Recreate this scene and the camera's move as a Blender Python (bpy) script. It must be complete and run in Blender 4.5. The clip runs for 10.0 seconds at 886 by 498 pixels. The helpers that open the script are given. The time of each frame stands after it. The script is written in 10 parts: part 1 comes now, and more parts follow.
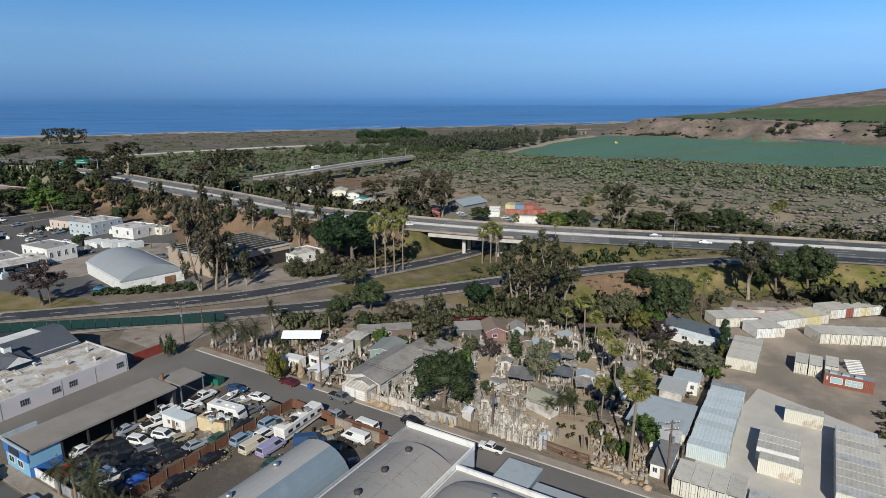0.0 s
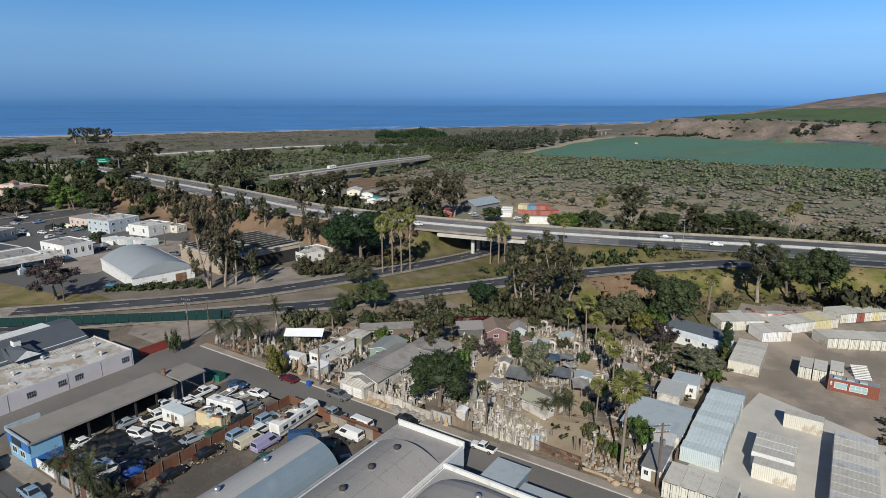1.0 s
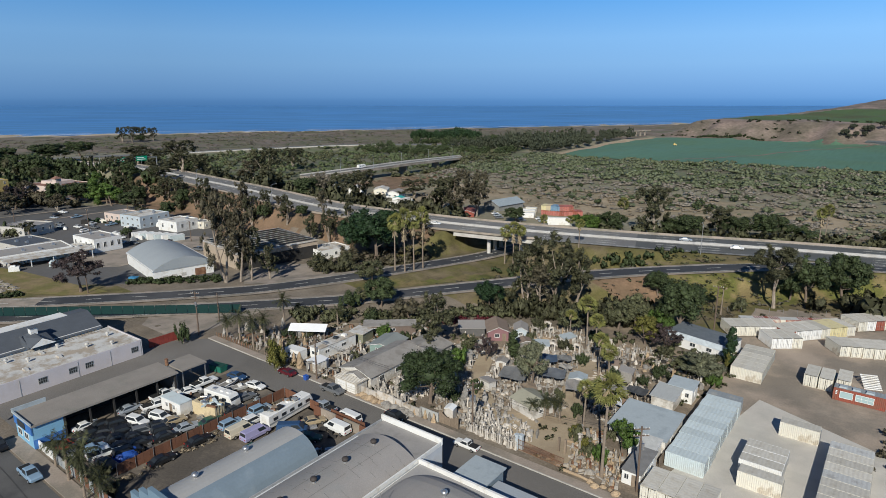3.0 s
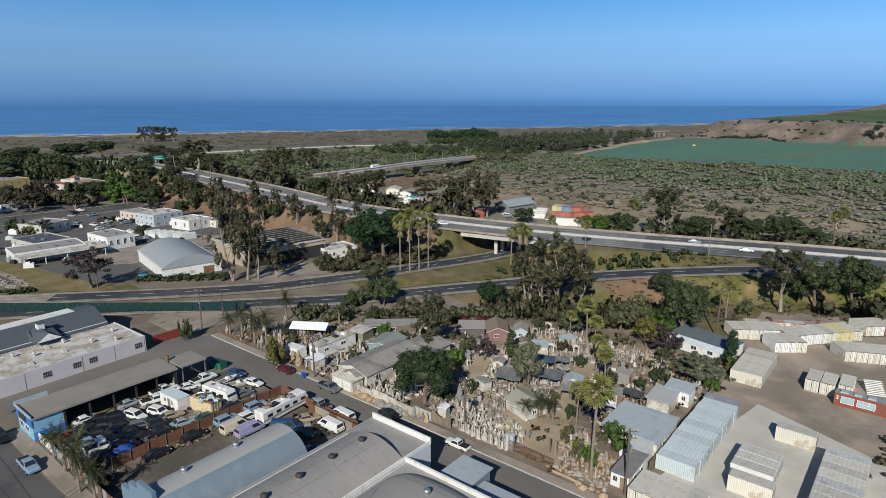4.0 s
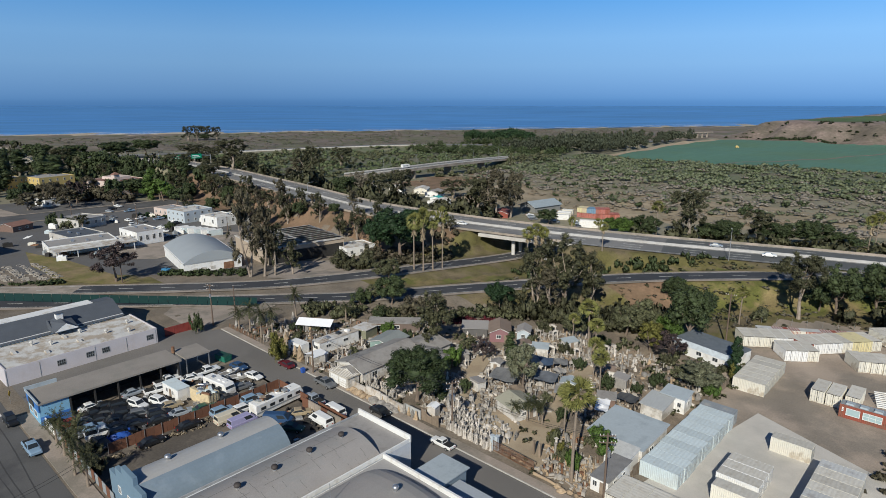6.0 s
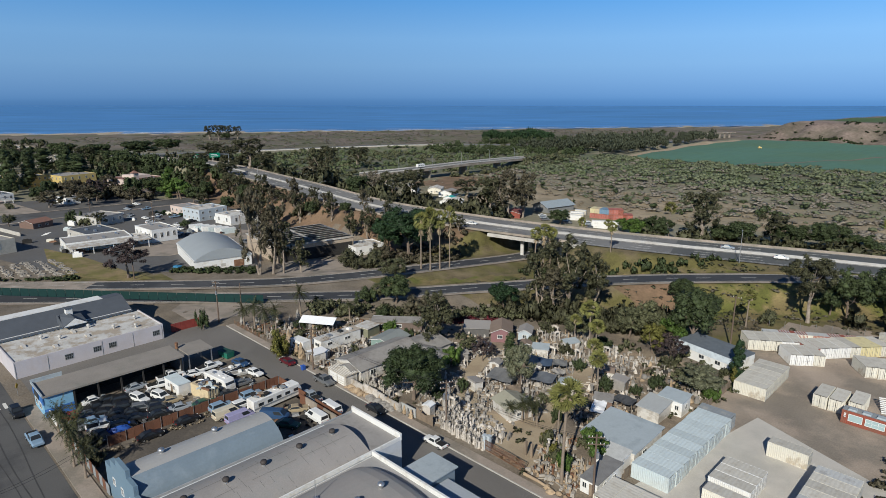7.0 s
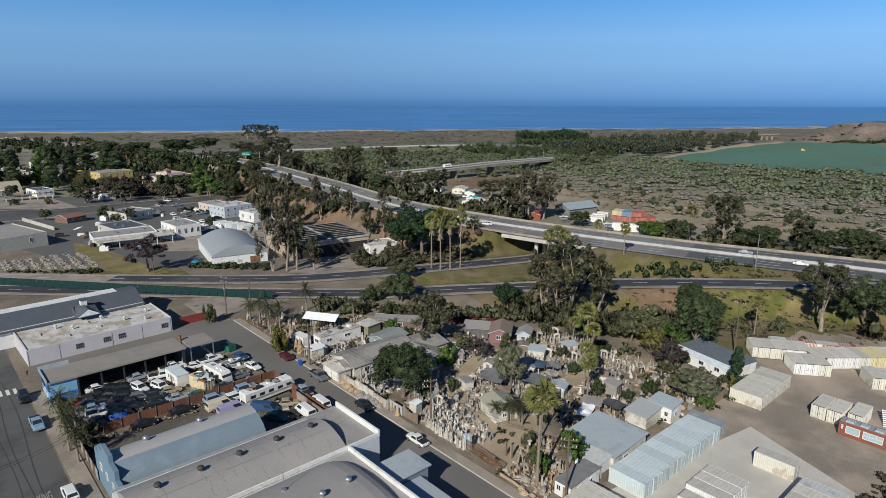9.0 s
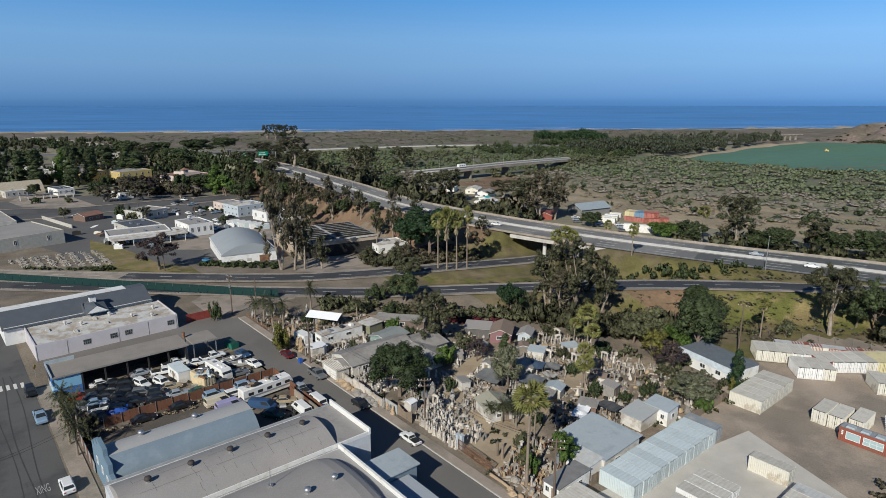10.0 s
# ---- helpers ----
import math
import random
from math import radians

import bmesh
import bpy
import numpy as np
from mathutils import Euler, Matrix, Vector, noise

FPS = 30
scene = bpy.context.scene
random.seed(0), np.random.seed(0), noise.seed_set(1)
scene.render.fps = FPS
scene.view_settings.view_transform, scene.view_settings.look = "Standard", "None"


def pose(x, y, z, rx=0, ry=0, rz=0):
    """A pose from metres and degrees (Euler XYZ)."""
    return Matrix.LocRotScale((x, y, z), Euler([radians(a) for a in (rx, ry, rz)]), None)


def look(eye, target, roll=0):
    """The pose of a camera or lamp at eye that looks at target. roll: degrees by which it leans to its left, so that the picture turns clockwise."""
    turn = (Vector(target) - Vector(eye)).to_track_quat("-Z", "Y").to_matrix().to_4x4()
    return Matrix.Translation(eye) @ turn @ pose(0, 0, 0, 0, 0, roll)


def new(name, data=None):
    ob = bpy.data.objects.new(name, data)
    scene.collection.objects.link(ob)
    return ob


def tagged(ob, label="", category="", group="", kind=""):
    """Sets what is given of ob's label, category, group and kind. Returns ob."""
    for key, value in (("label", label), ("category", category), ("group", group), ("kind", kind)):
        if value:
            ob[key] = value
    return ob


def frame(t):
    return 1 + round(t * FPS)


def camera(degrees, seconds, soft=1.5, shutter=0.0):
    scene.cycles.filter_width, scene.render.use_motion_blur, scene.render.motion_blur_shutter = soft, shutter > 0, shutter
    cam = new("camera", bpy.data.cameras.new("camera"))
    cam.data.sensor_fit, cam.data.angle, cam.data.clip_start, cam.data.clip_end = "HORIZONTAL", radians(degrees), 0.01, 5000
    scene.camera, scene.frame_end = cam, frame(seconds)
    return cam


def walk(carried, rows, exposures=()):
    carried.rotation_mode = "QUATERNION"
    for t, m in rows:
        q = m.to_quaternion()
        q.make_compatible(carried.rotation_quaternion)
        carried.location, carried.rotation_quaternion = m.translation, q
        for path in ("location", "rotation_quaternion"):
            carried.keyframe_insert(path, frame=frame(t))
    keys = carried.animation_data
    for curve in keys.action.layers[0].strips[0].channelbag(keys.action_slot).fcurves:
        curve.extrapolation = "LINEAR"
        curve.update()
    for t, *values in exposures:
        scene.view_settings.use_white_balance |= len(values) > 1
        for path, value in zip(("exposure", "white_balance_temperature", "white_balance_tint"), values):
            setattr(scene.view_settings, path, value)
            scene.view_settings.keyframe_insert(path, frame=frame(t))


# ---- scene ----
cam = camera(71.8, 10.0, soft=0.7)
PATH = [
    (0, (-7.851, -4.452, 58.244), (-8.868, -2.800, 57.757), 0),
    (0.5, (-5.825, -3.453, 58.242), (-6.870, -1.819, 57.756), -0),
    (1, (-3.851, -2.470, 58.242), (-4.923, -0.854, 57.756), 0),
    (1.5, (-1.926, -1.429, 58.210), (-3.025, 0.170, 57.724), -0),
    (2, (0.018, -0.306, 58.169), (-1.106, 1.275, 57.683), -0),
    (2.5, (1.907, 0.761, 58.140), (0.757, 2.324, 57.654), -0),
    (4, (7.433, 4.333, 58.144), (6.212, 5.841, 57.659), -0),
    (4.5, (9.235, 5.619, 58.145), (7.989, 7.107, 57.661), -0),
    (5, (10.972, 6.880, 58.175), (9.701, 8.345, 57.691), -0),
    (5.5, (12.759, 8.237, 58.204), (11.464, 9.682, 57.720), -0),
    (7, (17.875, 12.404, 58.245), (16.510, 13.782, 57.760), 0),
    (7.5, (19.595, 13.857, 58.271), (18.208, 15.215, 57.787), -0),
    (8, (21.295, 15.315, 58.260), (19.889, 16.653, 57.776), 0),
    (8.5, (22.895, 16.846, 58.282), (21.470, 18.162, 57.797), 0),
    (9, (24.493, 18.330, 58.323), (23.045, 19.623, 57.838), 0.1),
    (9.5, (26.049, 19.885, 58.346), (24.580, 21.152, 57.862), 0.1),
    (10, (27.598, 21.477, 58.383), (26.109, 22.722, 57.898), 0),
]
walk(cam, [(t, look(eye, target, roll)) for t, eye, target, roll in PATH])

# ---- world, sun, exposure ----
SUN_FROM = Vector((0.42, -0.91, 0.0)).normalized()
SUN_ELEV = radians(32)
world = bpy.data.worlds.new("world")
scene.world = world
world.use_nodes = True
wn = world.node_tree.nodes
bg = wn["Background"]
sky = wn.new("ShaderNodeTexSky")
sky.sky_type = "NISHITA"
sky.sun_disc = False
sky.sun_elevation = SUN_ELEV
sky.sun_rotation = math.atan2(SUN_FROM.x, SUN_FROM.y)
sky.altitude = 60
sky.air_density = 1.0
sky.dust_density = 0.1
sky.ozone_density = 3.0
wl = world.node_tree.links
# clear sky above, a pale band and dull blue marine haze low over the sea
wtc = wn.new("ShaderNodeTexCoord")
wsep = wn.new("ShaderNodeSeparateXYZ")
wl.new(wtc.outputs["Generated"], wsep.inputs[0])
wr = wn.new("ShaderNodeValToRGB")
wr.color_ramp.interpolation = "LINEAR"
wel = wr.color_ramp.elements
wel[0].position, wel[0].color = 0.0, (0.05, 0.16, 0.39, 1)
wel[1].position, wel[1].color = 0.33, (0.04, 0.18, 0.48, 1)
for at, col in ((0.0225, (0.092, 0.236, 0.50)), (0.0262, (0.112, 0.27, 0.548)), (0.034, (0.134, 0.30, 0.585)), (0.052, (0.168, 0.35, 0.64)), (0.076, (0.20, 0.405, 0.70)), (0.115, (0.20, 0.43, 0.76)), (0.19, (0.085, 0.325, 0.74))):
    e = wel.new(at)
    e.color = (*col, 1)
wlow = wn.new("ShaderNodeMath")
wlow.operation = "ADD"
wlow.inputs[1].default_value = 0.03
wl.new(wsep.outputs[2], wlow.inputs[0])
wl.new(wlow.outputs[0], wr.inputs[0])
wgain = wn.new("ShaderNodeVectorMath")
wgain.operation = "SCALE"
wgain.inputs["Scale"].default_value = 10.5
wl.new(wr.outputs[0], wgain.inputs[0])
# the sky pales slowly from one side of the bay to the other
wside = wn.new("ShaderNodeVectorMath")
wside.operation = "DOT_PRODUCT"
wside.inputs[1].default_value = (0.91, 0.42, 0.0)
wl.new(wtc.outputs["Generated"], wside.inputs[0])
wpale = wn.new("ShaderNodeMapRange")
wpale.inputs["From Min"].default_value, wpale.inputs["From Max"].default_value = -0.6, 0.6
wpale.inputs["To Min"].default_value, wpale.inputs["To Max"].default_value = 9.0, 14.2
wl.new(wside.outputs["Value"], wpale.inputs[0])
wl.new(wpale.outputs[0], wgain.inputs["Scale"])
wfade = wn.new("ShaderNodeMapRange")
wfade.inputs["From Min"].default_value, wfade.inputs["From Max"].default_value = 0.16, 0.42
wl.new(wsep.outputs[2], wfade.inputs[0])
wm = wn.new("ShaderNodeMix")
wm.data_type = "RGBA"
wl.new(wfade.outputs[0], wm.inputs[0])
wl.new(wgain.outputs[0], wm.inputs[6])
tint = wn.new("ShaderNodeMix")
tint.data_type, tint.blend_type = "RGBA", "MULTIPLY"
tint.inputs[0].default_value = 1.0
tint.inputs[7].default_value = (0.31, 0.41, 0.55, 1)
wl.new(sky.outputs[0], tint.inputs[6])
wl.new(tint.outputs[2], wm.inputs[7])
wl.new(wm.outputs[2], bg.inputs[0])
bg.inputs[1].default_value = 0.10
sun_data = bpy.data.lights.new("sun", "SUN")
sun_data.energy = 4.8
sun_data.angle = radians(0.55)
sun_data.color = (0.97, 0.945, 0.86)
sun = new("sun", sun_data)
sun_dir = Vector((SUN_FROM.x * math.cos(SUN_ELEV), SUN_FROM.y * math.cos(SUN_ELEV), math.sin(SUN_ELEV)))
sun.matrix_world = look(sun_dir * 200, (0, 0, 0))
scene.view_settings.exposure = 0.0

# ---- materials ----
def mat(name, col, rough=0.8, metal=0.0, dark=0.75, light=1.15, scale=1.0, fine=12.0, bump=0.2, stain=None, stain_amt=0.35,
        stain_scale=0.25, rand=0.0, island=0.0, spec=0.35, stretch=(1, 1, 1), sub=0.0):
    """A surface with variation at two scales; stain: a second colour in soft patches; rand: change from object to object; island: from piece to piece."""
    m = bpy.data.materials.new(name)
    m.use_nodes = True
    nt = m.node_tree
    N, L = nt.nodes, nt.links
    b = N["Principled BSDF"]
    b.inputs["Roughness"].default_value = rough
    b.inputs["Metallic"].default_value = metal
    b.inputs["Specular IOR Level"].default_value = spec
    co = N.new("ShaderNodeTexCoord")
    mp = N.new("ShaderNodeMapping")
    mp.inputs["Scale"].default_value = stretch
    L.new(co.outputs["Object"], mp.inputs[0])
    n1 = N.new("ShaderNodeTexNoise")
    n1.inputs["Scale"].default_value = scale
    n1.inputs["Detail"].default_value = 5
    n2 = N.new("ShaderNodeTexNoise")
    n2.inputs["Scale"].default_value = fine
    n2.inputs["Detail"].default_value = 3
    for n in (n1, n2):
        L.new(mp.outputs[0], n.inputs["Vector"])
    add = N.new("ShaderNodeMath")
    add.operation = "ADD"
    L.new(n1.outputs[0], add.inputs[0])
    L.new(n2.outputs[0], add.inputs[1])
    r = N.new("ShaderNodeMapRange")
    r.inputs["From Min"].default_value, r.inputs["From Max"].default_value = 0.65, 1.35
    r.inputs["To Min"].default_value, r.inputs["To Max"].default_value = dark, light
    L.new(add.outputs[0], r.inputs[0])
    base = N.new("ShaderNodeRGB")
    base.outputs[0].default_value = (*col, 1)
    last = base.outputs[0]
    if stain:
        n3 = N.new("ShaderNodeTexNoise")
        n3.inputs["Scale"].default_value = stain_scale
        n3.inputs["Detail"].default_value = 6
        n3.inputs["Roughness"].default_value = 0.65
        L.new(co.outputs["Object"], n3.inputs["Vector"])
        r3 = N.new("ShaderNodeMapRange")
        r3.inputs["From Min"].default_value = 0.62 - stain_amt * 0.4
        r3.inputs["From Max"].default_value = 0.74 - stain_amt * 0.4
        L.new(n3.outputs[0], r3.inputs[0])
        mx = N.new("ShaderNodeMix")
        mx.data_type = "RGBA"
        L.new(r3.outputs[0], mx.inputs[0])
        L.new(last, mx.inputs[6])
        mx.inputs[7].default_value = (*stain, 1)
        last = mx.outputs[2]
    k = r.outputs[0]
    for amount, kind in ((rand, 0), (island, 1)):
        if amount:
            src = N.new("ShaderNodeObjectInfo").outputs["Random"] if kind == 0 else N.new("ShaderNodeNewGeometry").outputs["Random Per Island"]
            q = N.new("ShaderNodeMapRange")
            q.inputs["To Min"].default_value, q.inputs["To Max"].default_value = 1 - amount, 1 + amount
            L.new(src, q.inputs[0])
            mu = N.new("ShaderNodeMath")
            mu.operation = "MULTIPLY"
            L.new(k, mu.inputs[0])
            L.new(q.outputs[0], mu.inputs[1])
            k = mu.outputs[0]
    vm = N.new("ShaderNodeVectorMath")
    vm.operation = "SCALE"
    L.new(last, vm.inputs[0])
    L.new(k, vm.inputs["Scale"])
    L.new(vm.outputs[0], b.inputs["Base Color"])
    if bump:
        bp = N.new("ShaderNodeBump")
        bp.inputs["Strength"].default_value = bump
        bp.inputs["Distance"].default_value = 0.05
        L.new(n2.outputs[0], bp.inputs["Height"])
        L.new(bp.outputs[0], b.inputs["Normal"])
    return m


ASPHALT = mat("asphalt", (0.182, 0.168, 0.153), 0.9, dark=0.7, light=1.28, scale=0.12, fine=5, stain=(0.15, 0.14, 0.127), stain_amt=0.5, stain_scale=0.06)
ASPHALT_NEW = mat("asphalt_new", (0.045, 0.047, 0.052), 0.85, dark=0.85, light=1.15, scale=0.2, fine=8, stain=(0.07, 0.07, 0.072), stain_amt=0.3, stain_scale=0.05)
CONCRETE = mat("concrete", (0.50, 0.475, 0.43), 0.85, dark=0.74, light=1.18, scale=0.3, fine=5, stain=(0.42, 0.39, 0.35), stain_amt=0.35)
CONCRETE_OLD = mat("concrete_old", (0.34, 0.285, 0.235), 0.9, dark=0.8, light=1.1, scale=0.25, fine=4, stain=(0.24, 0.21, 0.17), stain_amt=0.4, stain_scale=0.12)
DIRT = mat("dirt", (0.185, 0.155, 0.12), 0.95, dark=0.55, light=1.4, scale=0.15, fine=2.5, bump=0.4, stain=(0.19, 0.155, 0.115), stain_amt=0.45, stain_scale=0.09)
DIRT_DARK = mat("dirt_dark", (0.105, 0.09, 0.074), 0.95, dark=0.75, light=1.2, scale=0.15, fine=2.5, bump=0.4, stain=(0.19, 0.16, 0.125), stain_amt=0.35, stain_scale=0.07)
SANDY = mat("sandy_path", (0.40, 0.32, 0.22), 0.95, dark=0.85, light=1.12, scale=0.3, fine=4, bump=0.3, stain=(0.32, 0.25, 0.17), stain_amt=0.4, stain_scale=0.15)
GRASS = mat("grass", (0.115, 0.118, 0.03), 0.95, dark=0.55, light=1.4, scale=0.25, fine=3, bump=0.6, stain=(0.20, 0.155, 0.07), stain_amt=0.45, stain_scale=0.09)
GRASS_DRY = mat("grass_dry", (0.165, 0.13, 0.075), 0.95, dark=0.5, light=1.4, scale=0.2, fine=3, bump=0.5, stain=(0.13, 0.115, 0.04), stain_amt=0.5, stain_scale=0.06)
VALLEY = mat("valley_floor", (0.205, 0.19, 0.122), 0.95, dark=0.75, light=1.2, scale=0.03, fine=0.4, bump=0.5, stain=(0.235, 0.212, 0.145), stain_amt=0.5, stain_scale=0.012)
BARE = mat("bare_slope", (0.225, 0.145, 0.09), 0.95, dark=0.7, light=1.2, scale=0.15, fine=1.5, bump=0.6, stain=(0.17, 0.115, 0.07), stain_amt=0.4, stain_scale=0.1)
CLIFF = mat("bluff", (0.25, 0.19, 0.158), 0.95, dark=0.6, light=1.3, scale=0.03, fine=0.2, bump=0.8, stain=(0.15, 0.125, 0.095), stain_amt=0.45, stain_scale=0.012)
HILLGREEN = mat("hill_crop", (0.07, 0.115, 0.04), 0.95, dark=0.8, light=1.2, scale=0.01, fine=0.2, stain=(0.075, 0.085, 0.035), stain_amt=0.3, stain_scale=0.006)
BEACH = mat("beach_sand", (0.42, 0.35, 0.26), 0.95, dark=0.85, light=1.1, scale=0.05, fine=0.5, stain=(0.33, 0.28, 0.21), stain_amt=0.35, stain_scale=0.02)
WHITE = mat("white_paint", (0.74, 0.73, 0.70), 0.6, dark=0.9, light=1.05, scale=0.4, fine=6, bump=0.05, stain=(0.62, 0.59, 0.53), stain_amt=0.25, stain_scale=0.5)
WHITE_ROOF = mat("white_roof", (0.58, 0.565, 0.53), 0.8, dark=0.85, light=1.08, scale=0.5, fine=5, bump=0.2, stain=(0.40, 0.34, 0.27), stain_amt=0.42, stain_scale=0.3)
LILAC = mat("pale_lilac_plaster", (0.53, 0.495, 0.505), 0.8, dark=0.92, light=1.05, scale=0.4, fine=4, bump=0.1, stain=(0.5, 0.46, 0.46), stain_amt=0.2)
ROOF_GREY = mat("grey_roof", (0.315, 0.292, 0.272), 0.85, dark=0.86, light=1.1, scale=0.3, fine=6, bump=0.12, stain=(0.275, 0.265, 0.25), stain_amt=0.35, stain_scale=0.15)
ROOF_TAN = mat("tan_gravel_roof", (0.265, 0.238, 0.208), 0.95, dark=0.85, light=1.12, scale=0.3, fine=6, bump=0.2, stain=(0.23, 0.215, 0.185), stain_amt=0.35, stain_scale=0.12)
ROOF_SLATE = mat("dark_slate_roof", (0.085, 0.095, 0.11), 0.75, dark=0.85, light=1.12, scale=0.5, fine=6, bump=0.15)
ROOF_BLUE = mat("pale_blue_roof", (0.37, 0.415, 0.435), 0.6, dark=0.92, light=1.06, scale=0.3, fine=3, bump=0.08, stain=(0.31, 0.35, 0.37), stain_amt=0.3)
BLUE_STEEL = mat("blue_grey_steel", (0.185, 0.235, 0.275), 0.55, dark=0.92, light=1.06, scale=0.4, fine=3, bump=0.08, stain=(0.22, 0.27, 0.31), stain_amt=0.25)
BLUE_WALL = mat("blue_plaster", (0.20, 0.40, 0.55), 0.75, dark=0.9, light=1.06, scale=0.4, fine=4, bump=0.1)
BLUE_DEEP = mat("deep_blue_paint", (0.05, 0.16, 0.42), 0.6, dark=0.85, light=1.1, scale=0.6, fine=4, bump=0.05)
CREAM = mat("cream_steel", (0.67, 0.635, 0.54), 0.6, dark=0.9, light=1.05, scale=0.5, fine=3, bump=0.08, stain=(0.46, 0.40, 0.31), stain_amt=0.28, stain_scale=0.5, rand=0.06)
CREAM_TOP = mat("cream_steel_top", (0.55, 0.52, 0.455), 0.65, dark=0.88, light=1.06, scale=0.4, fine=3, bump=0.08, stain=(0.46, 0.42, 0.35), stain_amt=0.35, stain_scale=0.3, rand=0.12)
PALEBLUE_C = mat("pale_blue_steel", (0.53, 0.595, 0.60), 0.55, dark=0.92, light=1.05, scale=0.5, fine=3, bump=0.08, stain=(0.47, 0.51, 0.50), stain_amt=0.3, stain_scale=0.3, rand=0.12)
TAN_C = mat("tan_steel", (0.60, 0.49, 0.31), 0.6, dark=0.9, light=1.05, scale=0.5, fine=3, bump=0.08, stain=(0.45, 0.36, 0.24), stain_amt=0.25, stain_scale=0.5, rand=0.05)
YELLOW_C = mat("pale_yellow_steel", (0.66, 0.58, 0.33), 0.6, dark=0.9, light=1.05, scale=0.5, fine=3, bump=0.08, stain=(0.5, 0.42, 0.27), stain_amt=0.25, stain_scale=0.5)
RED_C = mat("rust_red_steel", (0.30, 0.085, 0.055), 0.65, dark=0.85, light=1.1, scale=0.5, fine=3, bump=0.1, stain=(0.22, 0.09, 0.06), stain_amt=0.35, stain_scale=0.5)
GREY_C = mat("grey_steel", (0.27, 0.29, 0.30), 0.6, dark=0.88, light=1.08, scale=0.5, fine=3, bump=0.1, stain=(0.35, 0.34, 0.31), stain_amt=0.3, stain_scale=0.5)
RUST = mat("rusty_metal", (0.17, 0.085, 0.05), 0.85, dark=0.7, light=1.25, scale=0.8, fine=6, bump=0.2, stain=(0.25, 0.14, 0.08), stain_amt=0.4, stain_scale=0.6)
FENCE_BROWN = mat("brown_fence", (0.165, 0.075, 0.045), 0.85, dark=0.8, light=1.15, scale=0.6, fine=6, bump=0.15, rand=0.12)
WOOD = mat("weathered_wood", (0.24, 0.185, 0.135), 0.9, dark=0.7, light=1.2, scale=1.0, fine=8, bump=0.2, stretch=(1, 1, 0.2), rand=0.15)
POLE_WOOD = mat("pole_wood", (0.14, 0.10, 0.075), 0.9, dark=0.8, light=1.15, scale=1.0, fine=8, bump=0.2, stretch=(1, 1, 0.1))
# near-black, for dark junk and for shade painted into open bays
DARK = mat("shade_and_dark_junk", (0.03, 0.028, 0.026), 0.9, dark=0.7, light=1.3, scale=0.8, fine=5, bump=0.1)
RUBBER = mat("rubber", (0.02, 0.02, 0.02), 0.85, dark=0.9, light=1.1)
GLASS = mat("dark_glass", (0.025, 0.03, 0.035), 0.3, dark=0.95, light=1.05, bump=0.0, spec=0.6)
STEEL = mat("galvanised_steel", (0.5, 0.5, 0.5), 0.4, metal=0.8, dark=0.9, light=1.1, bump=0.05)
PAINT_LINE = mat("road_paint", (0.7, 0.68, 0.62), 0.7, dark=0.85, light=1.05, scale=2, fine=9)
GREEN_SCREEN = mat("green_fence_screen", (0.005, 0.032, 0.03), 0.9, dark=0.85, light=1.12, scale=0.5, fine=4)
SIGN_GREEN = mat("sign_green", (0.0, 0.22, 0.12), 0.5, dark=0.95, light=1.05, bump=0.0)
TEAL = mat("teal_paint", (0.05, 0.38, 0.36), 0.6, dark=0.9, light=1.08)
STONE = mat("pale_stone", (0.37, 0.335, 0.29), 0.9, dark=0.75, light=1.15, scale=1.2, fine=7, bump=0.4, stain=(0.36, 0.31, 0.25), stain_amt=0.3, stain_scale=0.9, rand=0.22)
STONE_WHITE = mat("white_stone", (0.54, 0.495, 0.44), 0.85, dark=0.8, light=1.1, scale=1.2, fine=7, bump=0.3, stain=(0.40, 0.33, 0.25), stain_amt=0.3, stain_scale=0.9, rand=0.3)
STONE_TAN = mat("tan_rock", (0.40, 0.295, 0.19), 0.9, dark=0.75, light=1.15, scale=1.0, fine=6, bump=0.4, stain=(0.33, 0.24, 0.16), stain_amt=0.3, rand=0.2)
STONE_GREY = mat("grey_stone", (0.28, 0.26, 0.235), 0.9, dark=0.7, light=1.2, scale=1.2, fine=7, bump=0.4, rand=0.25)
PINK = mat("dusty_pink_siding", (0.24, 0.125, 0.13), 0.8, dark=0.9, light=1.08, scale=0.6, fine=5, bump=0.1)
PINK_PALE = mat("pale_pink_plaster", (0.58, 0.47, 0.41), 0.8, dark=0.9, light=1.06, scale=0.3, fine=3, bump=0.1)
YELLOW_W = mat("yellow_plaster", (0.52, 0.39, 0.15), 0.8, dark=0.9, light=1.06, scale=0.3, fine=3, bump=0.1)
TILE_RED = mat("terracotta_roof", (0.23, 0.125, 0.095), 0.85, dark=0.8, light=1.12, scale=0.6, fine=4, bump=0.3)
ROOF_SHINGLE = mat("brown_shingle_roof", (0.24, 0.18, 0.14), 0.9, dark=0.85, light=1.1, scale=0.5, fine=5, bump=0.2)
ROOF_WORN = mat("worn_grey_shingle_roof", (0.29, 0.272, 0.25), 0.9, dark=0.85, light=1.1, scale=0.6, fine=5, bump=0.25, stain=(0.24, 0.22, 0.2), stain_amt=0.4, stain_scale=0.4)
CANVAS = mat("white_canvas", (0.78, 0.78, 0.78), 0.8, dark=0.93, light=1.04, bump=0.05)
BLUE_TARP = mat("blue_tarp", (0.03, 0.10, 0.40), 0.5, dark=0.8, light=1.2, scale=1.5, fine=6, bump=0.5)
BARK = mat("bark", (0.17, 0.13, 0.10), 0.95, dark=0.7, light=1.25, scale=1.0, fine=6, bump=0.5, stretch=(1, 1, 0.3))
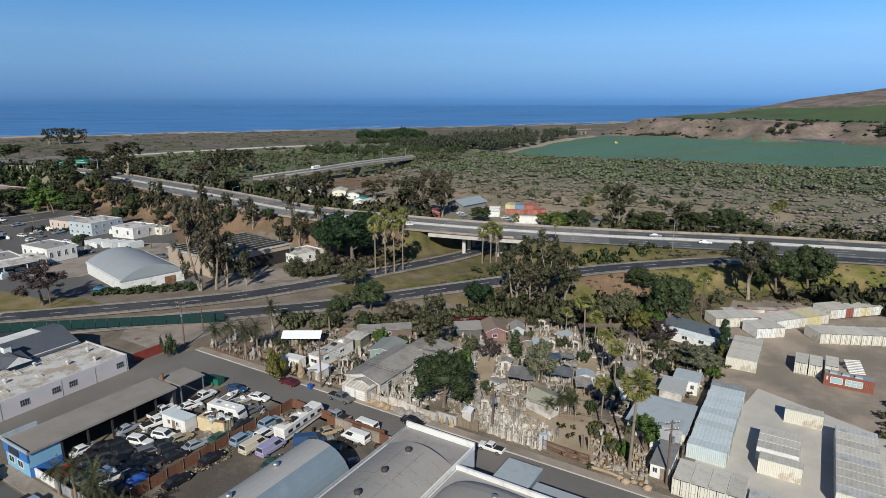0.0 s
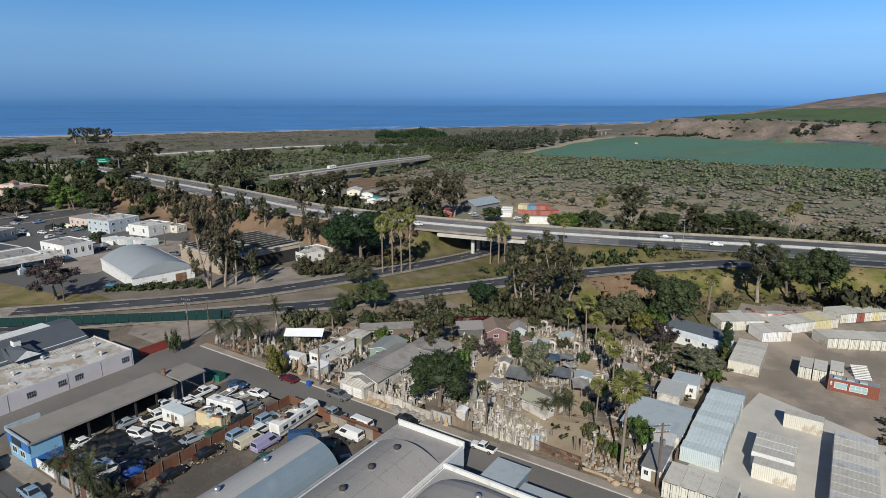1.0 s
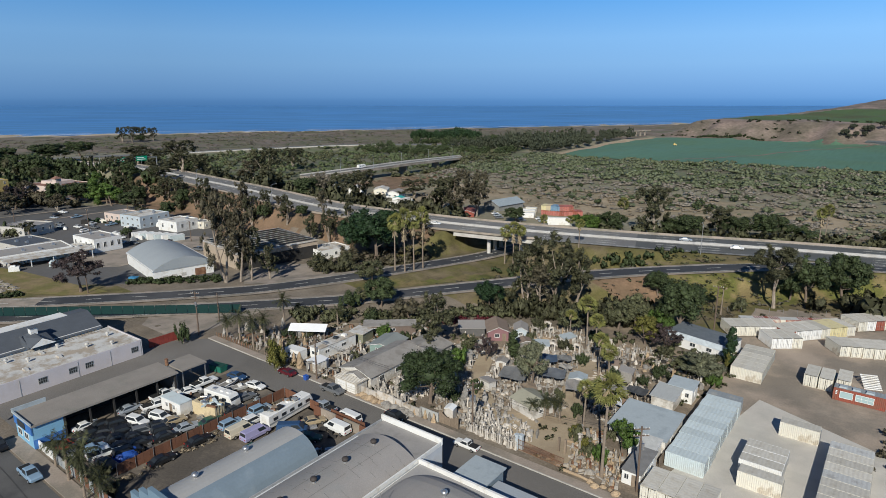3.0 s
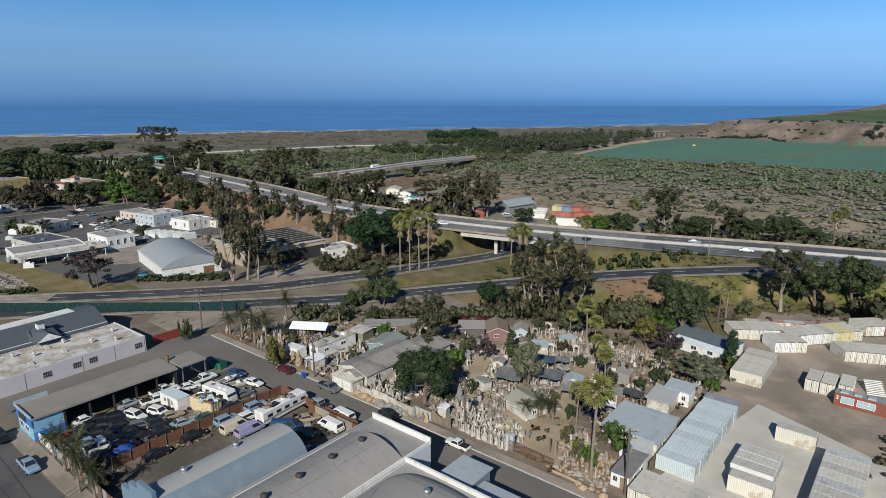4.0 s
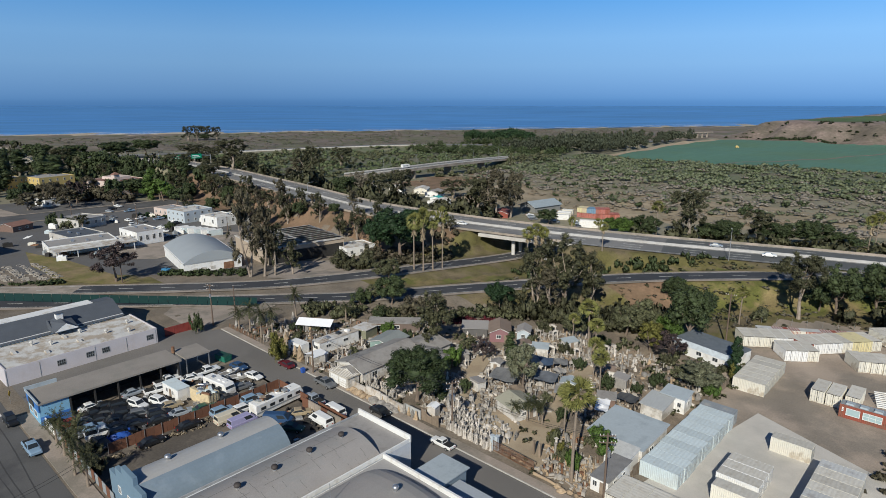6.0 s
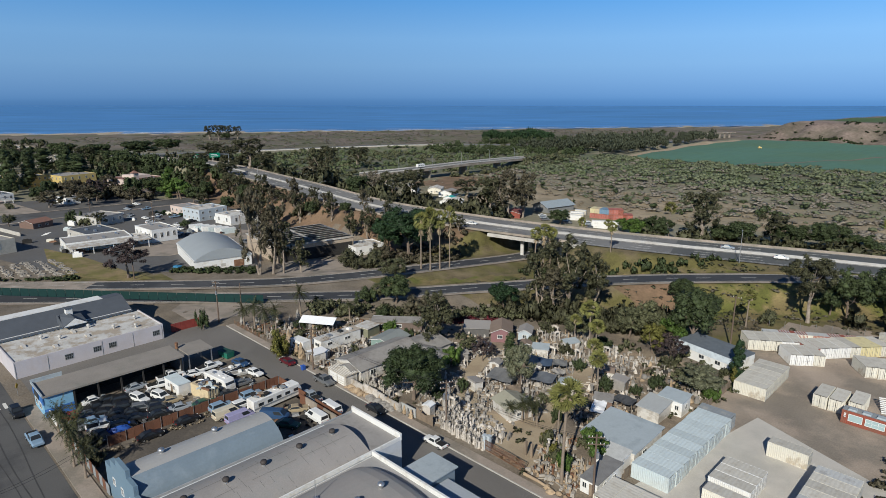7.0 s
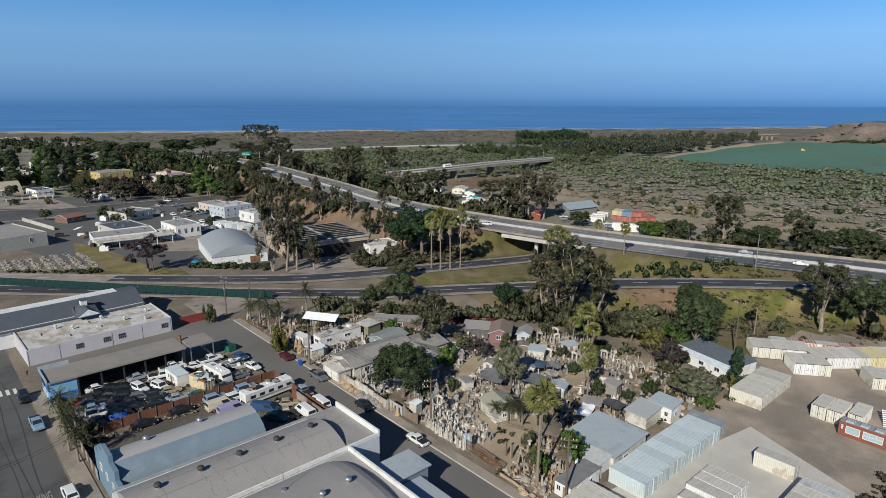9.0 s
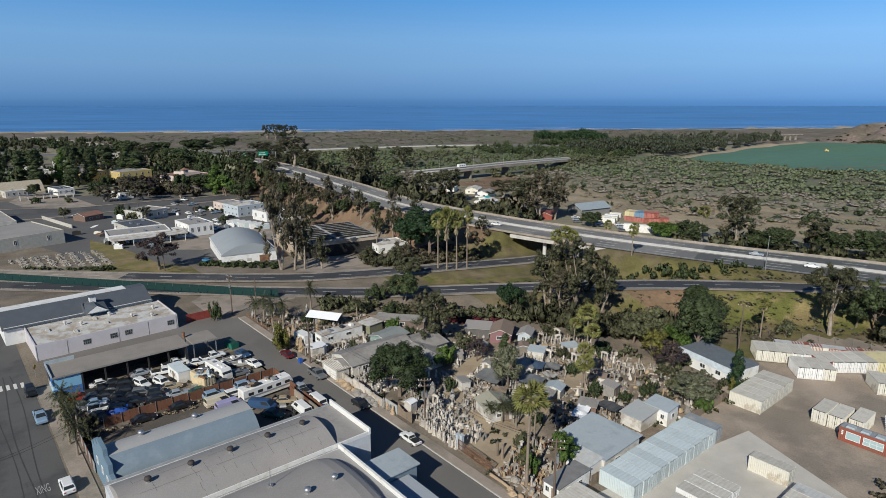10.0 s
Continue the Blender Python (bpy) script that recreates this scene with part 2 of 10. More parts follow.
BARK_PALE = mat("pale_eucalyptus_bark", (0.33, 0.275, 0.22), 0.9, dark=0.6, light=1.15, scale=0.6, fine=4, bump=0.3, stain=(0.2, 0.15, 0.11), stain_amt=0.35, stain_scale=0.6, stretch=(1, 1, 0.4))
PALM_BARK = mat("palm_bark", (0.24, 0.19, 0.145), 0.95, dark=0.75, light=1.2, scale=1.0, fine=7, bump=0.5, stretch=(1, 1, 2.5))
PALM_DEAD = mat("dead_palm_skirt", (0.30, 0.235, 0.15), 0.95, dark=0.7, light=1.2, scale=1.0, fine=6, island=0.25)


def leaf(name, col, island=0.5, rand=0.12):
    return mat(name, col, 0.65, dark=0.8, light=1.2, scale=0.5, fine=3, bump=0, island=island, rand=rand, spec=0.25)


LEAF_EUC = leaf("eucalyptus_leaf", (0.06, 0.06, 0.031))
LEAF_EUC_BROWN = leaf("dry_eucalyptus_leaf", (0.078, 0.068, 0.042))
LEAF_OAK = leaf("dark_green_leaf", (0.043, 0.058, 0.023))
LEAF_DEEP = leaf("deep_green_leaf", (0.02, 0.042, 0.016))
LEAF_BRIGHT = leaf("bright_green_leaf", (0.06, 0.10, 0.02))
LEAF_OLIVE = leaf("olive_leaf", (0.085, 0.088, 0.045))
LEAF_OLIVE_PALE = leaf("pale_olive_leaf", (0.135, 0.14, 0.085))
LEAF_YELLOW = leaf("yellow_green_leaf", (0.11, 0.105, 0.025))
LEAF_GREYBROWN = leaf("grey_brown_scrub_leaf", (0.13, 0.115, 0.085))
LEAF_PLUM = leaf("plum_leaf", (0.058, 0.042, 0.04))
# leaf tones of the valley scrub are lightened to carry some distance haze
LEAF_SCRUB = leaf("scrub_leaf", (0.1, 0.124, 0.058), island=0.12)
LEAF_SCRUB_DRY = leaf("dry_scrub_leaf", (0.26, 0.212, 0.15), island=0.15)
LEAF_FRONT = leaf("glossy_green_leaf", (0.034, 0.05, 0.019), island=0.4)
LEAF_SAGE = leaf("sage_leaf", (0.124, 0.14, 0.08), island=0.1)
LEAF_TWIG = leaf("bare_twig", (0.215, 0.188, 0.152), island=0.1)
LEAF_EUC_DARK = leaf("dark_eucalyptus_leaf", (0.05, 0.058, 0.036), island=0.3)
LEAF_PALM = leaf("palm_leaf", (0.15, 0.15, 0.045), island=0.3)
LEAF_PALM_DARK = leaf("dark_palm_leaf", (0.05, 0.053, 0.023), island=0.3)
LEAF_RED = leaf("bougainvillea", (0.11, 0.018, 0.025), island=0.3)


# ---- geometry helpers ----
class Geo:
    """Collects corners and faces of one mesh; i is the material slot of the faces that follow."""

    def __init__(self):
        self.v, self.f, self.mi, self.i = [], [], [], 0

    def face(self, *pts):
        n = len(self.v)
        self.v.extend(pts)
        self.f.append(tuple(range(n, n + len(pts))))
        self.mi.append(self.i)
        return self

    def solid(self, verts, faces):
        n = len(self.v)
        self.v.extend(verts)
        for f in faces:
            self.f.append(tuple(n + k for k in f))
            self.mi.append(self.i)
        return self

    def box(self, x0, y0, z0, x1, y1, z1, taper=0.0, turn=0.0):
        t = taper
        p = [(x0, y0, z0), (x1, y0, z0), (x1, y1, z0), (x0, y1, z0), (x0 + t, y0 + t, z1), (x1 - t, y0 + t, z1), (x1 - t, y1 - t, z1), (x0 + t, y1 - t, z1)]
        if turn:
            cx, cy, c, s = (x0 + x1) / 2, (y0 + y1) / 2, math.cos(turn), math.sin(turn)
            p = [(cx + (a - cx) * c - (b - cy) * s, cy + (a - cx) * s + (b - cy) * c, z) for a, b, z in p]
        return self.solid(p, [(3, 2, 1, 0), (4, 5, 6, 7), (0, 1, 5, 4), (1, 2, 6, 5), (2, 3, 7, 6), (3, 0, 4, 7)])

    def rings(self, rings, cap0=True, cap1=True):
        """Joins rings of equally many points."""
        n, k = len(rings[0]), len(self.v)
        for r in rings:
            self.v.extend(r)
        for j in range(len(rings) - 1):
            for a in range(n):
                b = (a + 1) % n
                self.f.append((k + j * n + a, k + j * n + b, k + (j + 1) * n + b, k + (j + 1) * n + a))
                self.mi.append(self.i)
        if cap0:
            self.f.append(tuple(k + a for a in reversed(range(n))))
            self.mi.append(self.i)
        if cap1:
            self.f.append(tuple(k + (len(rings) - 1) * n + a for a in range(n)))
            self.mi.append(self.i)
        return self

    def tube(self, pts, radii, n=8):
        """A round limb along pts."""
        rings = []
        for j, p in enumerate(pts):
            p = Vector(p)
            d = (Vector(pts[min(j + 1, len(pts) - 1)]) - Vector(pts[max(j - 1, 0)])).normalized()
            a = d.orthogonal().normalized() if abs(d.z) < 0.95 else Vector((1, 0, 0)).cross(d).normalized()
            b = d.cross(a)
            rings.append([tuple(p + (a * math.cos(q * math.tau / n) + b * math.sin(q * math.tau / n)) * radii[j]) for q in range(n)])
        return self.rings(rings)

    def cyl(self, x, y, z0, z1, r, n=12, r1=None):
        r1 = r if r1 is None else r1
        ring = lambda z, q: [(x + q * math.cos(a * math.tau / n), y + q * math.sin(a * math.tau / n), z) for a in range(n)]
        return self.rings([ring(z0, r), ring(z1, r1)])

    def wheel(self, x, y, z, r, w, n=14):
        """A disc on an axle along y."""
        ring = lambda yy, q: [(x + q * math.cos(a * math.tau / n), yy, z + q * math.sin(a * math.tau / n)) for a in range(n)]
        return self.rings([ring(y - w / 2, r * 0.92), ring(y - w * 0.3, r), ring(y + w * 0.3, r), ring(y + w / 2, r * 0.92)])

    def prism(self, prof, y0, y1, inset=0.0):
        """A profile of (x, z) points swept along y."""
        return self.rings([[(x, y0, z) for x, z in prof], [(x, y1, z) for x, z in prof]])

    def mesh(self, name, *mats, smooth=False):
        me = bpy.data.meshes.new(name)
        me.from_pydata(self.v, [], self.f)
        for m in mats:
            me.materials.append(m)
        if len(mats) > 1:
            me.polygons.foreach_set("material_index", self.mi)
        if smooth:
            me.polygons.foreach_set("use_smooth", [True] * len(me.polygons))
        me.validate()
        me.update()
        return me


def thing(name, label, category, m=None, group="", kind=""):
    ob = new(name)
    ob.empty_display_size = 0.3
    if m is not None:
        ob.matrix_basis = m
    return tagged(ob, label, category, group, kind)


def part(name, geo, material, parent, label="", smooth=False):
    me = geo if isinstance(geo, bpy.types.Mesh) else geo.mesh(name, *(material if isinstance(material, (tuple, list)) else (material,)), smooth=smooth)
    ob = new(name, me)
    ob.parent = parent
    if label:
        ob["label"] = label
    return ob


def single(name, geo, material, label, category, m=None, group="", kind="", smooth=False):
    me = geo if isinstance(geo, bpy.types.Mesh) else geo.mesh(name, *(material if isinstance(material, (tuple, list)) else (material,)), smooth=smooth)
    ob = new(name, me)
    if m is not None:
        ob.matrix_basis = m
    return tagged(ob, label, category, group, kind)


rng = np.random.default_rng(7)
rnd = random.Random(11)

# ---- lie of the land ----
GK = np.array([(-9000, 0), (140, 0), (180, -0.8), (240, -2.5), (350, -5), (600, -9), (950, -18), (1150, -21), (90000, -21)], float)
FREEWAY = [(-1300, 170, -14), (-900, 240, -13), (-720, 255, -8), (-595, 243, -1), (-500, 236, 4), (-407, 224.5, 6), (-336, 213.6, 6.5), (-288, 206.3, 7), (-223.5, 195.3, 7), (-197, 194.1, 7),
           (-173, 198.5, 6.5), (-145, 203.8, 6), (-105.7, 212, 6), (-66.5, 223.5, 6), (-33.3, 236, 6), (-8.8, 243.5, 6), (60, 262, 6), (200, 290, 6), (500, 330, 6)]
ROAD_A = [(-420, -170, -1), (-260, -20, -0.5), (-193.5, 47.4, -0.5), (-160.6, 81.5, -0.5), (-139.3, 102.1, 0), (-117.1, 122.2, 1), (-108.2, 134.6, 1.5), (-92.7, 152, 2.5), (-78, 169, 3.5),
          (-59.1, 186, 4.8), (-32.5, 209.5, 5.5), (-10, 226.5, 6), (60, 247, 6)]
ROAD_B = [(-420, -150, -1), (-270, -12, -0.5), (-207.7, 50.7, -0.5), (-190.8, 68.9, -0.5), (-173.5, 87.5, -0.5), (-151.9, 110.2, 0), (-136.1, 134.3, 1), (-131.7, 145.4, 1),
          (-124.7, 175.8, -0.5), (-122.7, 194, -2), (-121.3, 207.4, -2.5), (-120, 240, -3), (-135, 262, -4)]
BRIDGE_FAR = [(-347, 296, 1.4), (-342, 332, 2), (-343, 366, 2), (-345, 403, 2), (-346, 442, 1.4), (-349, 489, 0.2), (-353, 525, -1), (-372, 640, -12), (-425, 760, -15)]
HIGHWAY = [(-1200, -100, -12), (-800, 150, -9), (-696, 382, -8), (-680, 451, -8), (-651, 538, -8), (-627, 599, -8), (-594, 657, -9), (-540, 760, -13), (-470, 930, -16), (-430, 1080, -17)]
SHORE0, SHORE_N = np.array((-1150.0, 980.0)), np.array((-0.845, 0.535))
CLIFF0, CLIFF_E, CLIFF_N = np.array((-323.0, 1252.0)), np.array((0.975, -0.224)), np.array((0.224, 0.975))


def smooth01(a):
    a = np.clip(a, 0, 1)
    return a * a * (3 - 2 * a)


def along(u, v, line):
    """Distance to a polyline, the line's height there and how far along it that is."""
    best, zz, ss, run = np.full(u.shape, 1e9), np.zeros(u.shape), np.zeros(u.shape), 0.0
    for (x0, y0, z0), (x1, y1, z1) in zip(line, line[1:]):
        dx, dy = x1 - x0, y1 - y0
        n = math.hypot(dx, dy)
        t = np.clip(((u - x0) * dx + (v - y0) * dy) / n ** 2, 0, 1)
        d = np.hypot(u - x0 - t * dx, v - y0 - t * dy)
        near = d < best
        best, zz, ss = np.where(near, d, best), np.where(near, z0 + t * (z1 - z0), zz), np.where(near, run + t * n, ss)
        run += n
    return best, zz, ss


def height(u, v):
    u, v = np.asarray(u, float), np.asarray(v, float)
    s = -0.521 * u + 0.8536 * v
    h = np.interp(s, GK[:, 0], GK[:, 1])
    far = smooth01((s - 330) / 200)
    h = h + far * (1.2 * np.sin(u * 0.021 + 1.3) * np.sin(v * 0.017) + 0.6 * np.sin(u * 0.06 + v * 0.045))
    # bluff with farmland on top
    p = (u - CLIFF0[0]) * CLIFF_E[0] + (v - CLIFF0[1]) * CLIFF_E[1]
    q = (u - CLIFF0[0]) * CLIFF_N[0] + (v - CLIFF0[1]) * CLIFF_N[1]
    q = q + 12 * np.sin(p * 0.035) + 8 * np.sin(p * 0.09 + 1)
    crest = np.interp(p, [-110, -45, 42, 207, 400, 900, 2500], [6, 28, 53, 77, 106, 145, 160])
    end = smooth01((p + 125) / 85)
    bluff = (33 * smooth01(q / 95) + np.maximum(crest - 12, 0) * smooth01((q - 170) / 950)) * end
    h = np.where(q > 0, h + bluff, h)
    # shore
    d = (u - SHORE0[0]) * SHORE_N[0] + (v - SHORE0[1]) * SHORE_N[1]
    h = np.where(d > -60, h - (d + 60) * 0.016 * (1 - end * (q > 0)), h)
    h = np.where(d > 30, np.minimum(h, -21.5 - (d - 30) * 0.1), h)
    for line, w, fall in ((HIGHWAY, 14, 40), (ROAD_B, 5.5, 9), (ROAD_A, 5, 9)):
        dd, zz, _ = along(u, v, line)
        k = 1 - smooth01((dd - w) / fall)
        h = h + (zz - 0.25 - h) * k
    dd, zz, ss = along(u, v, BRIDGE_FAR)
    k = (1 - smooth01((dd - 6) / 16)) * smooth01((ss - 165) / 40)
    h = h + (zz - 0.3 - h) * k
    dd, zz, ss = along(u, v, FREEWAY)
    k = 1 - smooth01((dd - 13.5) / 17)
    gap = np.clip(1 - np.maximum(np.abs(u + 119.5) - 15, 0) / 5, 0, 1) * (dd < 60)
    k = k * (1 - gap)
    return h + (zz - 0.3 - h) * k


def lines(*spans):
    out = []
    for a, b, st in spans:
        out.extend(np.arange(a, b, st))
    return np.array(out)


def inside(u, v, poly):
    hit = np.zeros(np.shape(u), bool)
    for (x0, y0), (x1, y1) in zip(poly, poly[1:] + poly[:1]):
        c = ((y0 > v) != (y1 > v)) & (u < (x1 - x0) * (v - y0) / (y1 - y0 + 1e-12) + x0)
        hit ^= c
    return hit


# ---- ground: one sheet out to the horizon ----
gu = lines((-6000, -1800, 300), (-1800, -700, 28), (-700, -270, 9), (-270, 60, 2.5), (60, 260, 10), (260, 1100, 30), (1100, 4500, 300))
gv = lines((-1500, -200, 130), (-200, 10, 15), (10, 310, 2.5), (310, 800, 8), (800, 2700, 22), (2700, 6200, 300))
UU, VV = np.meshgrid(gu, gv)
ZZ = height(UU, VV)
nu, nv = len(gu), len(gv)
idx = np.arange(nu * nv).reshape(nv, nu)
quads = np.stack((idx[:-1, :-1], idx[:-1, 1:], idx[1:, 1:], idx[1:, :-1]), -1).reshape(-1, 4)
ground_me = bpy.data.meshes.new("ground")
ground_me.from_pydata(np.stack((UU, VV, ZZ), -1).reshape(-1, 3).tolist(), [], quads.tolist())
APRON = mat("apron_concrete", (0.53, 0.495, 0.44), 0.85, dark=0.86, light=1.1, scale=0.3, fine=6, stain=(0.48, 0.455, 0.405), stain_amt=0.35, stain_scale=0.12)
YARD_TAN = mat("tan_yard_earth", (0.36, 0.292, 0.23), 0.95, dark=0.74, light=1.2, scale=0.12, fine=3.5, bump=0.4, stain=(0.24, 0.205, 0.165), stain_amt=0.4, stain_scale=0.05)
YARD_SAND = mat("sandy_yard_earth", (0.27, 0.215, 0.155), 0.95, dark=0.6, light=1.3, scale=0.25, fine=3, bump=0.4, stain=(0.18, 0.145, 0.11), stain_amt=0.4, stain_scale=0.12)
STREET = mat("street_asphalt", (0.074, 0.073, 0.073), 0.9, dark=0.85, light=1.12, scale=0.12, fine=6, stain=(0.105, 0.102, 0.098), stain_amt=0.5, stain_scale=0.06)
MEADOW = mat("dry_meadow", (0.36, 0.285, 0.19), 0.95, dark=0.72, light=1.2, scale=0.04, fine=0.5, bump=0.5, stain=(0.26, 0.215, 0.14), stain_amt=0.5, stain_scale=0.03)
TOWN_LOT = mat("town_lot", (0.125, 0.118, 0.11), 0.9, dark=0.82, light=1.15, scale=0.06, fine=1.5, stain=(0.12, 0.116, 0.112), stain_amt=0.5, stain_scale=0.03)
VERGE = mat("weedy_verge", (0.17, 0.15, 0.05), 0.95, dark=0.7, light=1.2, scale=0.3, fine=3, bump=0.5, stain=(0.24, 0.18, 0.09), stain_amt=0.4, stain_scale=0.1)
COAST_EARTH = mat("coastal_heath", (0.17, 0.135, 0.105), 0.95, dark=0.65, light=1.3, scale=0.03, fine=0.4, bump=0.5, stain=(0.12, 0.115, 0.065), stain_amt=0.45, stain_scale=0.014)
THICKET_FLOOR = mat("thicket_floor", (0.128, 0.142, 0.082), 0.95, dark=0.72, light=1.25, scale=0.08, fine=0.7, bump=0.6, stain=(0.15, 0.14, 0.095), stain_amt=0.4, stain_scale=0.03)
GROUND_MATS = [DIRT, VALLEY, GRASS, GRASS_DRY, BARE, CLIFF, HILLGREEN, BEACH, YARD_TAN, MEADOW, COAST_EARTH, THICKET_FLOOR]
for gm in GROUND_MATS:
    ground_me.materials.append(gm)
cu, cv = (UU[:-1, :-1] + UU[1:, 1:]) / 2, (VV[:-1, :-1] + VV[1:, 1:]) / 2
kind = np.zeros(cu.shape, int)
cs = -0.521 * cu + 0.8536 * cv
wob = 6 * np.sin(cu * 0.11 + cv * 0.07) + 4 * np.sin(cu * 0.23 - cv * 0.19)
dfw, _, _ = along(cu, cv, FREEWAY)
kind[cs > 285] = 1
kind[(cs > 150) & (cu > -150) & (dfw < 75) & (cs < 285)] = 3
kind[inside(cu + wob * 0.3, cv, [(-122, 140), (-116, 163), (-103, 178), (-97, 166), (-104, 149), (-112, 140)])] = 2
kind[inside(cu + wob * 0.3, cv + wob * 0.2, [(-60, 190), (-20, 216), (20, 240), (20, 222), (-8, 205), (-35, 178), (-50, 165), (-70, 172)])] = 2
kind[inside(cu + wob * 0.4, cv, [(-70, 172), (-55, 186), (-46, 183), (-56, 165)])] = 4
kind[inside(cu + wob * 0.4, cv, [(-100, 182), (-40, 214), (-10, 236), (-10, 231), (-40, 205), (-75, 180)])] = 2
kind[inside(cu + wob, cv, [(-260, 150), (-225, 192), (-150, 196), (-140, 185), (-160, 165), (-200, 172), (-225, 150)])] = 4
kind[inside(cu + wob, cv, [(-330, 330), (-290, 330), (-280, 390), (-315, 440), (-335, 420)])] = 4
kind[inside(cu + wob * 2, cv + wob, [(-255, 290), (-150, 300), (-40, 330), (20, 370), (-40, 400), (-150, 420), (-265, 370)])] = 9
kind[inside(cu + wob * 0.5, cv, [(-232, 66), (-200, 62), (-178, 82), (-182, 90), (-205, 82), (-228, 78)])] = 3
kind[inside(cu + wob * 3, cv + wob * 3, [(-352, 490), (-300, 470), (-190, 492), (-80, 505), (60, 510), (300, 540), (440, 790), (60, 712), (-81, 672), (-193, 668), (-352, 700), (-440, 660), (-385, 560)])] = 11
kind[inside(cu + wob * 2, cv + wob * 2, [(-680, 300), (-360, 250), (-358, 480), (-380, 640), (-440, 800), (-560, 700), (-640, 500)])] = 11
kind[inside(cu + wob * 0.6, cv + wob * 0.3, [(-430, 165), (-430, 212), (-330, 200), (-250, 196), (-235, 165), (-262, 166), (-340, 176)])] = 4
cp = (cu - CLIFF0[0]) * CLIFF_E[0] + (cv - CLIFF0[1]) * CLIFF_E[1]
cq = (cu - CLIFF0[0]) * CLIFF_N[0] + (cv - CLIFF0[1]) * CLIFF_N[1] + 12 * np.sin(cp * 0.035) + 8 * np.sin(cp * 0.09 + 1)
kind[(cq > -25) & (cp > -130)] = 5
kind[(cq > 150) & (cq < 520) & (cp > -60 + (cq - 150) * 0.3)] = 6
kind[(cq > 960) & (cp > 130)] = 6
cd = (cu - SHORE0[0]) * SHORE_N[0] + (cv - SHORE0[1]) * SHORE_N[1]
kind[(cd > -620) & (cd <= -66) & ((cq < -25) | (cp < -130)) & (cu < -430)] = 10
kind[(cd > -66) & ((cq < 20) | (cp < -110))] = 7
kind[(cv + 0.3 * wob > 108) & (cv + 0.5 * wob < 186 + 0.55 * (cu + 20)) & (cu > -24) & (cu < 60)] = 8
ground_me.polygons.foreach_set("material_index", kind.reshape(-1))
ground_me.polygons.foreach_set("use_smooth", [True] * len(ground_me.polygons))
ground_me.update()
tagged(new("ground", ground_me), "dry coastal plain of bare earth, scrub and bluffs", "ground", kind="structure")

# ---- sea ----
# base blue is lightened in place of haze over the water
WATER = mat("sea_water", (0.066, 0.202, 0.445), 0.42, dark=0.6, light=1.42, scale=0.010, fine=0.045, bump=0.0, spec=0.4, stretch=(0.12, 1, 1), stain=(0.075, 0.215, 0.455), stain_amt=0.45, stain_scale=0.0016)
sea_geo = Geo()
HORIZON = 15900.0
arc = []
for k in range(81):
    a = math.pi * k / 80
    arc.append((-201 - HORIZON * math.cos(a), max(-39.0, -1500 + HORIZON * math.sin(a))))
for (x0, y0), (x1, y1) in zip(arc, arc[1:]):
    sea_geo.face((x0, -40, 0), (x1, -40, 0), (x1, y1, 0), (x0, y0, 0))
single("water", sea_geo, WATER, "deep blue ocean with a low swell", "sea", pose(SHORE0[0], SHORE0[1], -21.4, 0, 0, 57.66), kind="structure")
FOAM = mat("foam", (0.8, 0.82, 0.84), 0.9, dark=0.9, light=1.05)
foam = Geo()
for k in range(150):
    e0, d0 = rnd.uniform(-1300, 1700), rnd.choice([-30, -24, -14, 2, 24, 50]) + rnd.uniform(-5, 5)
    ln, wd = rnd.uniform(20, 110), rnd.uniform(1.0, 3.2)
    pts = []
    for q in range(9):
        f = q / 8
        pts.append((e0 + (f - 0.5) * ln, d0 + 3 * math.sin(f * 5 + k), wd * math.sin(math.pi * f) + 0.15))
    for (e1, d1, w1), (e2, d2, w2) in zip(pts, pts[1:]):
        foam.face(*(tuple((SHORE0 + SHORE_N * d + np.array((0.535, 0.845)) * e).tolist()) + (-20.9,) for e, d in ((e1, d1 - w1), (e2, d2 - w2), (e2, d2 + w2), (e1, d1 + w1))))
single("surf", foam, FOAM, "white lines of breaking surf along the beach", "surf", kind="stuff")


# ---- roads ----
def resample(line, step):
    pts = [Vector(p) for p in line]
    out = []
    for a, b in zip(pts, pts[1:]):
        n = max(1, int((b - a).length / step))
        out += [a.lerp(b, k / n) for k in range(n)]
    out.append(pts[-1])
    for _ in range(6):
        out = [out[0]] + [(out[k - 1] + out[k] * 2 + out[k + 1]) / 4 for k in range(1, len(out) - 1)] + [out[-1]]
    return out


def ribbon(geo, pts, a, b, dz, i0=0, i1=None, dz2=None):
    """A strip between the offsets a and b beside the line."""
    rows = []
    for k, p in enumerate(pts):
        d = (pts[min(k + 1, len(pts) - 1)] - pts[max(k - 1, 0)])
        n = Vector((-d.y, d.x, 0)).normalized()
        rows.append((tuple(p + n * a + Vector((0, 0, dz))), tuple(p + n * b + Vector((0, 0, dz if dz2 is None else dz2)))))
    for r0, r1 in list(zip(rows, rows[1:]))[i0:i1]:
        geo.face(r0[0], r1[0], r1[1], r0[1])
    return rows


def dashes(geo, pts, off, dz, ln=3, gap=9, w=0.12):
    run = 0.0
    for a, b in zip(pts, pts[1:]):
        d = b - a
        n = Vector((-d.y, d.x, 0)).normalized()
        if (run % (ln + gap)) < ln:
            geo.face(*(tuple(q + n * o + Vector((0, 0, dz))) for q, o in ((a, off - w), (b, off - w), (b, off + w), (a, off + w))))
        run += d.length


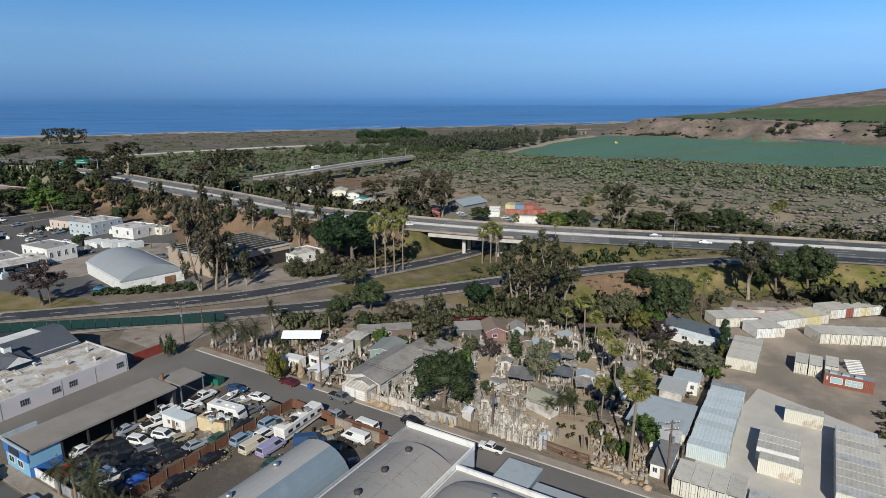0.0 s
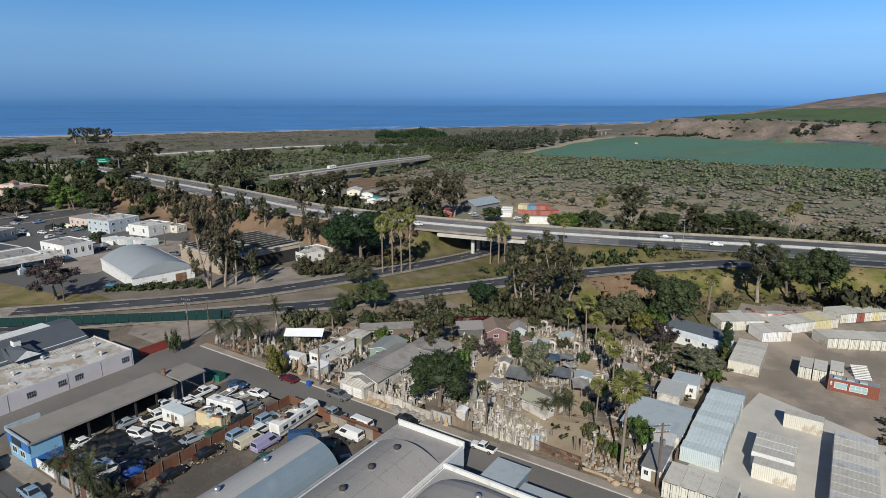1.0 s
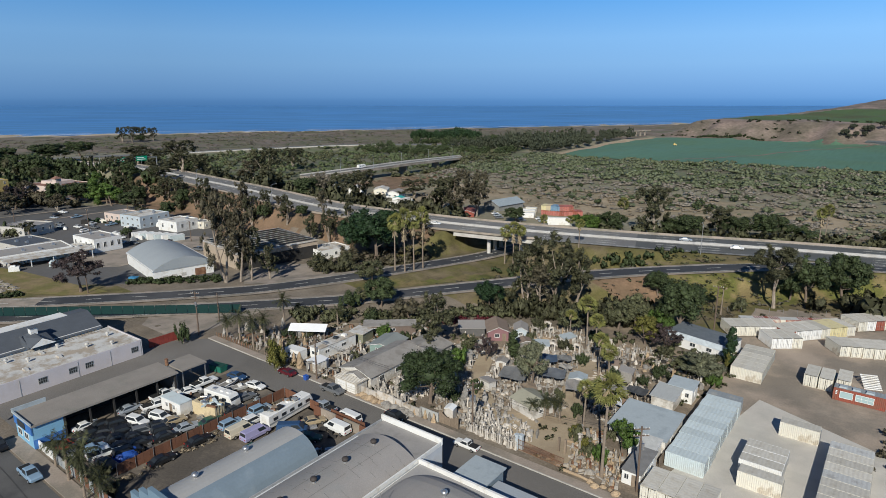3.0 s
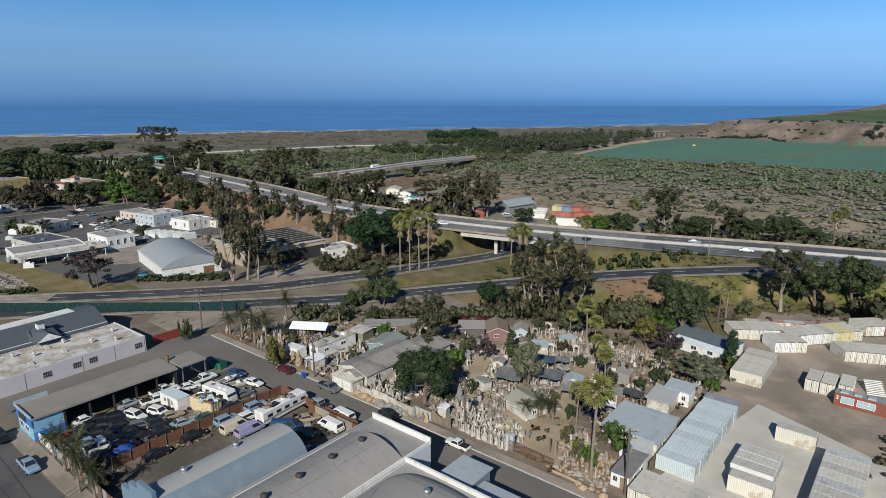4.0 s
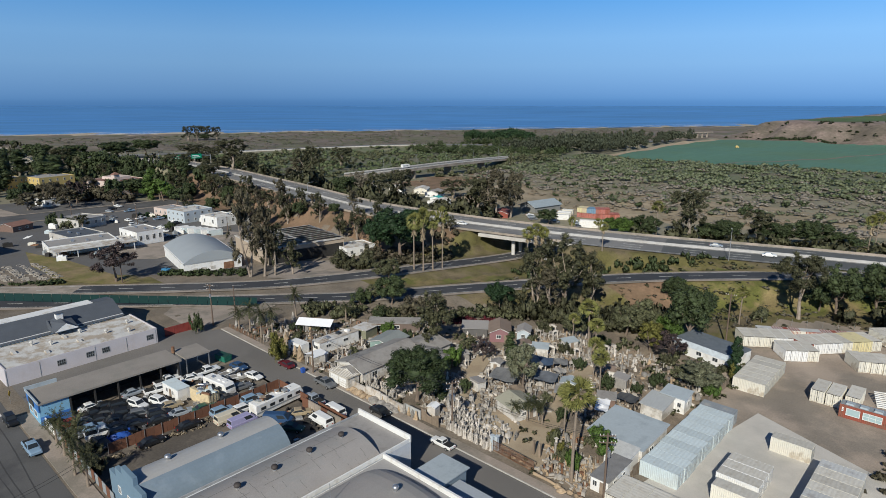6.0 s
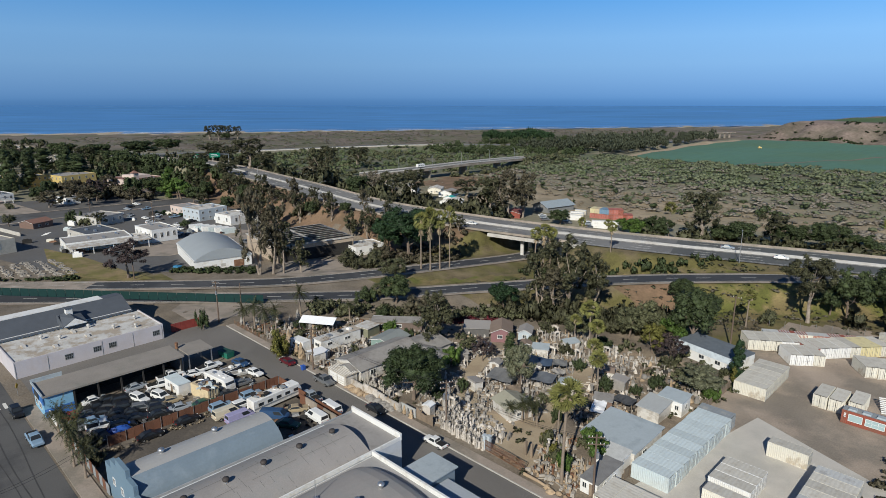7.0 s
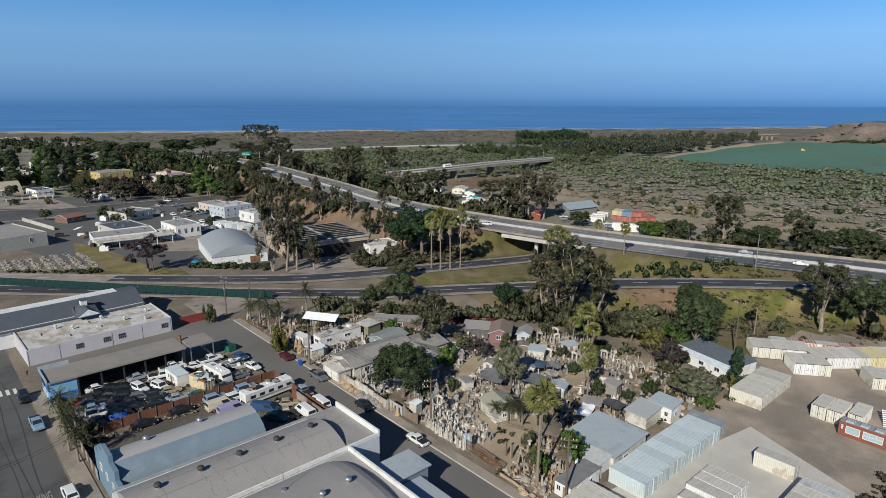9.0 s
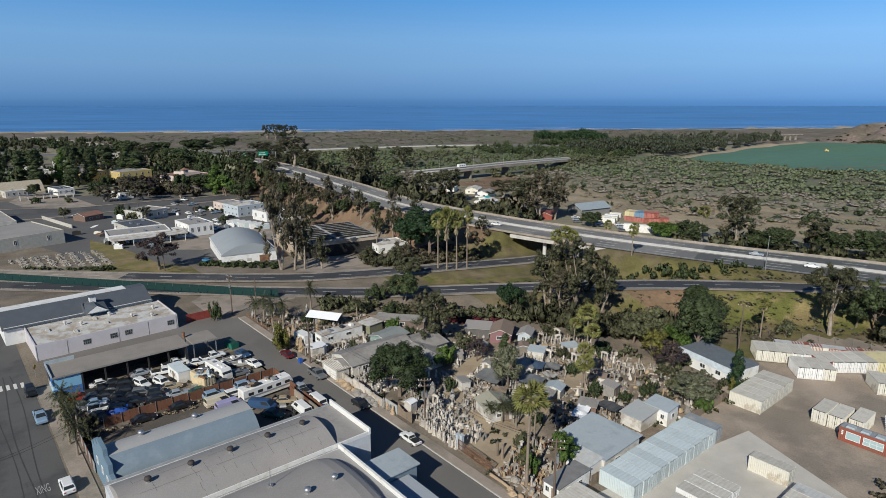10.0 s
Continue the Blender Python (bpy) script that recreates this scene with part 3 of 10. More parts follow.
def rail(geo, pts, off, z0, z1, w=0.25, i0=0, i1=None):
    """A low wall along the line."""
    sec = []
    for k, p in enumerate(pts):
        d = (pts[min(k + 1, len(pts) - 1)] - pts[max(k - 1, 0)])
        n = Vector((-d.y, d.x, 0)).normalized()
        sec.append([tuple(p + n * o + Vector((0, 0, z))) for o, z in ((off - w, z0), (off + w, z0), (off + w * 0.6, z1), (off - w * 0.6, z1))])
    geo.rings(sec[i0:i1])


fwp = resample(FREEWAY, 6)
g = Geo()
ribbon(g, fwp, -12.5, 12.5, 0.0)
single("road", g, mat("freeway_concrete", (0.215, 0.21, 0.20), 0.85, dark=0.85, light=1.1, scale=0.1, fine=2, stain=(0.16, 0.155, 0.15), stain_amt=0.45, stain_scale=0.05), "grey concrete freeway on an embankment", "road", kind="structure")
g = Geo()
east = [k for k, p in enumerate(fwp) if p.x > -78]
ribbon(g, fwp, -11.6, -1.2, 0.03, east[0])
ribbon(g, fwp, 1.2, 11.6, 0.03, east[0])
single("road", g, mat("freeway_asphalt", (0.10, 0.103, 0.10), 0.85, dark=0.8, light=1.15, scale=0.1, fine=2), "grey asphalt lanes of the freeway", "road", kind="structure")
g = Geo()
for o in (-8, -4.5, 4.5, 8):
    dashes(g, fwp, o, 0.06, 6, 12, 0.14)
for o in (-11.2, -1.4, 1.4, 11.2):
    ribbon(g, fwp, o - 0.1, o + 0.1, 0.06)
single("road_marking", g, PAINT_LINE, "white painted freeway lane lines", "road marking", kind="structure")
g = Geo()
rail(g, fwp, 0.0, 0.0, 0.9, 0.2)
single("median_barrier", g, mat("barrier_concrete", (0.44, 0.43, 0.41), 0.8, stain=(0.4, 0.38, 0.35), stain_amt=0.35), "pale concrete median barrier of the freeway", "barrier", kind="structure")
g = Geo()
rail(g, fwp, 12.4, 0.0, 0.8, 0.2)
single("edge_barrier", g, CONCRETE_OLD, "concrete edge barrier of the freeway", "barrier", kind="structure")
g = Geo()
west = [k for k, p in enumerate(fwp) if p.x < -98]
rail(g, fwp, -12.4, 0.0, 0.8, 0.2, 0, west[-1])
single("edge_barrier", g, CONCRETE_OLD, "concrete edge barrier of the freeway", "barrier", kind="structure")

pa, pb = resample(ROAD_A, 4), resample(ROAD_B, 4)
g = Geo()
ribbon(g, pa, -3.6, 3.6, 0.0)
ribbon(g, pb, -3.7, 3.7, 0.0)
single("road", g, ASPHALT_NEW, "dark freshly paved two-lane roads", "road", kind="structure")
g = Geo()
ribbon(g, pa, -5.2, -3.6, -0.03, dz2=-0.01)
ribbon(g, pa, 3.6, 5.0, -0.01, dz2=-0.03)
ribbon(g, pb, -5.4, -3.7, -0.03, dz2=-0.01)
ribbon(g, pb, 3.7, 5.0, -0.01, dz2=-0.03)
single("road_shoulder", g, CONCRETE_OLD, "pale gravel and concrete road shoulders", "shoulder", kind="structure")
g = Geo()
dashes(g, pa, 0.0, 0.03, 4, 8, 0.11)
dashes(g, pb, 0.0, 0.03, 4, 8, 0.11)
for p_, o in ((pa, 3.3), (pa, -3.3), (pb, 3.4), (pb, -3.4)):
    ribbon(g, p_, o - 0.08, o + 0.08, 0.03)
single("road_marking", g, PAINT_LINE, "white painted lines on the two-lane roads", "road marking", kind="structure")
g = Geo()
hwp = resample(HIGHWAY, 15)
ribbon(g, hwp, -11, 11, 0.1)
ribbon(g, resample(BRIDGE_FAR[:6], 8), -6, 6, 0.05)
single("road", g, mat("highway_asphalt", (0.19, 0.187, 0.18), 0.85, dark=0.85, light=1.12, scale=0.05, fine=1, stain=(0.15, 0.147, 0.14), stain_amt=0.4, stain_scale=0.02), "distant grey highway lanes", "road", kind="structure")


def patch(name, poly, material, label, category, z=0.03, step=6.0):
    """A paved or sown area that lies on the ground."""
    bm = bmesh.new()
    vs = [bm.verts.new((x, y, 0)) for x, y in poly]
    bm.faces.new(vs)
    xs, ys = [p[0] for p in poly], [p[1] for p in poly]
    for axis, lo, hi in ((0, min(xs), max(xs)), (1, min(ys), max(ys))):
        for c in np.arange(lo + step, hi, step):
            co, no = ((c, 0, 0), (1, 0, 0)) if axis == 0 else ((0, c, 0), (0, 1, 0))
            bmesh.ops.bisect_plane(bm, geom=bm.verts[:] + bm.edges[:] + bm.faces[:], plane_co=co, plane_no=no)
    hs = height([v.co.x for v in bm.verts], [v.co.y for v in bm.verts])
    for v, h in zip(bm.verts, hs):
        v.co.z = h + z
    me = bpy.data.meshes.new(name)
    bm.normal_update()
    if sum(f.normal.z for f in bm.faces) < 0:
        bmesh.ops.reverse_faces(bm, faces=bm.faces[:])
    bm.to_mesh(me)
    bm.free()
    me.materials.append(material)
    return tagged(new(name, me), label, category, kind="structure")


FIELD = mat("crop_field", (0.08, 0.17, 0.118), 0.95, dark=0.85, light=1.15, scale=0.008, fine=0.35, bump=0.2, stain=(0.085, 0.165, 0.10), stain_amt=0.4, stain_scale=0.006, stretch=(1.0, 0.05, 1))
patch("field", [(-347, 700), (-193, 672), (-81, 675), (60, 715), (400, 800), (500, 1080), (73, 1150), (-148, 1235), (-323, 1240), (-400, 1215), (-385, 928)], FIELD, "broad flat field of green row crops", "field", 0.6, 20)
patch("farm_track", [(-358, 690), (-346, 690), (-384, 928), (-398, 1222), (-415, 1226), (-400, 928)], SANDY, "pale dirt track around the field", "track", 0.7, 20)
patch("farm_track", [(-215, 672), (-209, 671), (-40, 1205), (-46, 1207)], DIRT, "narrow brown track across the field", "track", 0.75, 25)
patch("pavement", [(-134, 72), (-128, 79), (-62, 79.2), (-30, 80.2), (40, 81), (40, 70), (-47, 70), (-114, 71.5), (-114.5, 34), (-130, 34)], ASPHALT, "worn grey asphalt of the back lane", "lane", 0.03, 8)
patch("pavement", [(-420, 12), (-60, 14), (60, 14), (60, 30.5), (-420, 31)], STREET, "wide grey asphalt street", "street", 0.02, 12)
patch("yard", [(-107, 34.5), (-107, 71.5), (-62, 71.5), (-62, 34.5)], DIRT_DARK, "oily bare earth of the salvage lot", "yard", 0.03, 8)
patch("yard", [(-20.9, 84), (-13, 127), (8, 118), (40, 112), (40, 84)], APRON, "pale concrete apron between the containers", "apron", 0.03, 6)
patch("yard", [(-118, 82), (-128, 80), (-124, 96), (-90, 122), (-62, 140), (-48, 150), (-38, 146), (-36.5, 143), (-21.5, 138), (-21, 83)], YARD_SAND, "pale sandy earth of the sculpture yard", "yard", 0.03, 6)
patch("path", [(-43, 84), (-33, 83.5), (-36, 92), (-42, 108), (-44, 124), (-49, 124), (-46, 106), (-41, 97), (-52, 92), (-62, 104), (-68, 118), (-71, 117), (-66, 103), (-56, 90)], SANDY, "trodden sandy path through the sculpture yard", "path", 0.06, 4)
patch("pavement", [(-300, 40), (-225, 60), (-190, 92), (-172, 113), (-205, 130), (-262, 168), (-340, 175), (-420, 140), (-420, 40)], TOWN_LOT, "grey asphalt lots and streets of the small town", "pavement", 0.05, 8)
patch("pavement", [(-180, 128), (-165, 146), (-140, 158), (-130, 150), (-142, 128), (-160, 112)], CONCRETE_OLD, "bare pale gravel lot beside the road", "lot", 0.12, 4)
patch("pavement", [(-160, 82), (-140, 102), (-134, 99), (-133, 82), (-134, 74), (-150, 74)], CONCRETE_OLD, "concrete yard behind the low building", "yard", 0.06, 4)

patch("verge", [(-264, 69), (-236, 64), (-207, 66), (-191, 76), (-188, 83), (-204, 80), (-236, 76)], VERGE, "yellow-green weedy verge beside the road", "verge", 0.1, 4)
patch("pavement", [(-392, 20), (-343, 20), (-340, 60), (-343, 97), (-347, 147), (-350, 172), (-370, 172), (-368, 154), (-367, 100), (-366, 77), (-378, 60)], STREET, "grey asphalt street through the small town", "street", 0.1, 5)
patch("sidewalk", [(-340, 20), (-336.5, 60), (-339.5, 97), (-343.5, 147), (-346.5, 172), (-349.4, 172), (-346.4, 147), (-342.4, 97), (-339.4, 60), (-342.4, 20)], CONCRETE_OLD, "pale concrete sidewalk along the town street", "sidewalk", 0.2, 4)
patch("sidewalk", [(-394, 20), (-380, 60), (-368.5, 77), (-369.5, 100), (-370.5, 154), (-372.5, 172), (-370.2, 172), (-368.2, 154), (-367.2, 100), (-366.2, 77), (-378.2, 60), (-392.2, 20)], CONCRETE_OLD, "pale concrete sidewalk along the town street", "sidewalk", 0.2, 4)
patch("lot", [(-446, 66), (-416, 54), (-387, 58), (-369, 77), (-369, 92), (-414, 88), (-446, 90)], CONCRETE_OLD, "pale concrete parking lot between the town streets", "lot", 0.12, 6)
patch("lot", [(-250, 99), (-240, 92), (-222, 92), (-216, 100), (-222, 124), (-236, 130), (-246, 124), (-244, 104)], CONCRETE_OLD, "pale concrete forecourt between hall and office", "lot", 0.14, 5)
patch("lot", [(-235, 112), (-215, 122), (-205, 134), (-240, 150), (-258, 140)], CONCRETE_OLD, "pale concrete lot between the town buildings", "lot", 0.11, 6)
g = Geo()
ribbon(g, [p for p in pb if p.x < -192], -3.6, 3.6, 0.02)
single("road", g, CONCRETE_OLD, "old pale concrete stretch of the two-lane road", "road", kind="structure")
for k in range(11):
    g = Geo()
    g.box(-0.3, -1.4, 0, 0.3, 1.5, 0.012)
    single("crosswalk_bar", g, PAINT_LINE, "worn white crosswalk bar on the street", "road marking", pose(-118.0 - k * 0.25, 29.2 - k * 1.23, 0.03, 0, 0, 90), kind="structure")
tx = bpy.data.curves.new("street_lettering", "FONT")
tx.body = "XING"
tx.size = 3.5
tx.extrude = 0.004
tx.align_x = "CENTER"
tx.materials.append(mat("worn_road_paint", (0.34, 0.335, 0.32), 0.8))
tagged(new("street_lettering", tx), "worn white road lettering on the asphalt", "road marking", kind="structure").matrix_world = pose(-73.4, 27.1, 0.04, 0, 0, 90) @ Matrix.Diagonal((0.22, 1, 1, 1))
g = Geo()
for o, w in ((0.0, 0.09), (1.7, 0.09), (3.4, 0.07)):
    pts = [(-125 + k * 5, 27.6 - o + 0.5 * math.sin(k * 0.5 + o), 0.032) for k in range(16)]
    for a, b in zip(pts, pts[1:]):
        g.face((a[0], a[1] - w, a[2]), (b[0], b[1] - w, b[2]), (b[0], b[1] + w, b[2]), (a[0], a[1] + w, a[2]))
single("tar_seam", g, mat("tar_strip", (0.062, 0.06, 0.058), 0.8), "dark tarred cracks along the street", "road marking", kind="structure")

# kerb and sidewalk along the yard front and the wide street
g = Geo()
g.box(-128, 79.2, -0.1, 30, 79.4, 0.16)
single("kerb", g, CONCRETE, "pale concrete kerb of the lane", "kerb", kind="structure")
g = Geo()
g.box(-128, 79.4, -0.1, 30, 81.2, 0.14)
single("sidewalk", g, CONCRETE_OLD, "dusty concrete sidewalk beside the yard wall", "sidewalk", kind="structure")
g = Geo()
g.box(-114, 31, -0.1, 60, 33.6, 0.14)
single("sidewalk", g, CONCRETE_OLD, "dusty concrete sidewalk along the wide street", "sidewalk", kind="structure")

# ---- warehouses beside the lane ----
def arc_roof(geo, u0, u1, v0, v1, z_edge, z_top, n=16, slots=None, thick=0.15):
    """A shallow barrel roof along v with closed ends."""
    prof = []
    for k in range(n + 1):
        f = k / n
        prof.append((u0 + (u1 - u0) * f, z_edge + (z_top - z_edge) * math.sin(math.pi * f) ** 0.9))
    for k in range(n):
        (a, za), (b, zb) = prof[k], prof[k + 1]
        geo.i = slots(k / n) if slots else 0
        geo.face((a, v0, za), (b, v0, zb), (b, v1, zb), (a, v1, za))
    geo.i = 0
    for v, flip in ((v0, False), (v1, True)):
        pts = [(a, v, z) for a, z in prof] + [(u1, v, z_edge - thick), (u0, v, z_edge - thick)]
        geo.face(*(pts if flip else reversed(pts)))


def vent(u, v, z, parent, dark=True):
    """A turbine vent on its collar."""
    g = Geo()
    g.cyl(0, 0, -0.25, 0.25, 0.28, 10)
    base = part("roof_vent", g, STEEL, parent)
    base.matrix_basis = pose(u, v, z)
    h = Geo()
    h.rings([[(r * math.cos(a * math.tau / 12), r * math.sin(a * math.tau / 12), zz) for a in range(12)] for r, zz in ((0.3, 0.25), (0.46, 0.4), (0.5, 0.6), (0.4, 0.8), (0.12, 0.9))])
    part("vent_head", h, mat("dark_vent", (0.06, 0.05, 0.045), 0.7) if dark and not bpy.data.materials.get("dark_vent") else (bpy.data.materials["dark_vent"] if dark else STEEL), base, "dark rusted turbine head" if dark else "", smooth=True)


def window(parent, x0, z0, x1, z1, y, axis="y", depth=0.08, bars=2, frame_mat=None, name="window", glass=None):
    """A framed window with panes; axis: the wall's normal axis."""
    frame_mat = frame_mat or WHITE
    t = 0.09
    lo, hi = sorted((0, depth))

    def pt(a, d, c):
        return (a, y + d, c) if axis == "y" else (y + d, a, c)

    def slab(a0, a1, d0, d1, c0, c1):
        q = Geo()
        q.solid([pt(*p) for p in ((a0, d0, c0), (a1, d0, c0), (a1, d1, c0), (a0, d1, c0), (a0, d0, c1), (a1, d0, c1), (a1, d1, c1), (a0, d1, c1))], [(3, 2, 1, 0), (4, 5, 6, 7), (0, 1, 5, 4), (1, 2, 6, 5), (2, 3, 7, 6), (3, 0, 4, 7)])
        return q

    fr = Geo()
    out = [(x0, z0), (x1, z0), (x1, z1), (x0, z1)]
    inn = [(x0 + t, z0 + t), (x1 - t, z0 + t), (x1 - t, z1 - t), (x0 + t, z1 - t)]
    fr.rings([[pt(a, d, c) for a, c in ring] for ring, d in ((inn, lo), (out, lo), (out, hi), (inn, hi), (inn, lo))], False, False)
    w = part(name, fr, frame_mat, parent)
    part("pane", slab(x0 + t, x1 - t, lo * 0.4 + 0.004, hi * 0.4 + 0.004, z0 + t, z1 - t), glass or GLASS, w)
    m0, m1 = lo * 0.8 + 0.004, hi * 0.8 + 0.004
    for k in range(1, bars):
        xm = x0 + (x1 - x0) * k / bars
        part("mullion", slab(xm - 0.03, xm + 0.03, m0, m1, z0 + t, z1 - t), frame_mat, w)
    if bars > 2:
        part("mullion", slab(x0 + t, x1 - t, m0, m1, (z0 + z1) / 2 - 0.03, (z0 + z1) / 2 + 0.03), frame_mat, w)
    return w


wh = thing("warehouse", "long plastered warehouse with a shallow barrel roof and white parapets", "warehouse")
g = Geo()
g.box(-59.8, 33.2, -0.2, -47.4, 69.0, 5.85)
part("wall", g, mat("warehouse_plaster", (0.56, 0.58, 0.60), 0.8, dark=0.92, light=1.05, scale=0.3, fine=4, stain=(0.48, 0.5, 0.52), stain_amt=0.25), wh)
g = Geo()
g.box(-59.5, 62.8, 5.85, -47.7, 68.7, 5.98)
part("flat_roof", g, mat("grey_felt_roof", (0.30, 0.285, 0.27), 0.9, dark=0.9, light=1.08, scale=0.4, fine=4, stain=(0.24, 0.225, 0.21), stain_amt=0.3), wh, "dull grey felt roof behind the parapet")
g = Geo()
arc_roof(g, -59.3, -47.9, 33.6, 63.2, 5.95, 7.75)
part("barrel_roof", g, ROOF_GREY, wh, "pale grey barrel roof with patched seams")
g = Geo()
for v in np.arange(36, 63, 1.8):
    for k in range(10):
        if rnd.random() < 0.42:
            f0 = k / 10
            f1 = f0 + 0.1
            za, zb = (5.95 + 1.8 * math.sin(math.pi * f) ** 0.9 + 0.015 for f in (f0, f1))
            a, b = -59.3 + 11.4 * f0, -59.3 + 11.4 * f1
            jj = rnd.uniform(-0.25, 0.25)
            g.face((a, v + jj, za), (b, v + jj, zb), (b, v + jj + 0.06, zb), (a, v + jj + 0.06, za))
for v0, v1 in ((36, 44), (46, 53), (54, 62)):
    for f in (0.38, 0.64):
        zz = 5.95 + 1.8 * math.sin(math.pi * f) ** 0.9 + 0.02
        a = -59.3 + 11.4 * f
        g.face((a, v0, zz), (a + 0.06, v0, zz), (a + 0.06, v1, zz), (a, v1, zz))
part("roof_seams", g, mat("tar_seam", (0.17, 0.162, 0.152), 0.9), wh, "dark tarred seams across the roof")
g = Geo()
g.box(-59.9, 68.7, 5.8, -47.3, 69.0, 6.95)
g.box(-47.6, 33.2, 5.8, -47.35, 68.7, 6.4)
part("parapet", g, WHITE, wh, "bright white parapet")
g = Geo()
g.box(-59.85, 33.2, 5.8, -59.65, 68.7, 6.2)
part("gutter", g, mat("gutter_grey", (0.34, 0.35, 0.36), 0.6), wh, "grey metal gutter along the roof edge")
for v in (60.4, 54.6, 48.8, 43.2, 37.5):
    vent(-53.7, v, 7.75, wh)

wh2 = thing("warehouse", "plastered warehouse with a rounded barrel roof behind a parapet", "warehouse")
g = Geo()
g.box(-47.2, 33.2, -0.2, -27.5, 63.2, 5.7)
part("wall", g, WHITE, wh2)
g = Geo()
g.box(-47.0, 33.4, 5.7, -27.8, 63.0, 5.8)
part("flat_roof", g, mat("grey_felt_roof_b", (0.34, 0.33, 0.32), 0.9, dark=0.9, light=1.06, scale=0.4, fine=4), wh2)
g = Geo()
n, rings = 18, []
for v, k in ((33.5, 1.0), (56.5, 1.0), (58.2, 0.97), (59.6, 0.86), (60.6, 0.66), (61.2, 0.36), (61.4, 0.05)):
    rings.append([(-37.8 - 8.6 * math.cos(math.pi * a / n) * (0.55 + 0.45 * k), v, 5.78 + 2.0 * k * math.sin(math.pi * a / n)) for a in range(n + 1)])
for r0, r1 in zip(rings, rings[1:]):
    for a in range(n):
        g.face(r0[a], r0[a + 1], r1[a + 1], r1[a])
part("barrel_roof", g, ROOF_GREY, wh2, "pale grey rounded barrel roof", smooth=True)
g = Geo()
g.box(-47.2, 63.0, 5.5, -27.4, 63.35, 6.5)
g.box(-27.75, 33.2, 5.5, -27.4, 63.0, 6.5)
part("parapet", g, WHITE, wh2, "bright white parapet")
for u, v in ((-38.0, 57.1), (-37.7, 52.9), (-37.7, 47.5)):
    vent(u, v, 7.78, wh2, False)
g = Geo()
g.cyl(0, 0, 0, 0.4, 0.35, 8)
g.cyl(0, 0, 0.4, 3.0, 0.05, 6)
m = part("mast", g, STEEL, wh2, "slim roof mast")
m.matrix_basis = pose(-42.6, 50, 7.3)

an = thing("annex", "blue-grey flat-roofed steel annex facing the lane", "annex")
g = Geo()
g.box(-42.2, 63.4, -0.2, -37.3, 70.6, 4.75)
part("wall", g, BLUE_STEEL, an)
g = Geo()
g.box(-42.5, 63.4, 4.75, -37.0, 71.0, 4.95)
part("roof", g, ROOF_BLUE, an, "pale blue-grey ribbed metal roof")
an2 = thing("annex", "low annex with a smooth grey flat roof beside the lane", "annex")
g = Geo()
g.box(-37.0, 63.5, -0.2, -18.0, 68.6, 3.8)
part("wall", g, WHITE, an2)
g = Geo()
g.box(-37.0, 63.4, 3.8, -17.8, 68.8, 4.0)
part("roof", g, mat("blue_grey_felt", (0.33, 0.36, 0.39), 0.8, dark=0.94, light=1.05, scale=0.3, fine=3), an2, "smooth blue-grey flat roof")

# quonset hut
qh = thing("quonset_hut", "long half-round steel hut with a two-tone grey and blue roof", "hut")
g = Geo()
n, rr = 20, []
for k in range(n + 1):
    a = math.pi * k / n
    rr.append((-67.4 - 5.7 * math.cos(a), 1.2 + 5.9 * math.sin(a) ** 0.85))
for (a, za), (b, zb) in zip(rr, rr[1:]):
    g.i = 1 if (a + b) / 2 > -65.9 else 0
    for j in range(8):
        v0, v1 = 35 + j * 2.75, 37.75 + j * 2.75
        g.face((a, v0, za), (b, v0, zb), (b, v1, zb), (a, v1, za))
g.i = 1
g.face(*[(a, 57, z) for a, z in rr] + [(-61.7, 57, 0), (-73.1, 57, 0)])
g.box(-73.2, 35, -0.2, -73.0, 57, 1.3)
g.box(-61.8, 35, -0.2, -61.6, 57, 1.3)
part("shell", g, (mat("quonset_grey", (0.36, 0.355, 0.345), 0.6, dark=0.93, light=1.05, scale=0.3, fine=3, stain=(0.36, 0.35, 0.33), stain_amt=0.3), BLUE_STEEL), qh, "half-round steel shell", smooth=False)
g = Geo()
for u0, u1, zt in ((-75.0, -72.4, 5.4), (-72.4, -69.8, 6.9), (-69.8, -65.6, 8.1), (-65.6, -62.9, 6.9), (-62.9, -60.2, 5.4)):
    g.box(u0, 34.4, -0.2, u1, 35.0, zt)
part("facade", g, mat("facade_blue", (0.15, 0.225, 0.285), 0.8, dark=0.92, light=1.05, scale=0.4, fine=4), qh, "stepped blue front wall")
for u in (-71.4, -68, -64.6):
    window(qh, u - 0.5, 3.0, u + 0.5, 4.2, 34.4, depth=-0.08)
for v in (40.3, 48.5):
    vent(-68.4, v, 6.95, qh, False)
for v in (52.6, 54.4, 48.9):
    g = Geo()
    g.box(-0.35, -0.5, 0, 0.35, 0.5, 0.05)
    p = part("skylight", g, WHITE, qh)
    p.matrix_basis = pose(-63.6, v, 5.5, 0, 47, 0)


# ---- white low building with the slate roof behind ----
wb = thing("workshop", "pale lilac plastered workshop with a stained white flat roof", "building", pose(-130.0, 33.3, 0, 0, 0, 1.6))
g = Geo()
g.box(-15, 0, -0.3, 0, 31.2, 3.5)
part("wall", g, LILAC, wb)
g = Geo()
g.box(-15, 0.25, 3.5, -0.25, 30.95, 3.62)
part("flat_roof", g, WHITE_ROOF, wb, "stained white flat roof")
g = Geo()
g.box(-15, 0, 3.5, 0, 0.25, 3.85)
g.box(-15, 30.95, 3.5, 0, 31.2, 3.85)
g.box(-0.25, 0.25, 3.5, 0, 30.95, 3.8)
part("parapet", g, LILAC, wb)
g = Geo()
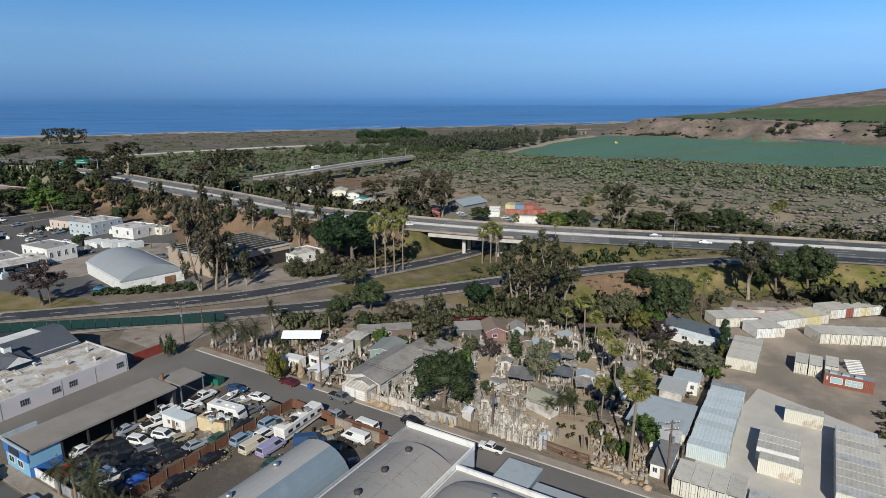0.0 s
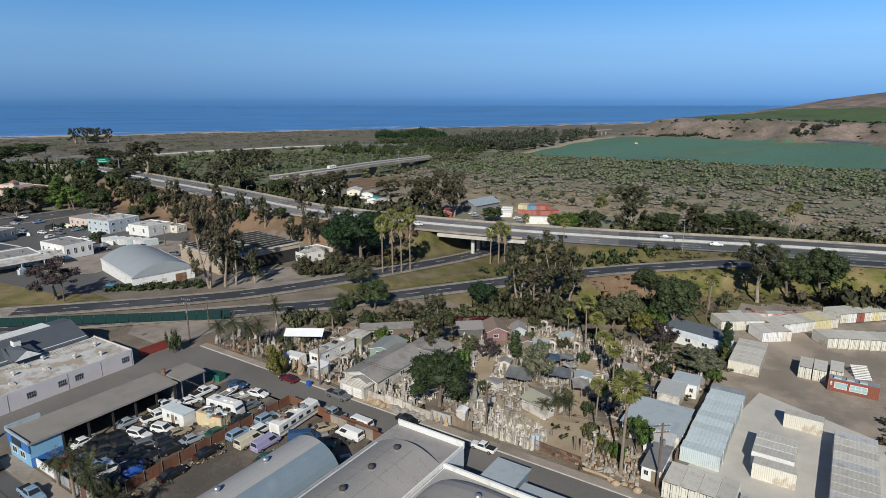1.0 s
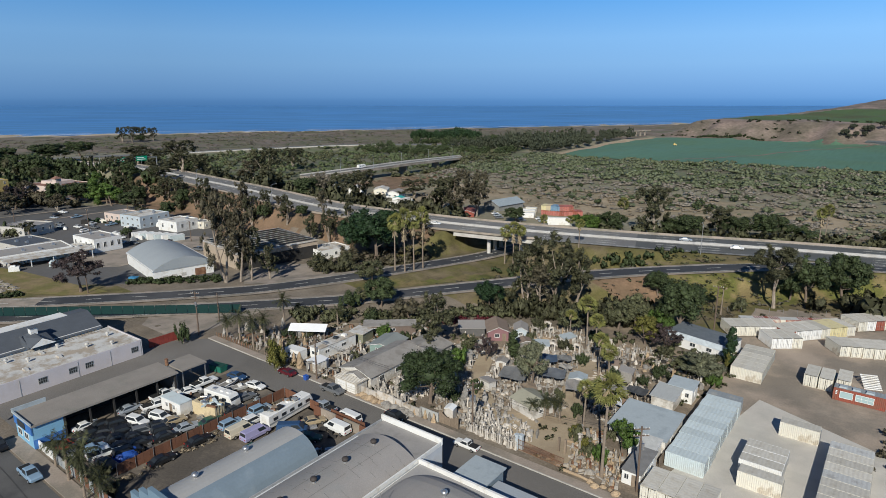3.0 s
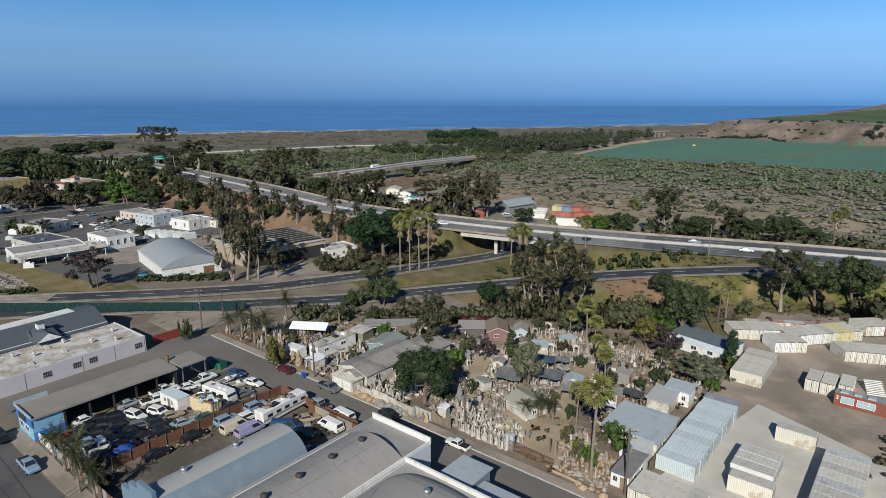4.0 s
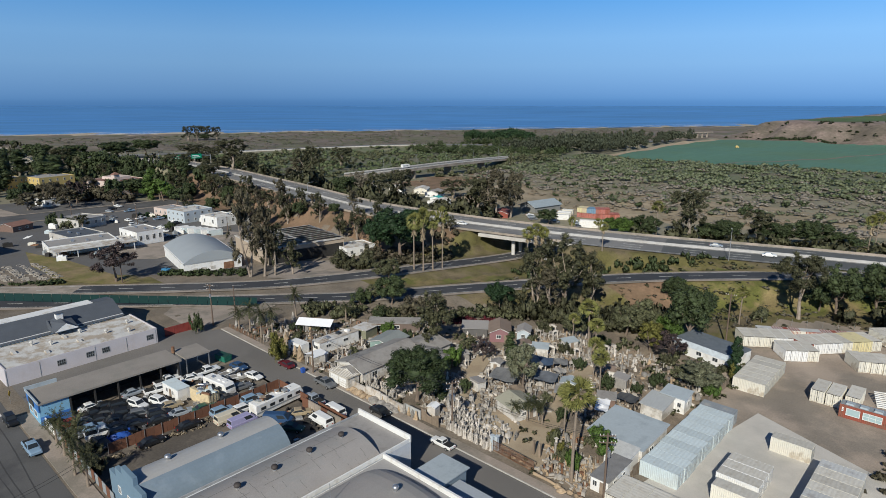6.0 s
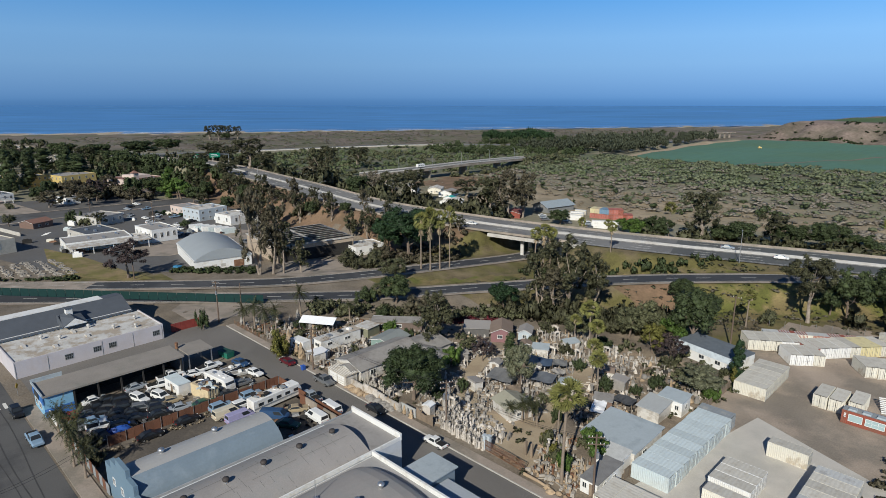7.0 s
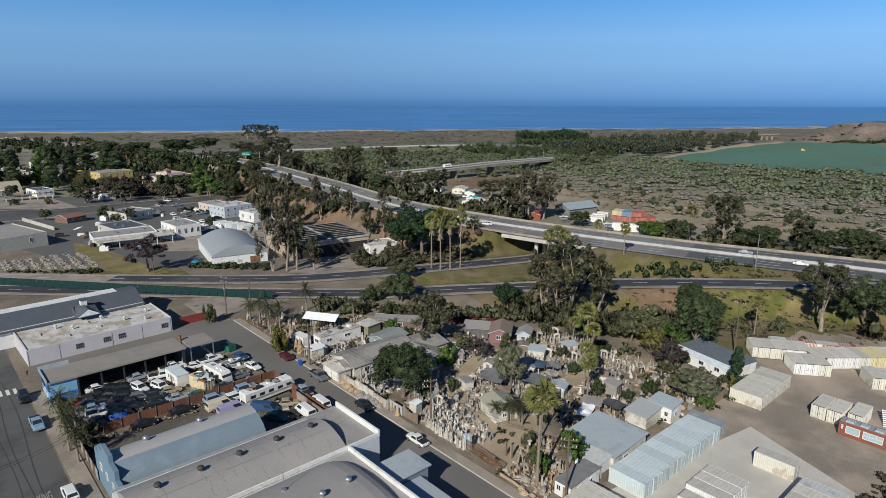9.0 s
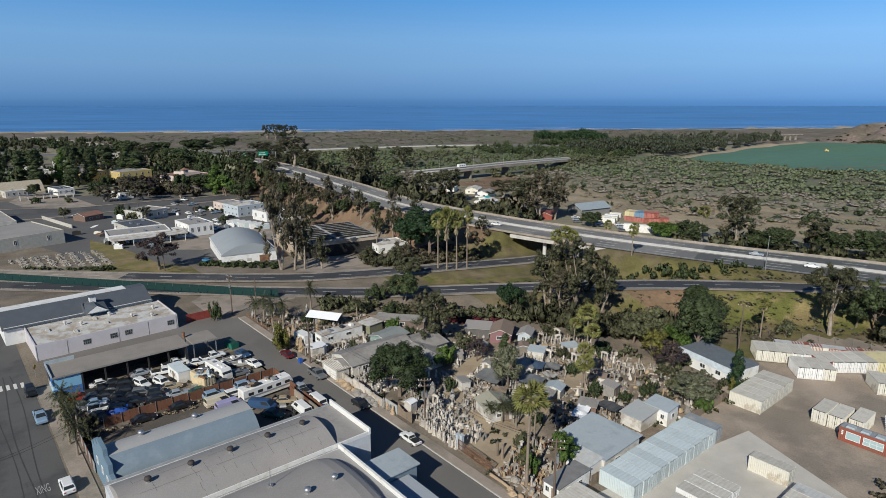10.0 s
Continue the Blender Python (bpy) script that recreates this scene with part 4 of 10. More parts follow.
for y in (0.1, 6.2, 17.2, 24, 30.8):
    g = Geo()
    g.box(0.0, y, 0, 0.05, y + 0.1, 3.45)
    part("downpipe", g, GREY_C, wb)
for y in (9.5, 15.3, 18.6, 28.6):
    window(wb, y, 1.3, y + 1.7, 2.6, 0.0, axis="x", depth=0.05, bars=4, frame_mat=GREY_C)
for k, (x, y) in enumerate([(-9, 4), (-11, 8), (-8, 11), (-10.5, 14.5), (-6, 22), (-11, 18), (-4, 9), (-3, 26), (-9, 28), (-5.5, 16)]):
    g = Geo()
    if k % 3 == 0:
        g.box(-0.8, -0.4, 0, 0.8, 0.4, 0.35, 0.05)
        nm = "roof_curb"
    else:
        g.cyl(0, 0, 0, 0.5, 0.22, 10)
        g.rings([[(r * math.cos(a * math.tau / 10), r * math.sin(a * math.tau / 10), z) for a in range(10)] for r, z in ((0.25, 0.5), (0.42, 0.65), (0.4, 0.9), (0.1, 1.05))])
        nm = "roof_vent"
    part(nm, g, WHITE_ROOF, wb).matrix_basis = pose(x, y, 3.62)

sl = thing("shed", "long shed with dark slate and white metal roof slopes", "shed", pose(-130.0, 33.3, 0, 0, 0, 1.6))
g = Geo()
g.box(-31, -4, -0.3, -15.1, 29.5, 4.4)
part("wall", g, WHITE, sl)
g = Geo()
g.solid([(-14.6, -4.4, 4.1), (-21.5, -4.4, 7.0), (-21.5, 29.7, 7.0), (-14.6, 29.7, 4.1), (-14.6, -4.4, 3.95), (-21.5, -4.4, 6.85), (-21.5, 29.7, 6.85), (-14.6, 29.7, 3.95)],
        [(0, 3, 2, 1), (4, 5, 6, 7), (0, 4, 7, 3), (0, 1, 5, 4), (3, 7, 6, 2)])
part("front_slope", g, ROOF_SLATE, sl, "dark slate-coloured roof slope")
g = Geo()
g.solid([(-21.3, -4.4, 7.05), (-25.2, -4.4, 6.9), (-25.2, 25, 6.9), (-21.3, 25, 7.05), (-21.3, -4.4, 6.8), (-25.2, -4.4, 6.6), (-25.2, 25, 6.6), (-21.3, 25, 6.8)],
        [(0, 3, 2, 1), (4, 5, 6, 7), (0, 4, 7, 3), (0, 1, 5, 4), (3, 7, 6, 2), (1, 2, 6, 5)])
part("back_slope", g, WHITE, sl, "bright white metal roof strip")
g = Geo()
g.solid([(-25.2, -4.4, 6.6), (-31.3, -4.4, 4.5), (-31.3, 29.7, 4.5), (-25.2, 29.7, 6.6)], [(0, 3, 2, 1)])
g.solid([(-21.4, 25, 6.99), (-25.2, 25, 6.62), (-25.2, 29.7, 6.62), (-21.4, 29.7, 6.99)], [(0, 3, 2, 1)])
part("rear_slope", g, ROOF_SLATE, sl)
g = Geo()
g.prism([(-16.6, 4.5), (-12.4, 4.5), (-12.4, 5.0), (-16.6, 6.9)], 13, 13.2)
g.solid([(-17.2, 13, 6.3), (-11.6, 13.0, 5.0), (-11.6, 15.6, 6.6), (-17.2, 15.6, 6.9), (-11.6, 18.2, 5.0), (-17.2, 18.2, 6.3)], [(0, 1, 2, 3), (3, 2, 4, 5)])
part("dormer_roof", g, ROOF_SLATE, sl)
g = Geo()
g.face((-11.62, 13.0, 4.9), (-11.62, 18.2, 4.9), (-11.62, 15.6, 6.55))
part("gable", g, WHITE, sl)
g = Geo()
g.box(-17.0, 14.9, 6.0, -15.6, 16.3, 8.0)
part("cupola", g, WHITE, sl, "white vent cupola")
g = Geo()
g.box(-17.2, 14.7, 8.0, -15.4, 16.5, 8.2)
part("cupola_cap", g, ROOF_SLATE, sl)

# ---- body shop: long tan roof over open bays ----
sp = thing("repair_garage", "long low repair garage with a tan flat roof and open bays", "garage")
g = Geo()
g.box(-114.4, 33.4, 4.2, -106.6, 59.6, 4.55)
part("flat_roof", g, ROOF_TAN, sp, "plain tan gravel roof")
# rear wall, posts and back panel carry the bays' shade in their colour
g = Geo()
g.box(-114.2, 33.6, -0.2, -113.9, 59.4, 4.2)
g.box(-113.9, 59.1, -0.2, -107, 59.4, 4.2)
part("rear_wall", g, mat("bay_shade_wall", (0.16, 0.16, 0.17), 0.9), sp)
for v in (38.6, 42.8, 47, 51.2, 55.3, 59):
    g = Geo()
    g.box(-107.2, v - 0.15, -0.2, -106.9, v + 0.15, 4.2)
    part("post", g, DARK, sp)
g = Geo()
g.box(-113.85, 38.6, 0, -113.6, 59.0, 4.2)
part("bay_back", g, DARK, sp, "near-black panel painting the shade inside the open repair bays")
g = Geo()
g.box(-114.3, 33.5, -0.2, -107.0, 38.4, 4.2)
part("office_wall", g, BLUE_WALL, sp, "sky-blue office walls")
g = Geo()
g.box(-114.4, 33.35, 2.7, -106.9, 33.5, 4.2)
g.box(-107.0, 33.5, 0.0, -106.86, 38.4, 1.7)
part("blue_band", g, BLUE_DEEP, sp, "deep blue painted band")
g = Geo()
g.box(-114.6, 33.2, 4.55, -114.3, 38.6, 5.3)
part("parapet", g, ROOF_BLUE, sp)
g = Geo()
g.box(-114.3, 33.2, 4.55, -106.6, 33.45, 4.9)
part("parapet", g, ROOF_BLUE, sp)
g = Geo()
g.box(-112.5, 33.22, 3.0, -109.4, 33.34, 4.1)
part("signboard", g, GLASS, sp, "dark unreadable signboard")
window(sp, -113.4, 1.0, -111.6, 2.3, 33.5, depth=-0.08)
window(sp, -110.6, 1.0, -108.8, 2.3, 33.5, depth=-0.08)
cn = thing("canopy", "tan-roofed canopy on steel posts beside the garage", "canopy")
g = Geo()
g.box(-113.6, 60.6, 4.0, -107.2, 66.2, 4.3)
part("roof", g, ROOF_TAN, cn)
for u, v in ((-113.3, 60.9), (-107.5, 60.9), (-113.3, 65.9), (-107.5, 65.9)):
    g = Geo()
    g.box(u - 0.1, v - 0.1, -0.1, u + 0.1, v + 0.1, 4.0)
    part("post", g, STEEL, cn)
g = Geo()
g.cyl(-112.2, 60.3, 4.2, 5.6, 0.35, 12)
part("flue", g, RUST, cn)


# ---- shipping containers ----
CONT = {}
GREYWHITE = mat("grey_white_steel", (0.5, 0.5, 0.48), 0.6, dark=0.9, light=1.05, scale=0.5, fine=3, bump=0.08, stain=(0.36, 0.35, 0.33), stain_amt=0.3, stain_scale=0.5, rand=0.06)


def container_meshes(L, mt, top, h):
    key = (L, mt.name, top.name, h)
    if key not in CONT:
        W = 2.42
        b = Geo()
        n = int(L / 0.3)
        for y, sg in ((-W / 2, 1), (W / 2, -1)):
            for k in range(n):
                x0 = -L / 2 + 0.12 + k * (L - 0.24) / n
                w = (L - 0.24) / n
                d = 0.045 * sg
                pts = [(x0, y), (x0 + w * 0.35, y), (x0 + w * 0.5, y + d), (x0 + w * 0.85, y + d), (x0 + w, y)]
                for p, q in zip(pts, pts[1:]):
                    quad = ((p[0], p[1], 0.16), (q[0], q[1], 0.16), (q[0], q[1], h - 0.1), (p[0], p[1], h - 0.1))
                    b.face(*(quad if sg > 0 else reversed(quad)))
        b.box(-L / 2, -W / 2, 0.0, L / 2, W / 2, 0.16)
        for y in (-W / 2, W / 2 - 0.1):
            b.box(-L / 2, y, h - 0.1, L / 2, y + 0.1, h - 0.01)
        for x in (-L / 2, L / 2 - 0.12):
            for y in (-W / 2, W / 2 - 0.12):
                b.box(x, y, 0.16, x + 0.12, y + 0.12, h - 0.1)
        b.box(-L / 2 + 0.03, -W / 2 + 0.12, 0.16, -L / 2 + 0.07, W / 2 - 0.12, h - 0.1)
        r = Geo()
        m = int(L / 0.6)
        for k in range(m):
            x0, w = -L / 2 + k * L / m, L / m
            z = h
            r.face((x0, -W / 2 + 0.03, z - 0.022), (x0 + w * 0.45, -W / 2 + 0.03, z), (x0 + w * 0.45, W / 2 - 0.03, z), (x0, W / 2 - 0.03, z - 0.022))
            r.face((x0 + w * 0.45, -W / 2 + 0.03, z), (x0 + w, -W / 2 + 0.03, z - 0.022), (x0 + w, W / 2 - 0.03, z - 0.022), (x0 + w * 0.45, W / 2 - 0.03, z))
        d = Geo()
        d.box(-0.03, -0.55, 0.2, 0.03, 0.55, h - 0.14)
        for z in (0.55, 1.3, 2.0):
            d.box(0.03, -0.5, z, 0.045, 0.5, z + 0.06)
        lr = Geo()
        for y in (-0.28, 0.28):
            lr.tube([(0.075, y, 0.2), (0.075, y, h - 0.15)], [0.025, 0.025], 5)
            lr.box(0.05, y - 0.2, 1.1, 0.09, y + 0.06, 1.16)
        CONT[key] = (b.mesh("body", mt), r.mesh("roof", top), d.mesh("door", mt), lr.mesh("lock_rod", STEEL))
    return CONT[key]


def container(u, v, turn, mt, top, label, L=6.06, h=2.59, z=0.0, group="storage containers"):
    """u, v: its middle; turn 0: its long side along u, doors at +u."""
    c = thing("shipping_container", label, "container", pose(u, v, z + 0.03, 0, 0, turn), group)
    b, r, d, lr = container_meshes(L, mt, top, h)
    part("body", b, None, c)
    part("roof", r, None, c)
    for y in (-0.6, 0.6):
        o = part("door", d, None, c)
        o.matrix_basis = pose(L / 2, y, 0)
        part("lock_rod", lr, None, o)
    return c


BLUE_L, CREAM_L = "pale blue corrugated shipping container in a tight row", "cream corrugated shipping container with rust streaks"
for k in range(10):
    container(-17.8 + rnd.uniform(-0.08, 0.08), 94.7 + k * 2.47, rnd.uniform(-0.4, 0.4), PALEBLUE_C, PALEBLUE_C, BLUE_L)
container(-17.9, 119.4, 0, GREY_C, GREY_C, "dark grey shipping container at the end of the row")
for k in range(4):
    container(-19.6 + k * 2.47, 85.1, -90, CREAM, CREAM_TOP, CREAM_L, h=2.75)
for k in range(4):
    container(-9.4 + k * 2.47, 82.8 - 0.2 * k, -90, GREY_C if k == 1 else CREAM, GREYWHITE, "grey-topped shipping container beside the apron", h=2.59)
container(-7.3, 96.0, 0, CREAM, CREAM_TOP, "cream shipping container with a rumpled tarpaulin on top")
for k in range(3):
    container(-7.9, 99.6 + k * 2.5, 0, WHITE, CREAM_TOP, "white shipping container with a ribbed grey top")
container(-4.7, 116.1, 0, CREAM, CREAM_TOP, "cream shipping container standing alone on the apron")
for k in range(9):
    container(3.1, 112.1 - k * 2.47, 0, CREAM, CREAM_TOP if k % 4 else GREYWHITE, "cream shipping container with a grey-white top")
for k in range(6):
    container(-17.2, 135.6 + k * 2.47, 0, CREAM, CREAM_TOP, CREAM_L)
for k in range(2):
    container(-6.0 + k * 2.65, 142.3, -90, CREAM, CREAM_TOP, "small cream shipping container with a dark side")
container(-0.4, 143.6, -90, CREAM, CREAM_TOP, "cream container behind the red office container")
for k in range(3):
    a = radians(38)
    container(-14.9 + k * 2.47 * math.cos(a) - 2.0, 157.0 + k * 2.47 * math.sin(a) + 2.4, -52, WHITE if k < 2 else CREAM, CREAM_TOP, "white shipping container in an angled row")
for k in range(8):
    a = radians(49)
    mt = (RED_C, WHITE, WHITE, WHITE, CREAM, YELLOW_C, YELLOW_C, CREAM)[k]
    container(-12.7 + k * 2.46 * math.cos(a) - 2.6, 163.5 + k * 2.46 * math.sin(a) + 2.2, -41, mt, CREAM_TOP if mt not in (YELLOW_C,) else YELLOW_C, "shipping container in a long angled row")
for k in range(5):
    a = radians(35)
    container(-26.5 + k * 2.46 * math.cos(a), 162.0 + k * 2.46 * math.sin(a), -55, CREAM if k < 3 else WHITE, CREAM_TOP, "cream shipping container in an angled row")
for k in range(9):
    a = radians(30)
    container(-3.4 + k * 2.46 * math.cos(a), 163.8 + k * 2.46 * math.sin(a) * 0.8, -55, CREAM, CREAM_TOP, "cream shipping container in an angled row")
for k in range(9):
    a = radians(44)
    container(-1.8 + k * 2.46 * math.cos(a), 184.5 + k * 2.46 * math.sin(a), -46, (CREAM, WHITE, RED_C, CREAM, YELLOW_C)[k % 5], CREAM_TOP, "shipping container in the back row")
for k in range(6):
    container(-23 + k * 3.1, 169.5 + k * 1.9, 32, RED_C if k % 2 else CREAM, RED_C if k % 3 == 1 else GREYWHITE, "low container along the back fence", h=2.4)

# red office container with windows
# pale pane colour stands in for sky reflected in the glass
SKY_PAINTED_GLASS = mat("sky_painted_glass", (0.36, 0.47, 0.47), 0.25, dark=0.95, light=1.05, bump=0.0, spec=0.6)
ro = container(2.6, 137.3, 0, RED_C, GREY_C, "rust-red office container with white-framed windows", L=8.6)
window(ro, -3.2, 0.7, -1.0, 2.1, -1.24, depth=-0.06, bars=1, glass=SKY_PAINTED_GLASS)
window(ro, -0.6, 0.7, 2.4, 2.1, -1.24, depth=-0.06, bars=3, glass=SKY_PAINTED_GLASS)
g = Geo()
for k in range(3):
    g.box(-3.9, -1.32, 1.3 + k * 0.3, -3.6, -1.26, 1.5 + k * 0.3)
part("lettering", g, WHITE, ro, "white unreadable lettering")
for x in (-2.8, -0.6, 1.6):
    g = Geo()
    g.box(-0.7, -0.9, 0, 0.7, 0.3, 0.28, 0.1)
    part("roof_window", g, ROOF_BLUE, ro).matrix_basis = pose(x, 0, 2.6)
pk = thing("pallet_stack", "white slatted panel stack leaning upright in the yard", "panels", pose(4.6, 145.5, 0, 0, 0, 20))
for k in range(9):
    g = Geo()
    g.box(-1.6, k * 0.42, 0.03 + k * 0.2, 1.6, k * 0.42 + 0.28, 0.2 + k * 0.2)
    part("slat", g, WHITE, pk)

# ---- plants ----
def leaves(centres, radii, count, size, seed=1, droop=0.0, rough=0.35, core=None, soft=0.0):
    """Many small leaves in a set of uneven lobes, thickest near their skins, as (corners, faces, normals); core: leafy lumps inside the lobes."""
    r = np.random.default_rng(seed)
    centres, radii = np.asarray(centres, float), np.asarray(radii, float)
    vol = radii[:, 0] * radii[:, 1] + radii[:, 2] * radii[:, 0]
    pick = r.choice(len(centres), count, p=vol / vol.sum())
    d = r.normal(size=(count, 3))
    d /= np.linalg.norm(d, axis=1)[:, None]
    k = r.random(count) ** (0.3 if core is not None else 0.4)
    bump = 1 + rough * np.sin(d[:, 0] * 5 + pick) * np.sin(d[:, 1] * 5 + pick * 2) * np.sin(d[:, 2] * 4 + 1)
    p = centres[pick] + d * radii[pick] * (k * bump)[:, None]
    n = d * 0.6 + r.normal(size=(count, 3)) * 0.55 + np.array((0, 0, 0.35))
    n *= np.where((n * d).sum(1) < 0, -1, 1)[:, None]
    n /= np.linalg.norm(n, axis=1)[:, None]
    mid = np.average(centres, axis=0, weights=vol)
    span = np.abs(centres - mid).max(0) + radii.mean(0) + 1e-6
    out = (p - mid) / span
    out /= np.linalg.norm(out, axis=1)[:, None] + 1e-6
    lit = d * 0.25 + out * (0.3 + soft) + n * (0.75 - soft)
    lit *= np.where((lit * n).sum(1) < 0, -1, 1)[:, None]
    lit /= np.linalg.norm(lit, axis=1)[:, None]
    a = np.cross(n, r.normal(size=(count, 3)))
    a /= np.linalg.norm(a, axis=1)[:, None]
    b = np.cross(n, a)
    s = size * (0.55 + 0.9 * r.random(count))[:, None]
    bl = s * (0.5 + 0.5 * r.random(count))[:, None]
    c0 = p - a * s - b * bl * 0.6
    c1 = p + a * s * 0.9 - b * bl * 0.5 - np.array((0, 0, 1)) * droop * s
    c2 = p + b * bl + n * s * 0.25
    v = np.stack((c0, c1, c2), 1).reshape(-1, 3)
    lit = np.repeat(lit, 3, axis=0)
    if core is not None:
        e = np.array([(1, 0, 0), (-1, 0, 0), (0, 1, 0), (0, -1, 0), (0, 0, 1), (0, 0, -1)], float)
        tri = [(0, 2, 4), (2, 1, 4), (1, 3, 4), (3, 0, 4), (2, 0, 5), (1, 2, 5), (3, 1, 5), (0, 3, 5)]
        fine = e[np.array(tri).reshape(-1)]
        vs, ls = [v], [lit]
        for c, q in zip(*core):
            vs.append(np.asarray(c) + fine * np.asarray(q))
            ls.append(fine)
        v, lit = np.concatenate(vs), np.concatenate(ls)
    return v, np.arange(len(v)).reshape(-1, 3), lit


def leaf_mesh(name, v, f, material, lit=None):
    me = bpy.data.meshes.new(name)
    me.from_pydata(v.tolist(), [], f.tolist())
    me.materials.append(material)
    if lit is not None:
        me.polygons.foreach_set("use_smooth", [True] * len(me.polygons))
        me.normals_split_custom_set_from_vertices(lit.tolist())
    return me


def lobes(kind, h, w, seed):
    r = random.Random(seed)
    c, q = [], []
    if kind == "euc":
        for k in range(34):
            f = 0.3 + 0.7 * r.random() ** 0.75
            a, d = r.uniform(0, 6.28), r.uniform(0.1, 1) * w * (1.1 - 0.5 * f)
            s = r.uniform(0.13, 0.26) * w
            c.append((d * math.cos(a), d * math.sin(a), f * h - s * 0.6))
            q.append((s, s, s * r.uniform(0.9, 1.8)))
    elif kind == "round":
        c.append((0, 0, h * 0.6))
        q.append((w * 0.6, w * 0.6, h * 0.3))
        for k in range(26):
            a, e = r.uniform(0, 6.28), r.uniform(-0.75, 1.2)
            d = w * r.uniform(0.5, 0.82) * math.cos(e)
            s = w * r.uniform(0.15, 0.32)
            c.append((d * math.cos(a), d * math.sin(a), h * 0.6 + h * 0.3 * math.sin(e)))
            q.append((s, s, s * 0.85))
    elif kind == "bush":
        for k in range(11):
            a, d = r.uniform(0, 6.28), r.uniform(0, 0.75) * w
            s = w * r.uniform(0.2, 0.45)
            c.append((d * math.cos(a), d * math.sin(a), r.uniform(0.25, 0.65) * h))
            q.append((s, s, h * r.uniform(0.25, 0.4)))
    elif kind == "poplar":
        for k in range(8):
            f = 0.12 + 0.8 * k / 7
            s = w * (0.9 - 0.6 * abs(f - 0.4)) * r.uniform(0.8, 1.1)
            c.append((r.uniform(-0.15, 0.15) * w, r.uniform(-0.15, 0.15) * w, f * h))
            q.append((s, s, h * 0.13))
    elif kind == "umbrella":
        for k in range(22):
            a, d = r.uniform(0, 6.28), r.uniform(0.1, 0.85) * w
            s = w * r.uniform(0.14, 0.3)
            c.append((d * math.cos(a), d * math.sin(a), h * (r.uniform(0.5, 0.95) - 0.12 * d / w)))
            q.append((s, s, h * r.uniform(0.05, 0.12)))
    return c, q


def finer(c, q, n, seed):
    """Breaks every lobe up into n smaller ones."""
    r = random.Random(seed)
    c2, q2 = [], []
    for (x, y, z), (a, b, d) in zip(c, q):
        for _ in range(n):
            t, e, k = r.uniform(0, math.tau), r.uniform(-1.2, 1.4), r.uniform(0.4, 0.9)
            m = r.uniform(0.42, 0.7)
            c2.append((x + a * k * math.cos(t) * math.cos(e), y + b * k * math.sin(t) * math.cos(e), z + d * k * math.sin(e)))
            q2.append((a * m, b * m, d * m))
    return c2, q2


TREE_KINDS = {}


def inner(c, q, k, more):
    """Lumps of shaded leaf inside the lobes."""
    more = list(more)
    return [*c, *(a for a, _ in more)], [tuple(v * k for v in b) for b in q] + [tuple(v * 0.64 for v in b) for _, b in more]


def tree_proto(kind, h, w, leaf_mat, bark, count, size, seed, lean=0.0, droop=0.0, stems=1):
    c, q = lobes(kind, h, w, seed)
    c2, q2 = finer(c, q, 3 if kind in ("bush", "poplar") else 5, seed + 9)
    v, f, lit = leaves(c2, q2, int(count * 2.3), size * 0.68, seed=seed, droop=droop, core=inner(c2, q2, 0.72, () if kind in ("euc", "umbrella") else zip(c, q)))
    crown = leaf_mesh("crown", v, f, leaf_mat, lit)
    r = random.Random(seed + 5)
    g = Geo()
    r0 = (0.015 if kind == "euc" else 0.022) * h + 0.06
    tops = []
    for s in range(stems):
        x, y, pts = r.uniform(-0.3, 0.3) * (stems > 1), r.uniform(-0.3, 0.3) * (stems > 1), []
        sx, sy = r.uniform(-lean, lean), r.uniform(-lean, lean)
        for k in range(6):
            z = h * 0.62 * k / 5
            pts.append((x, y, z - 0.1))
            x += sx + r.uniform(-0.04, 0.04) * h * 0.3
            y += sy + r.uniform(-0.04, 0.04) * h * 0.3
        g.tube(pts, [r0 * (1.25, 1.0, 0.85, 0.7, 0.55, 0.4)[k] for k in range(6)], 7)
        tops.append(pts)
    for (cx, cy, cz) in c[: 9 if kind != "bush" else 4]:
        pts = tops[r.randrange(len(tops))]
        b = pts[r.choice((2, 3, 4, 5))]
        if cz > b[2] * 0.8:
            mx, my, mz = (b[0] + cx) / 2 + r.uniform(-0.3, 0.3), (b[1] + cy) / 2, (b[2] + cz) / 2 - 0.05 * h
            g.tube([b, (mx, my, mz), (cx, cy, cz)], [r0 * 0.45, r0 * 0.3, r0 * 0.12], 5)
    return crown, g.mesh("trunk", bark)


def tree(name, proto, u, v, label, category="tree", scale=1.0, turn=None, sz=None, z=None, group=""):
    crown, trunk = proto
    zz = float(height(u, v)) if z is None else z
    m = pose(u, v, zz, 0, 0, rnd.uniform(0, 360) if turn is None else turn)
    t = thing(name, label, category, m, group)
    t.scale = (scale, scale, scale if sz is None else sz)
    part("trunk", trunk, None, t)
    part("crown", crown, None, t)
    return t


